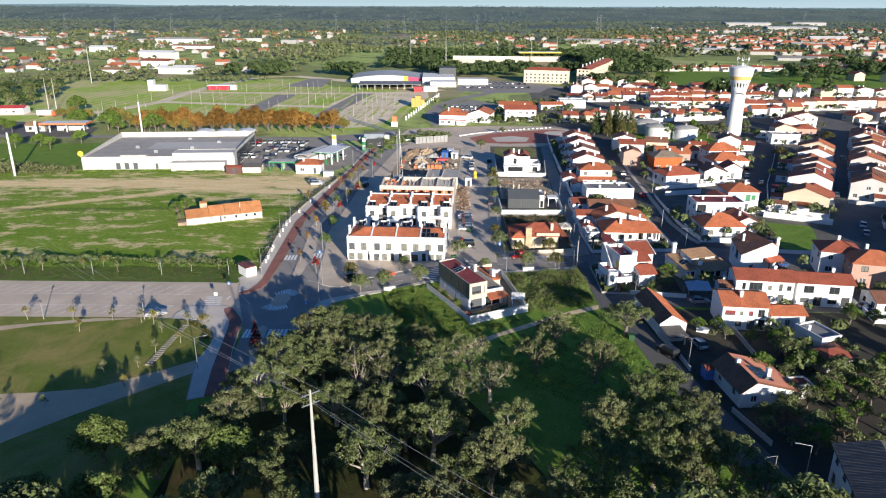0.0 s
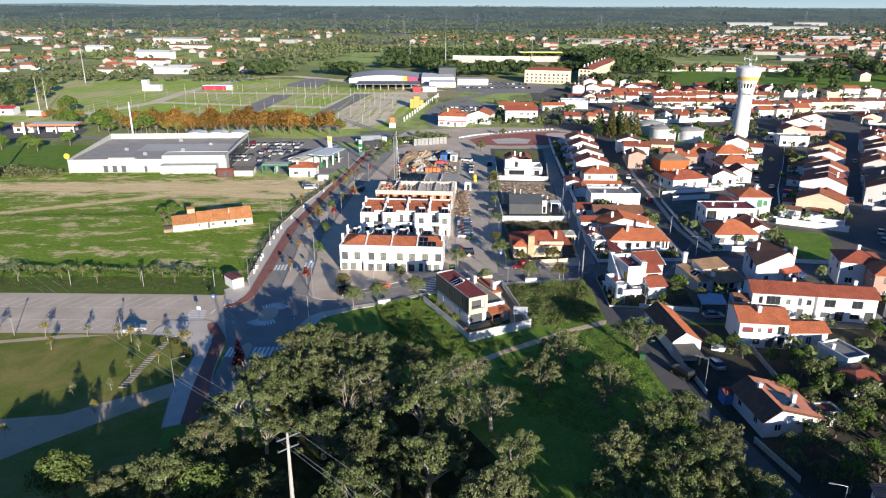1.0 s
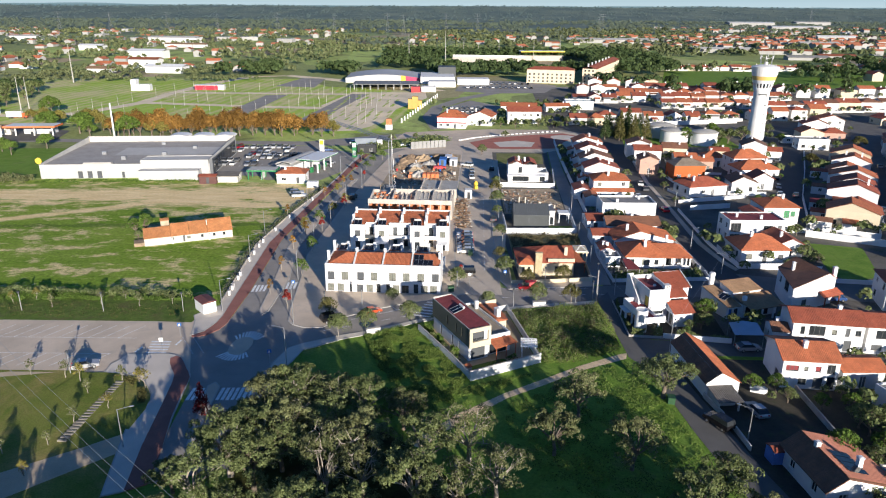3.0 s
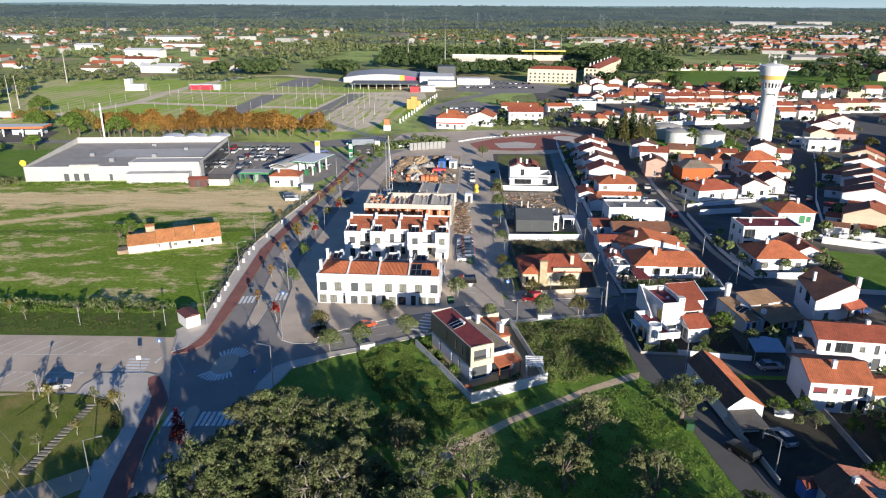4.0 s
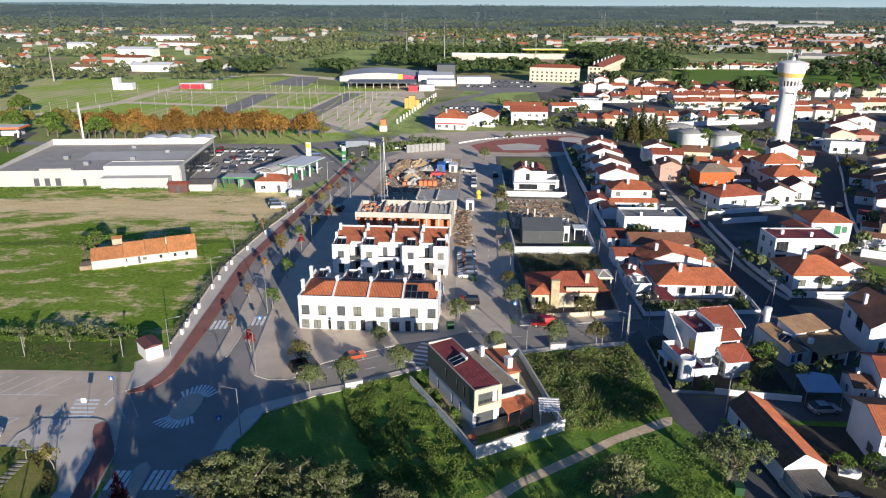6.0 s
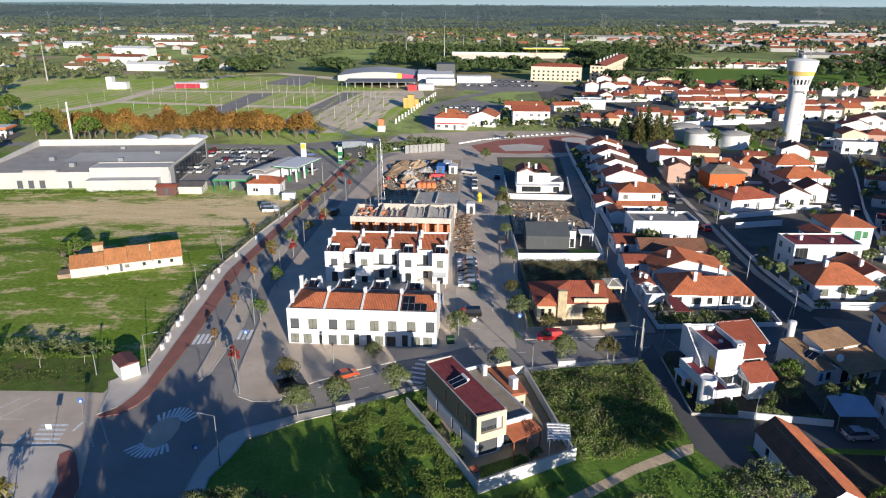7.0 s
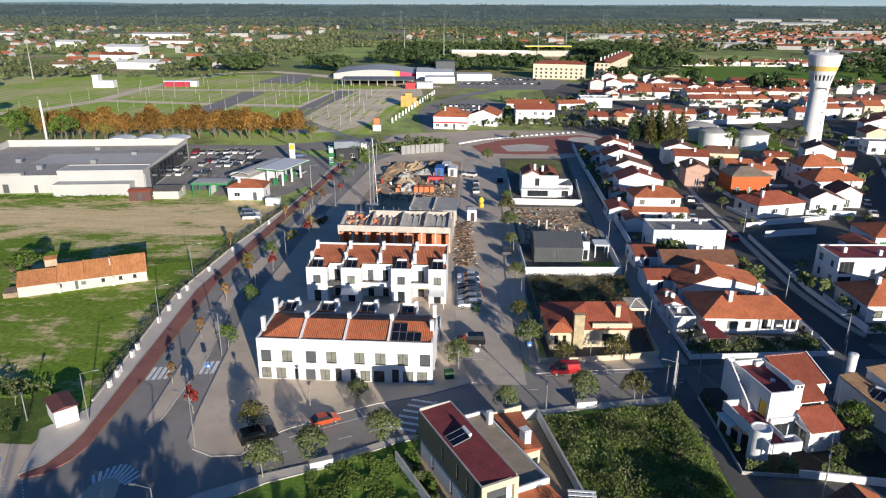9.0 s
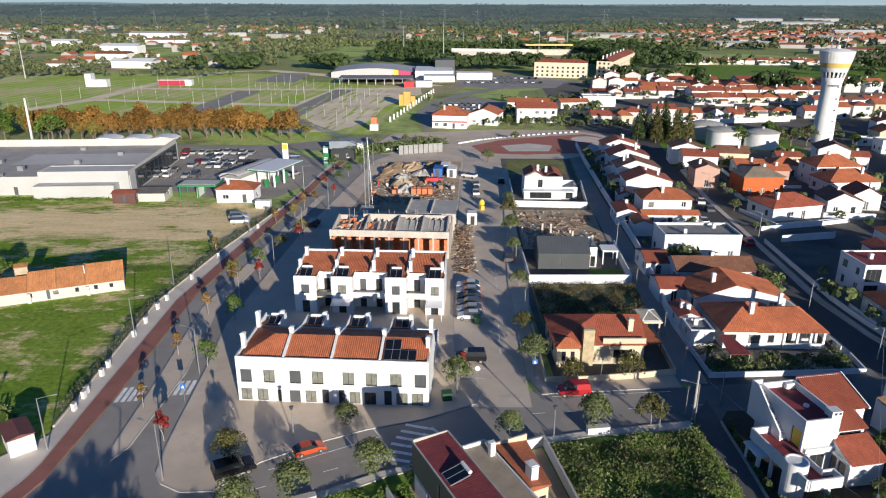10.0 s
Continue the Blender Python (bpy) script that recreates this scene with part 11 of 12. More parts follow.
weeds("verge_planting", 61, [(-112, 145.4), (-54, 145.0), (-49.5, 147.5), (-50.5, 151.2), (-112, 152.0)], 1500, 0.12, OLIVE_LEAF, "low planted shrubs in the verge bed", 0.5)
weeds("verge_shrubs", 55, [(-38, 303), (-8, 322), (2, 332), (-6, 339), (-12, 336), (-14, 330), (-34, 313)], 3200, 0.35, OAK_LEAF, "dark hedges on the ring road verge", 1.8)
plaza_green = [(rw.uniform(-10, 75), rw.uniform(362, 450)) for _ in range(260)]
woods("plaza_shrubs", 9, [p for p in plaza_green if free(p[0], p[1], 1.5)], 1.2, 4.2, OAK_LEAF, "shrubs and young trees round the plaza buildings", 1)


# ---- low plot walls round the houses beyond the dark street ----
r_wall = random.Random(12)
for fx, fy, w, d, rot in list(FOOT):
    if not (66 < fx < 135 and 128 < fy < 312) or w < 6:
        continue
    c, s_ = math.cos(radians(rot)), math.sin(radians(rot))
    gx, gy = w / 2 + r_wall.uniform(1.2, 2.6), d / 2 + r_wall.uniform(2.5, 4.5)
    pts = [(fx + u * c - v * s_, fy + u * s_ + v * c) for u, v in ((-gx, d / 2), (-gx, -gy), (gx * 0.2, -gy), (gx, -gy))]
    if all(free(x, y, 0.2) for x, y in pts) and free((pts[1][0] + pts[3][0]) / 2, (pts[1][1] + pts[3][1]) / 2, 0.2):
        wall_line("plot_wall", pts, r_wall.uniform(0.8, 1.5), WHITE, "white rendered wall round a house plot", 0.2)

# ---- street furniture, cars and site clutter ----
def lamp_post(x, y, h, rot, label="slim grey street lamp with one arm", arm=1.6):
    th = thing("street_lamp", x, y, rot, label, "street lamp", "street lamps")
    b = MB()
    b.rod((0, 0, 0), (0, 0, h), 0.09, 0.055, 8)
    part("pole", b, METAL, th)
    if arm:
        b = MB()
        b.rod((0, 0, h - 0.05), (arm, 0, h + 0.15), 0.03, n=6)
        part("arm", b, METAL, th)
        b = MB()
        b.box(arm - 0.1, -0.11, h + 0.11, arm + 0.5, 0.11, h + 0.2)
        part("lamp_head", b, METAL, th)
    else:
        b = MB()
        b.rings([(0.12, h), (0.24, h + 0.35), (0.26, h + 0.42), (0.05, h + 0.5)], 10)
        part("lamp_head", b, SHUTTER, th)
    return th


for a in ((-42.9, 148.6, 6.6, 20), (-31.7, 165.6, 6.8, 160), (-27.9, 143.4, 7.0, 160), (-31.9, 186, 6.8, 160), (-31.0, 205, 6.8, 160), (-29.5, 224, 6.8, 160), (-27.4, 245, 6.8, 160), (-44.9, 176, 6.6, 20), (-46.6, 196, 6.6, 20), (-41.5, 226, 6.6, 20),
          (-25.6, 127.4, 7.0, 170), (-42.5, 104.5, 6.0, 20), (31.1, 154.7, 5.4, 160), (60.9, 188.1, 5.0, 30), (62.2, 171.0, 5.0, 200), (42.4, 107.3, 5.3, 150), (39.5, 133.6, 5.3, 60), (47.6, 76.1, 5.6, 170), (42.3, 74.2, 5.4, 200), (35.5, 158.5, 4.6, 160), (68.6, 226, 5.4, 150), (70.2, 262, 5.4, 150),
          (36.6, 220, 5.0, 20), (75, 305, 5.4, 150), (-36.8, 262, 7, 0), (-22, 296, 7, 160)):
    lamp_post(*a)
for x, y in ((-50.5, 148.5), (-66, 148.2), (-82, 148.2), (-98, 148.2), (-60, 124.3), (-80, 124.0), (13.6, 167.5), (21.8, 163.8), (14.0, 152.0), (34.7, 196.6), (34.2, 178.0), (26.6, 153.6), (2.9, 161.0), (-16.0, 151.5), (-23.0, 149.6), (30.6, 156.6), (33.6, 166.8), (14.2, 187), (14.8, 210)):
    lamp_post(x, y, 3.6, 0, "short pedestrian lamp post with cone head", 0)


def util_pole(x, y, h, label="tapered concrete utility pole with crossarms", rot=0.0, arms=2):
    th = thing("utility_pole", x, y, rot, label, "utility pole", "utility poles")
    b = MB()
    b.rod((0, 0, 0), (0, 0, h), 0.28 * h / 18 + 0.06, 0.12, 8)
    part("shaft", b, CONCRETE, th)
    for i in range(arms):
        c = MB()
        c.rod((-1.1, 0, h - 0.5 - 1.2 * i), (1.1, 0, h - 0.5 - 1.2 * i), 0.07, n=6)
        part("crossarm", c, METAL, th)
        for sx in (-1.05, 0.0, 1.05):
            d = MB()
            d.rod((sx, 0, h - 0.5 - 1.2 * i), (sx, 0, h - 0.2 - 1.2 * i), 0.06, n=6)
            part("insulator", d, GLASS, th)
    return th


util_pole(-14.1, 63.6, 20.7, "tall concrete power pole with brackets among the oaks", 40)
util_pole(31.2, 155.6, 6.6, "plain concrete pole on the street corner", 20, 0)
for x, y, h in ((-158.2, 245.2, 15.8), (-144.4, 323.5, 16.6)):
    ms = thing("steel_mast", x, y, 0, "tall plain white steel mast on a flanged foot", "mast", "white masts")
    b = MB()
    b.rod((0, 0, 0.12), (0, 0, h), 0.46, 0.30, 12)
    part("shaft", b, FRAME_WHITE, ms, smooth=True)
    b = MB()
    b.rod((0, 0, 0), (0, 0, 0.12), 0.75, n=12)
    part("foot_plate", b, METAL, ms)
for x in (-239.5, -234.8):
    util_pole(x, 415, 18.4, arms=0, label="tall pale lamp mast beside the road")
util_pole(-285, 560, 28.5, arms=1, label="tall pale floodlight mast")
for x, y, h in ((-42, 766, 29), (-4.4, 768, 33), (16, 856, 20), (33, 858, 17), (57, 860, 20), (91, 806, 26), (128, 862, 25)):
    util_pole(x, y, h, "stadium floodlight mast with lamp bar", 0, 1)


def wire(points, r=0.02, n=12, sag=1.5):
    mb = MB()
    for a, b in zip(points, points[1:]):
        pts = []
        for i in range(n + 1):
            t = i / n
            p = Vector(a).lerp(Vector(b), t)
            p.z -= sag * 4 * t * (1 - t)
            pts.append(p)
        ring = []
        for p in pts:
            n0 = len(mb.v)
            mb.v += [(p.x - r, p.y, p.z), (p.x, p.y, p.z + r), (p.x + r, p.y, p.z), (p.x, p.y, p.z - r)]
            ring.append(n0)
        for u, w in zip(ring, ring[1:]):
            for c in range(4):
                mb.f.append((u + c, u + (c + 1) % 4, w + (c + 1) % 4, w + c))
    return plain("power_line", mb, METAL, "thin sagging overhead power cable", "cable", "overhead cables")


for k, off in enumerate((-1.0, 0.0, 1.0)):
    wire([(-75 + off, 118 + off, 19.0), (-14.1 + off * 0.75, 63.6 + off * 0.65, 20.4 - (k == 1) * 0.9), (28 + off, 28 + off, 19.5)], 0.022, sag=1.2)
wire([(31.2, 155.6, 6.4), (39.5, 133.6, 5.4), (42.4, 107.3, 5.2)], 0.015, sag=0.5)
wire([(39.5, 133.6, 5.4), (62.2, 171.0, 5.2)], 0.015, sag=0.6)


def pylon(x, y, h):
    th = thing("pylon", x, y, 15, "distant steel lattice pylon", "pylon", "distant pylons")
    b = MB()
    for sx, sy in ((-1, -1), (1, -1), (1, 1), (-1, 1)):
        b.rod((sx * h * 0.09, sy * h * 0.09, 0), (sx * h * 0.02, sy * h * 0.02, h * 0.7), 0.12, 0.09, 4)
        b.rod((sx * h * 0.02, sy * h * 0.02, h * 0.7), (0, 0, h), 0.09, 0.06, 4)
    for i in range(6):
        z0, z1 = h * 0.7 * i / 6, h * 0.7 * (i + 1) / 6
        w0, w1 = h * (0.09 - 0.07 * i / 6), h * (0.09 - 0.07 * (i + 1) / 6)
        for s in (-1, 1):
            b.rod((-w0, s * w0, z0), (w1, s * w1, z1), 0.06, n=3)
            b.rod((w0, s * w0, z0), (-w1, s * w1, z1), 0.06, n=3)
    part("lattice", b, PYLON, th)
    for i, z in enumerate((0.72, 0.84, 0.94)):
        c = MB()
        w = h * (0.2 - 0.03 * i)
        c.rod((-w, 0, h * z), (w, 0, h * z), 0.12, n=4)
        part("crossarm", c, PYLON, th)


PYLON = mat("weathered_steel", (0.16, 0.17, 0.18), 0.7, 0.1)
for px, py, ph in ((-880, 1650, 42), (-760, 1640, 42), (-640, 1660, 42), (-520, 1640, 42), (-390, 1660, 42), (-260, 1650, 42), (-140, 1640, 42), (-95, 1500, 40), (-10, 1650, 42), (60, 1640, 42), (330, 1640, 42), (350, 1700, 42), (700, 1450, 60)):
    pylon(px, py, ph)

# cars
CAR_PAINTS = {"white": (0.72, 0.72, 0.71), "silver": (0.38, 0.39, 0.41), "black": (0.012, 0.012, 0.014), "red": (0.42, 0.02, 0.025), "grey": (0.12, 0.125, 0.135), "blue": (0.03, 0.07, 0.20), "orange": (0.58, 0.085, 0.03)}
CAR_MATS = {k: mat("car_paint_" + k, v, 0.25, 0.03, 1, 5, 0, metal=0.15) for k, v in CAR_PAINTS.items()}
TYRE = mat("tyre_rubber", (0.02, 0.02, 0.02), 0.85, 0.1)
LAMP_RED = mat("tail_lamp", (0.35, 0.01, 0.01), 0.2, 0.05)
CAR_MADE = {}


def car_template(kind, colour_far):
    """Nose along +x. Side profile swept across the width with tumblehome."""
    colour, distant = colour_far
    names = {"hatch": "parked car", "suv": "parked four-wheel drive car", "van": "parked small van"}
    th = thing("car", 0, 0, 0, "%s %s standing on the asphalt" % (colour, names[kind]), "car", "parked cars")
    if kind == "hatch":
        low = [(-2.0, 0.32), (2.05, 0.32), (2.1, 0.55), (2.0, 0.72), (1.05, 0.92), (-1.95, 0.98), (-2.08, 0.7)]
        cab = [(1.0, 0.91), (0.25, 1.42), (-1.2, 1.46), (-1.95, 0.97)]
        w, L = 0.87, 1.28
    elif kind == "suv":
        low = [(-2.1, 0.42), (2.2, 0.42), (2.25, 0.75), (2.1, 0.98), (1.0, 1.12), (-2.15, 1.15), (-2.2, 0.8)]
        cab = [(1.0, 1.11), (0.45, 1.75), (-1.9, 1.78), (-2.14, 1.14)]
        w, L = 0.93, 1.36
    else:
        low = [(-2.0, 0.35), (2.0, 0.35), (2.1, 0.6), (2.0, 0.85), (1.2, 1.05), (-2.0, 1.05), (-2.05, 0.7)]
        cab = [(1.25, 1.04), (0.6, 1.72), (-1.9, 1.78), (-2.0, 1.04)]
        w, L = 0.88, 1.3
    wi = w * 0.80
    b = MB()
    n = len(low)
    for s in (-1, 1):
        pts = [(x, s * (w if z < 0.8 else w * 0.97), z) for x, z in low]
        b.face(pts if s < 0 else pts[::-1])
    for i in range(n):
        (x0, z0), (x1, z1) = low[i], low[(i + 1) % n]
        y0, y1 = (w if z0 < 0.8 else w * 0.97), (w if z1 < 0.8 else w * 0.97)
        b.face([(x0, y0, z0), (x1, y1, z1), (x1, -y1, z1), (x0, -y0, z0)][::1])
    r0, r1 = cab[1], cab[2]
    b.face([(r0[0], -wi, r0[1]), (r0[0], wi, r0[1]), (r1[0], wi, r1[1]), (r1[0], -wi, r1[1])])
    if kind == "van":
        for s in (-1, 1):
            q = [(-0.2, s * w * 0.965, cab[0][1]), (-0.25, s * wi * 1.002, r0[1] + 0.02), (r1[0], s * wi * 1.002, r1[1]), (cab[3][0], s * w * 0.965, cab[3][1])]
            b.face(q if s > 0 else q[::-1])
    part("body", b, CAR_MATS[colour], th)
    g = MB()
    g.face([(cab[0][0], -w * 0.93, cab[0][1]), (cab[0][0], w * 0.93, cab[0][1]), (r0[0], wi, r0[1] - 0.01), (r0[0], -wi, r0[1] - 0.01)])
    part("windscreen", g, GLASS, th)
    g = MB()
    g.face([(cab[3][0], w * 0.93, cab[3][1]), (cab[3][0], -w * 0.93, cab[3][1]), (r1[0], -wi, r1[1] - 0.01), (r1[0], wi, r1[1] - 0.01)])
    part("rear_window", g, GLASS, th)
    for s in (-1, 1):
        g = MB()
        q = [(cab[0][0] - 0.02, s * w * 0.95, cab[0][1]), (cab[3][0] + 0.02, s * w * 0.95, cab[3][1]), (r1[0], s * wi, r1[1] - 0.01), (r0[0], s * wi, r0[1] - 0.01)]
        g.face(q if s > 0 else q[::-1])
        part("side_window", g, GLASS, th)
        if distant:
            for x in (-L, L):
                wl_ = MB()
                wl_.rod((x, s * (w - 0.2), 0.31), (x, s * (w + 0.015), 0.31), 0.31, n=12)
                part("wheel", wl_, TYRE, th)
            continue
        l = MB()
        l.box(low[3][0] - 0.12, s * w * 0.62 - 0.18, low[3][1] - 0.14, low[3][0] + 0.07, s * w * 0.62 + 0.18, low[3][1] - 0.02)
        part("headlight", l, FRAME_WHITE, th)
        l = MB()
        l.box(-2.12, s * w * 0.72 - 0.12, low[-1][1], -2.0, s * w * 0.72 + 0.12, low[-1][1] + 0.18)
        part("tail_light", l, LAMP_RED, th)
        for x in (-L, L):
            wl_ = MB()
            wl_.rod((x, s * (w - 0.2), 0.31), (x, s * (w + 0.015), 0.31), 0.31, n=14)
            o = part("wheel", wl_, TYRE, th)
            rm = MB()
            rm.rod((x, s * (w + 0.012), 0.31), (x, s * (w + 0.03), 0.31), 0.19, n=10)
            part("rim", rm, METAL, o)
    return th


def car(x, y, rot, kind="hatch", colour="silver", z=0.02, size=1.0):
    m = pose(x, y, z, 0, 0, rot) @ Matrix.Scale(size, 4)
    colour = (colour, y > 240)
    if (kind, colour) not in CAR_MADE:
        CAR_MADE[(kind, colour)] = car_template(kind, colour)
        CAR_MADE[(kind, colour)].matrix_basis = m
    else:
        copy_thing(CAR_MADE[(kind, colour)], m)


car(-13.6, 148.6, 28, "hatch", "orange", 0.04, 0.84)
car(-20.9, 144.8, 30, "suv", "black", 0.04)
car(17.8, 161.2, 184, "van", "red", 0.04)
car(4.9, 169.8, 180, "suv", "black", 0.04)
for i, (yy, c) in enumerate(((183.6, "white"), (186.2, "silver"), (188.8, "grey"), (191.2, "black"), (193.8, "silver"), (196.4, "white"))):
    car(5.2, yy, 178, "hatch", c, 0.04)
for x, y, rot, k, c in ((8.7, 260.3, 95, "hatch", "white"), (8.9, 265, 92, "hatch", "grey"), (9.0, 270, 96, "hatch", "silver"), (7.6, 279, 150, "suv", "white"), (13.4, 210.7, 88, "hatch", "grey"), (16.4, 273, 85, "hatch", "black"), (16.0, 252, 88, "hatch", "blue"),
                        (65.1, 252.6, 80, "hatch", "white"), (64.9, 245.5, 82, "hatch", "grey"), (64.0, 221, 92, "hatch", "red"), (79.6, 156.3, 4, "suv", "blue"), (53.4, 134.4, 5, "hatch", "silver"), (39.9, 111.3, 118, "suv", "black"), (86.9, 131.4, 0, "hatch", "blue"),
                        (-45.6, 233.6, 10, "suv", "white"), (-47.0, 237.0, 12, "suv", "silver"), (-28.6, 232, 84, "suv", "black"), (-58.4, 126.2, 22, "hatch", "silver"), (-49.0, 306, 20, "hatch", "blue"), (-18, 318, 15, "hatch", "white"), (-40, 322, 5, "hatch", "white"), (60, 236, 90, "hatch", "white"),
                        (128.6, 222.9, 62, "hatch", "grey"), (145.0, 244.3, 62, "hatch", "white"), (118.6, 189.5, 62, "hatch", "white"), (115.1, 181.9, 62, "hatch", "silver"), (139, 254, 62, "hatch", "white"), (150, 277, 65, "hatch", "black"), (162, 282, 65, "hatch", "silver"), (156, 290, 65, "hatch", "grey"),
                        (106, 240, 68, "hatch", "white"), (110, 250, 68, "hatch", "silver"), (114.5, 262, 68, "hatch", "black"), (121, 277, 66, "hatch", "white"), (128, 292, 66, "hatch", "grey"), (110.5, 239, 68, "hatch", "grey"), (46.6, 114.6, 100, "hatch", "silver")):
    car(x, y, rot, k, c, 0.05)
rc = random.Random(12)
for row_y, n, x0 in ((278.6, 7, -88), (291.0, 6, -77), (296.5, 7, -77), (304.6, 8, -84), (285.5, 4, -88), (311.0, 9, -86)):
    for i in range(n):
        if rc.random() < 0.82:
            car(x0 + i * 2.75 + rc.uniform(-0.2, 0.2), row_y + rc.uniform(-0.4, 0.4), rc.choice((88, 92, 270)), rc.choice(("hatch", "hatch", "suv")), rc.choice(("white", "silver", "black", "grey", "red", "white", "silver", "white", "silver")), 0.03)
for i in range(22):
    car(14 + (i % 11) * 4.6 + rc.uniform(-0.4, 0.4), 540 + (i // 11) * 26 + rc.uniform(-1, 1), 80, rc.choice(("hatch", "suv")), rc.choice(("white", "silver", "black", "grey", "white")), 0.04)
for i in range(14):
    car(2 + (i % 7) * 3.0 + rc.uniform(-0.3, 0.3), 418 + (i // 7) * 14, 85, "hatch", rc.choice(("white", "silver", "black", "grey")), 0.05)
car(-50.5, 264, 100, "van", "white", 0.04)
car(-43.5, 281, 70, "hatch", "silver", 0.04)
car(55, 309, 10, "hatch", "white", 0.04)
car(90, 364.5, 0, "hatch", "silver", 0.04)

# truck on the ring road
tr = thing("truck", -33.0, 317.0, 8, "lorry with grey-blue box body and white cab", "truck")
b = MB()
b.box(-6, -1.25, 1.0, 3.0, 1.25, 3.7)
part("box_body", b, mat("grey_blue_panel", (0.20, 0.23, 0.27), 0.6, 0.1), tr)
b = MB()
b.box(3.3, -1.2, 0.7, 5.4, 1.2, 2.9)
part("cab", b, FRAME_WHITE, tr)
b = MB()
b.box(5.405, -1.0, 1.7, 5.43, 1.0, 2.6)
part("windscreen", b, GLASS, tr)
b = MB()
b.box(-6, -0.9, 0.6, 5.2, 0.9, 0.98)
part("chassis", b, DARK_METAL, tr)
for x in (-4.6, -3.4, 4.2):
    for s in (-1.2, 0.95):
        b = MB()
        b.rod((x, s, 0.5), (x, s + 0.25, 0.5), 0.5, n=14)
        part("wheel", b, TYRE, tr)

# field fence: posts, rails of mesh, white service boxes
fence = thing("mesh_fence", -44.6, 153, 0, "dark wire-mesh fence on steel posts beside the field", "fence")
FL = [(-44.5, 153), (-46.9, 188.4), (-44.2, 215), (-39.6, 245)]
for a, b_ in zip(FL, FL[1:]):
    a, b_ = Vector((*a, 0)), Vector((*b_, 0))
    k = int((b_ - a).length / 2.5)
    for i in range(k):
        p, q = a.lerp(b_, i / k), a.lerp(b_, (i + 1) / k)
        o = Vector((-44.6, 153, 0))
        mb = MB()
        mb.rod(p - o, p - o + Vector((0, 0, 2.0)), 0.04, n=5)
        part("post", mb, DARK_METAL, fence)
        mb = MB()
        for z in [0.15 + 0.2 * j for j in range(10)]:
            mb.rod(p - o + Vector((0, 0, z)), q - o + Vector((0, 0, z)), 0.012, n=3, caps=False)
        for j in range(1, 9):
            s = p.lerp(q, j / 9) - o
            mb.rod(s + Vector((0, 0, 0.1)), s + Vector((0, 0, 1.95)), 0.010, n=3, caps=False)
        part("mesh_panel", mb, DARK_METAL, fence)
kw = wall_line("low_wall", FL, 0.35, PAVE_PALE, "low concrete footing of the field fence", 0.25, category="wall", group="fence footing")
for x, y in ((-44.8, 156.5), (-45.0, 159.3), (-45.2, 160.4), (-45.4, 164.9), (-45.6, 167.2), (-46.1, 176.5), (-46.3, 181.2), (-46.5, 186.4), (-46.4, 190.0), (-45.6, 199.5), (-44.4, 211), (-41.6, 230)):
    sb = thing("service_box", x + 0.9, y, -4, "white meter pillar standing against the fence", "meter box", "meter boxes")
    b = MB()
    b.box(-0.2, -0.32, 0.14, 0.2, 0.32, 1.1)
    part("cabinet", b, WHITE, sb)
    b = MB()
    b.box(-0.24, -0.36, 1.1, 0.24, 0.36, 1.16)
    part("cap", b, KERB, sb)
for x, y, rot in ((19.2, 152.6, 8), (-12.6, 140.0, 22)):
    sb = thing("concrete_cabinet", x, y, rot, "low white concrete utility cabinet by the kerb", "cabinet")
    b = MB()
    b.box(-1.3, -0.35, 0, 1.3, 0.35, 0.95)
    part("body", b, WHITE, sb)
    b = MB()
    b.box(-1.36, -0.4, 0.95, 1.36, 0.4, 1.02)
    part("lid", b, KERB, sb)


def road_sign(x, y, rot, colour, w=0.7, h=0.7, z=2.0, label="blue road sign on a steel post", round_=False):
    th = thing("road_sign", x, y, rot, label, "road sign", "road signs")
    b = MB()
    b.rod((0, 0.05, 0), (0, 0.05, z + h * 0.9), 0.035, n=6)
    part("post", b, METAL, th)
    b = MB()
    if round_:
        b.rod((0, 0.0, z + h / 2), (0, -0.03, z + h / 2), h / 2, n=18)
    else:
        b.box(-w / 2, -0.02, z, w / 2, 0.01, z + h)
    part("plate", b, colour, th)
    b = MB()
    b.face([(-w * 0.3, -0.035, z + 0.15 * h), (w * 0.3, -0.035, z + 0.15 * h), (0, -0.035, z + 0.8 * h)])
    part("emblem", b, FRAME_WHITE, th)


road_sign(-31.1, 158.5, 0, BLUE_PAINT)
road_sign(13.3, 165.4, 0, BLUE_PAINT)
road_sign(-47.1, 137.8, 10, BLUE_PAINT)
road_sign(5.6, 163.5, 0, FRAME_WHITE, label="round white road sign on a steel post", round_=True)
road_sign(-28.5, 128.0, 20, BLUE_PAINT)
road_sign(-48.0, 131.8, 5, FRAME_WHITE, label="white direction sign on a steel post")
bin_ = thing("waste_bin", 1.6, 159.6, 10, "dark green wheeled waste container", "waste bin", "waste bins")
b = MB()
b.box(-0.6, -0.5, 0.14, 0.6, 0.5, 1.1)
part("body", b, mat("dark_green_plastic", (0.02, 0.075, 0.03), 0.55, 0.1, 1, 5, 0.001), bin_)
b = MB()
b.box(-0.65, -0.55, 1.1, 0.65, 0.55, 1.22)
part("lid", b, bpy.data.materials["dark_green_plastic"], bin_)
copy_thing(bin_, pose(6.3, 182.0, 0, 0, 0, 90))
copy_thing(bin_, pose(34.9, 117.3, -0.12, 0, 0, 80))

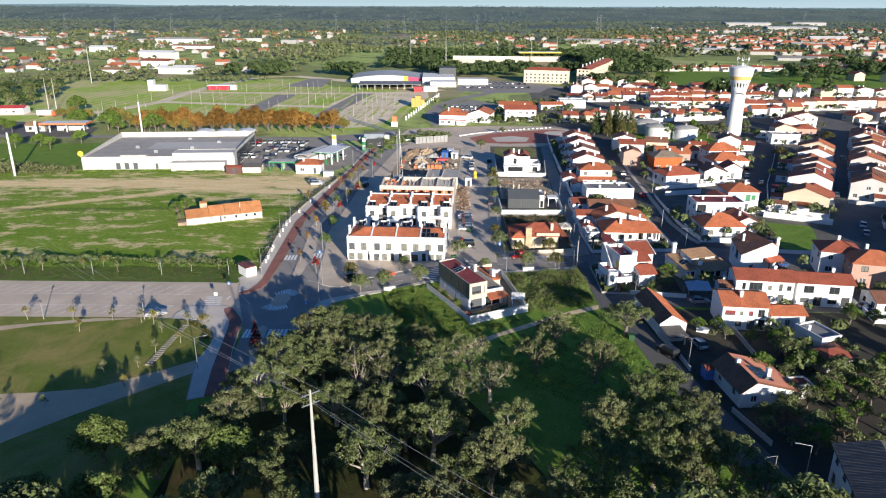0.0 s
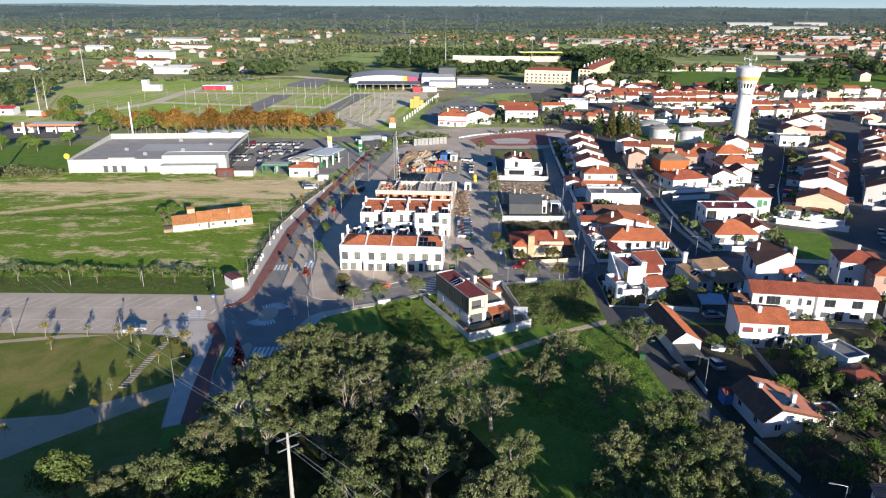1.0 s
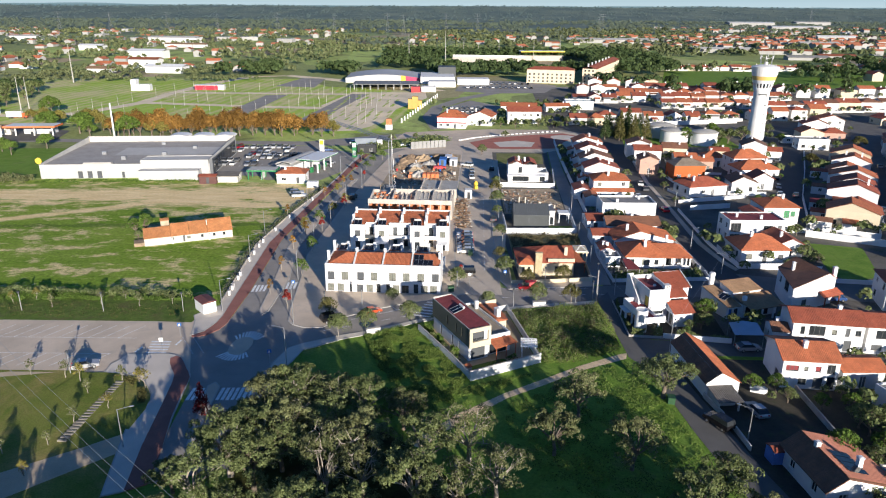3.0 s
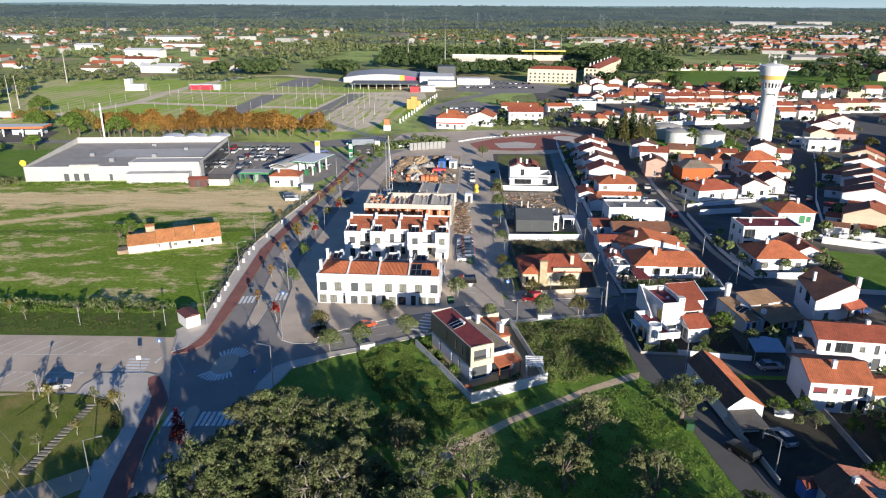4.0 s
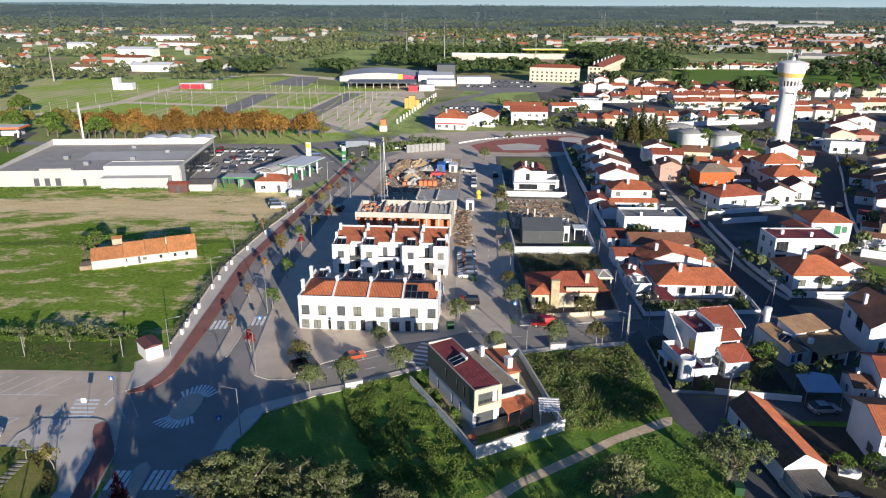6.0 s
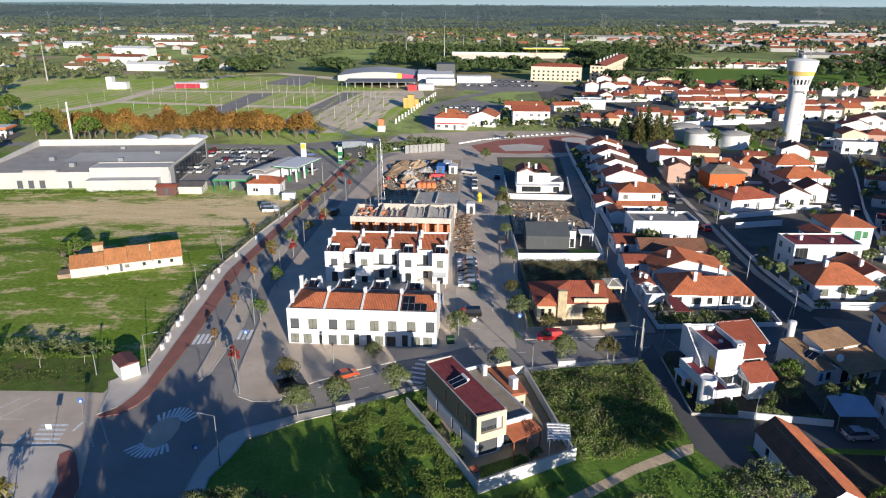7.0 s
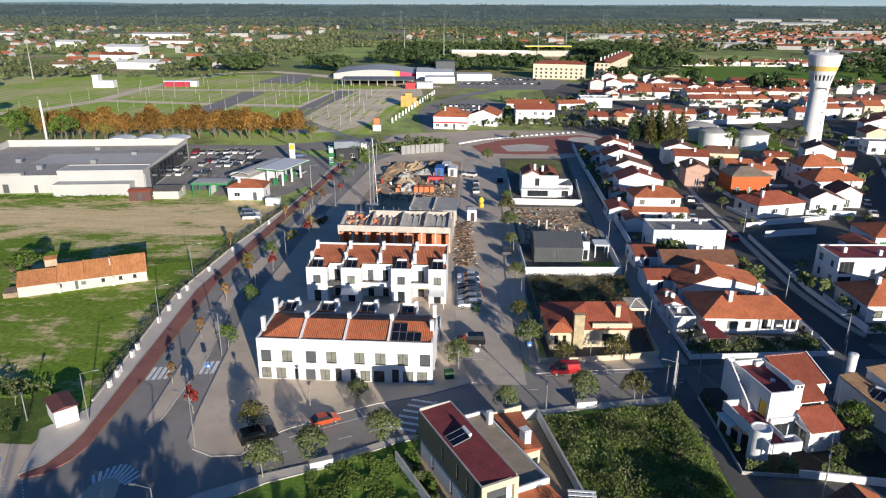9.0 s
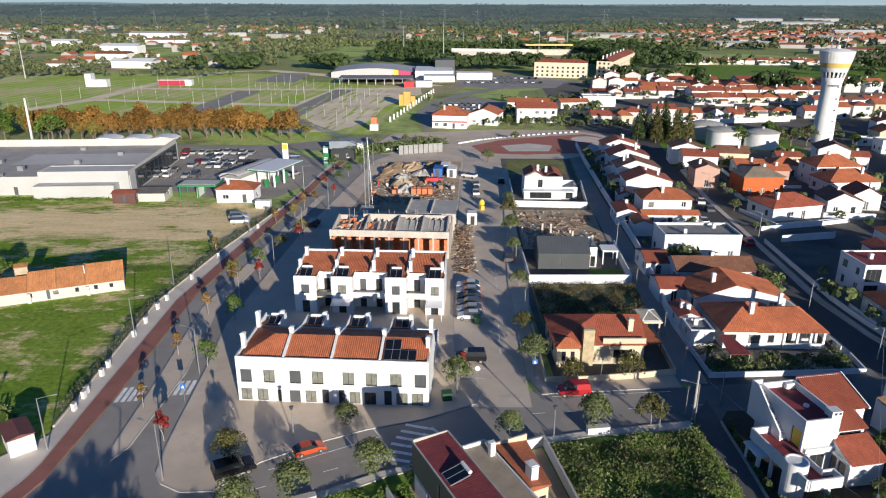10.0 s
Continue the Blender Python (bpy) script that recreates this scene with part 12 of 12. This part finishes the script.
# tower crane
cr = thing("tower_crane", -18.0, 245.2, 0, "slim grey self-erecting tower crane with lattice jib", "crane")
b = MB()
for sx, sy in ((-0.45, -0.45), (0.45, -0.45), (0.45, 0.45), (-0.45, 0.45)):
    b.rod((sx, sy, 0.5), (sx, sy, 16.0), 0.06, n=4)
for i in range(15):
    z0, z1 = 0.6 + i * 1.03, 0.6 + (i + 1) * 1.03
    for p, q in (((-0.45, -0.45), (0.45, -0.45)), ((0.45, -0.45), (0.45, 0.45)), ((0.45, 0.45), (-0.45, 0.45)), ((-0.45, 0.45), (-0.45, -0.45))):
        if i % 2:
            p, q = q, p
        b.rod((*p, z0), (*q, z1), 0.035, n=3)
part("mast", b, METAL, cr)
b = MB()
J = Vector((-30.7, 46.8, 0.0)).normalized()
S = Vector((J.y, -J.x, 0)) * 0.5
U = Vector((0, 0, 1))
for i in range(26):
    p0, p1 = J * (i * 1.6) + U * 15.6, J * ((i + 1) * 1.6) + U * 15.6
    b.rod(p0 - S, p1 - S, 0.09, n=3)
    b.rod(p0 + S, p1 + S, 0.09, n=3)
    b.rod(p0 + U * 0.9, p1 + U * 0.9, 0.10, n=3)
    b.rod(p0 - S, p0 + U * 0.9, 0.06, n=3)
    b.rod(p0 + S, p1 + U * 0.9, 0.06, n=3)
    b.rod(p0 - S, p1 + S, 0.05, n=3)
part("jib", b, METAL, cr)
b = MB()
b.rod((0, 0, 16), (0.5, -0.7, 18.0), 0.08, n=4)
b.rod((0.5, -0.7, 18.0), tuple(J * 24 + U * 16.5), 0.03, n=3)
b.rod((0.5, -0.7, 18.0), (1.6, -2.4, 1.4), 0.03, n=3)
part("tie_frame", b, METAL, cr)
b = MB()
b.box(-1.6, -2.6, 0.0, 1.6, 1.8, 0.9)
part("ballast_base", b, CONCRETE, cr)

# building-site clutter: heaps, pallets, brick stacks, containers, timber
rs_ = random.Random(31)


def heap(x, y, r, h, material, label):
    mb = MB()
    n = 14
    rows = [(1.0, 0.0), (0.8, 0.35), (0.5, 0.75), (0.2, 1.0)]
    base = len(mb.v)
    for k, (f, z) in enumerate(rows):
        for i in range(n):
            a = 2 * math.pi * i / n
            q = r * f * (1 + 0.45 * noise.noise((math.cos(a) * 1.5 + x, math.sin(a) * 1.5 + y, k * 0.7)))
            mb.v.append((q * math.cos(a), q * math.sin(a) * 0.8, z * h * (1 + 0.8 * noise.noise((i * 1.7, k * 1.3, x)))))
    for k in range(3):
        for i in range(n):
            j = (i + 1) % n
            mb.f.append((base + k * n + i, base + k * n + j, base + (k + 1) * n + j, base + (k + 1) * n + i))
    mb.f.append(tuple(base + 3 * n + i for i in range(n)))
    return plain("mound", mb, material, label, "mound", "site mounds", x=x, y=y, z=0.14, rot=rs_.uniform(0, 90))


for x, y, r, h, m_, l in ((-11, 268, 3.4, 2.0, SITE_SAND, "mound of trampled building sand"), (-9.5, 263.5, 3.2, 1.5, CONCRETE, "mound of grey building gravel"), (-15, 284, 4.5, 1.8, SOIL, "mound of brown dug earth"), (-9, 290, 5, 1.6, SAND, "mound of rubble and sand"), (-3, 294, 4, 1.3, SOIL, "mound of brown dug earth"),
                          (-14, 292, 3.5, 1.5, SOIL, "mound of brown dug earth"), (-17, 275, 3, 1.3, SOIL, "mound of brown dug earth"), (-6, 283, 4, 1.2, CONCRETE, "mound of grey broken rubble"), (1, 296, 3, 1.0, SOIL, "mound of brown dug earth"), (-12, 278, 3, 1.0, CONCRETE, "mound of grey broken rubble")):
    heap(x, y, r, h, m_, l)
for i in range(46):
    x, y = rs_.uniform(-19, 3), rs_.uniform(252, 299)
    k = rs_.random()
    if k < 0.35:
        pt = thing("pallet", x, y, rs_.uniform(0, 90), "pallet of stacked building blocks", "pallet", "site pallets", z=0.15)
        b = MB()
        for j in range(3):
            b.box(-0.6, -0.55 + j * 0.45, 0, 0.6, -0.35 + j * 0.45, 0.12)
        part("skid", b, WOOD, pt)
        b = MB()
        b.box(-0.55, -0.5, 0.12, 0.55, 0.5, 0.12 + rs_.uniform(0.4, 1.1))
        part("load", b, rs_.choice((BRICK, CONCRETE, WOOD, RAW)), pt)
    elif k < 0.8:
        pl = thing("timber_pile", x, y, rs_.uniform(0, 180), "loose pile of formwork timber", "timber", "site timber", z=0.15)
        for j in range(4):
            b = MB()
            b.box(-rs_.uniform(0.8, 2.2), j * 0.25 - 0.7, 0.02 * j, rs_.uniform(0.8, 2.0), j * 0.25 - 0.52, 0.02 * j + 0.1)
            part("board", b, WOOD, pl, m=pose(0, 0, 0, 0, rs_.uniform(0, 4), rs_.uniform(-8, 8)))
    else:
        dr = MB()
        dr.rings([(0.35, 0), (0.35, 0.9), (0.32, 0.92)], 12)
        plain("drum", dr, rs_.choice((BLUE_PAINT, RED_PAINT, FRAME_WHITE)), "steel drum standing on the site", "drum", "site drums", x=x, y=y, z=0.15)
for i in range(8):
    bs = thing("brick_stack", -7.6 + (i % 4) * 1.45, 260.4 + (i // 4) * 1.5, 0, "wrapped stack of orange hollow bricks", "brick stack", "brick stacks", z=0.15)
    b = MB()
    b.box(-0.6, -0.6, 0, 0.6, 0.6, 1.5)
    part("load", b, mat("wrapped_bricks", (0.60, 0.17, 0.06), 0.6, 0.2, 2, 8, 0.01) if i == 0 else bpy.data.materials["wrapped_bricks"], bs)
dt = thing("dumper", -2.6, 272.4, 10, "red site dumper with hopper", "dumper")
b = MB()
b.box(-2.2, -1.0, 0.7, 1.0, 1.0, 1.7)
part("hopper", b, RED_PAINT, dt)
b = MB()
b.box(1.05, -0.8, 0.7, 2.3, 0.8, 1.5)
part("engine_cover", b, RED_PAINT, dt)
for x in (-1.4, 1.5):
    for s in (-1.1, 0.85):
        b = MB()
        b.rod((x, s, 0.55), (x, s + 0.25, 0.55), 0.55, n=14)
        part("wheel", b, TYRE, dt)
for x, y, c, l in ((-1.4, 281.6, BLUE_PAINT, "blue steel site container"), (2.6, 281.2, FRAME_WHITE, "white steel site cabin"), (0.6, 286.5, FRAME_WHITE, "white steel site cabin")):
    ct = thing("site_container", x, y, -4, l, "container", "site containers", z=0.15)
    b = MB()
    b.box(-1.3, -2.6, 0, 1.3, 2.6, 2.5)
    part("body", b, c, ct)
    b = MB()
    b.box(-0.6, -2.64, 0.1, 0.4, -2.605, 2.2)
    part("door", b, SHUTTER, ct)
for i in range(9):
    hb = MB()
    hb.box(0, 0, 0.12, 1.55, 0.08, 3.1)
    plain("hoarding_panel", hb, mat("dull_hoarding", (0.26, 0.26, 0.255), 0.6, 0.12) if i == 0 else bpy.data.materials["dull_hoarding"], "corrugated metal hoarding panel", "hoarding", "site hoarding", x=-15.0 + i * 1.62, y=311 + i * 0.62, rot=20)
bt = thing("site_booth", 7.0, 234.4, -3, "small white site booth with dark door", "booth")
b = MB()
b.box(-1.1, -1.3, 0.1, 1.1, 1.3, 2.9)
part("body", b, WHITE, bt)
b = MB()
b.box(-0.3, -1.34, 0.15, 0.6, -1.305, 2.2)
part("door", b, DARK_METAL, bt)
yb = thing("concrete_mixer", 9.7, 246, 30, "yellow concrete mixer on a stand", "mixer")
b = MB()
b.rings([(0.3, 1.0), (0.7, 1.4), (0.7, 2.0), (0.35, 2.6)], 12)
part("drum", b, YELLOW_PAINT, yb)
b = MB()
b.box(-0.5, -0.5, 0, 0.5, 0.5, 1.0)
part("stand", b, YELLOW_PAINT, yb)
# timber, cables and rubble beside the shell
for i in range(16):
    pl = thing("timber_pile", rs_.uniform(2.8, 5.4), 204 + i * 1.7, rs_.uniform(60, 120), "pile of formwork timber beside the shell", "timber", "site timber", z=0.14)
    for j in range(5):
        b = MB()
        b.box(-rs_.uniform(0.6, 1.8), j * 0.22 - 0.7, 0.03 * j, rs_.uniform(0.6, 1.8), j * 0.22 - 0.55, 0.03 * j + 0.1)
        part("board", b, WOOD, pl, m=pose(0, 0, 0, 0, rs_.uniform(0, 6), rs_.uniform(-14, 14)))
# small site beyond the grey house: foundations
for i in range(22):
    fb_ = MB()
    x, y = 18 + (i % 8) * 2.0 + rs_.uniform(-0.3, 0.3), 219 + (i // 8) * 4.5
    hh = rs_.uniform(0.6, 2.6)
    fb_.box(-0.2, -0.2, 0, 0.2, 0.2, hh)
    plain("concrete_stub", fb_, RAW, "bare concrete column stub of a new foundation", "column", "foundation stubs", x=x, y=y)
sheet("small_site", [(17, 217), (34.5, 217), (36.5, 246), (17.8, 246)], 0.060, SITE_SAND, "small building plot of bare earth", "soil")
for i in range(20):
    pl = thing("timber_pile", rs_.uniform(19, 33), rs_.uniform(219, 244), rs_.uniform(0, 180), "loose pile of formwork timber", "timber", "site timber", z=0.06)
    for j in range(3):
        b = MB()
        b.box(-rs_.uniform(0.6, 1.8), j * 0.25 - 0.6, 0.03 * j, rs_.uniform(0.6, 1.8), j * 0.25 - 0.45, 0.03 * j + 0.1)
        part("board", b, WOOD, pl, m=pose(0, 0, 0, 0, rs_.uniform(0, 6), rs_.uniform(-14, 14)))
# park steps and benches
SLEEPER = mat("weathered_sleeper", (0.27, 0.245, 0.205), 0.9, 0.2, 0.8, 5, 0.004)
stp = thing("timber_steps", -50.7, 121.6, -93, "stepped grey sleepers climbing the grass bank", "steps")
for i in range(22):
    b = MB()
    b.box(i * 0.74, -0.62, 0.004, i * 0.74 + 0.38, 0.62, 0.23)
    part("sleeper", b, SLEEPER, stp)
# round plaza bollards
EDGE = [(5.5, 331.5), (13.5, 338.8), (24.1, 344.8), (38.1, 351.2), (54.1, 357.1)]
for (xa, ya), (xb, yb) in zip(EDGE, EDGE[1:]):
    for i in range(7):
        t = i / 7.0
        bl = MB()
        bl.box(-0.55, -0.3, 0, 0.55, 0.3, 0.42).box(-0.47, -0.22, 0.42, 0.47, 0.22, 0.5)
        plain("kerb_block", bl, WHITE, "low white concrete block edging the plaza", "block", "plaza blocks", x=xa + (xb - xa) * t, y=ya + (yb - ya) * t, rot=5)


# ---- rubble, offcuts and brick bits strewn over the building sites ----
def strewn(name, seed, areas, material, size, label):
    r = random.Random(seed)
    mb = MB()
    for (x0, y0, x1, y1, z), n in areas:
        for _ in range(n):
            x, y = r.uniform(x0, x1), r.uniform(y0, y1)
            if noise.noise((x / 3.0, y / 3.0, seed)) < -0.1:
                continue
            a, l, w, h = r.uniform(0, math.pi), r.uniform(*size[0]), r.uniform(*size[1]), r.uniform(*size[2])
            c, s_ = math.cos(a), math.sin(a)
            zt = z + r.uniform(0, 0.12)
            q = [(x + c * u - s_ * v, y + s_ * u + c * v) for u, v in ((-l, -w), (l, -w), (l, w), (-l, w))]
            mb.prism(q, z, zt + h)
    ob = new(name, mb.mesh(name, material))
    return tagged(ob, label, "rubble", kind="stuff")


SITE = (-19, 250, 3, 299, 0.13)
SMALL = (18, 218, 34.5, 245, 0.05)
SIDE = (2.6, 203, 7.0, 233, 0.12)
strewn("rubble", 1, ((SITE, 600), (SIDE, 140), (SMALL, 160)), CONCRETE, ((0.06, 0.3), (0.06, 0.25), (0.02, 0.2)), "broken concrete strewn over the site")
strewn("timber_offcuts", 2, ((SITE, 260), (SIDE, 300), (SMALL, 110)), WOOD, ((0.2, 0.9), (0.02, 0.05), (0.02, 0.06)), "timber offcuts strewn over the site")
strewn("brick_bits", 3, ((SITE, 120), (SIDE, 30), (SMALL, 40)), BRICK_OLD, ((0.08, 0.3), (0.06, 0.2), (0.03, 0.3)), "dusty brick pieces strewn over the site")
strewn("earth_clods", 4, ((SITE, 700), (SMALL, 200), (SIDE, 120)), SOIL, ((0.1, 0.5), (0.1, 0.4), (0.02, 0.2)), "clods of dug earth on the site")
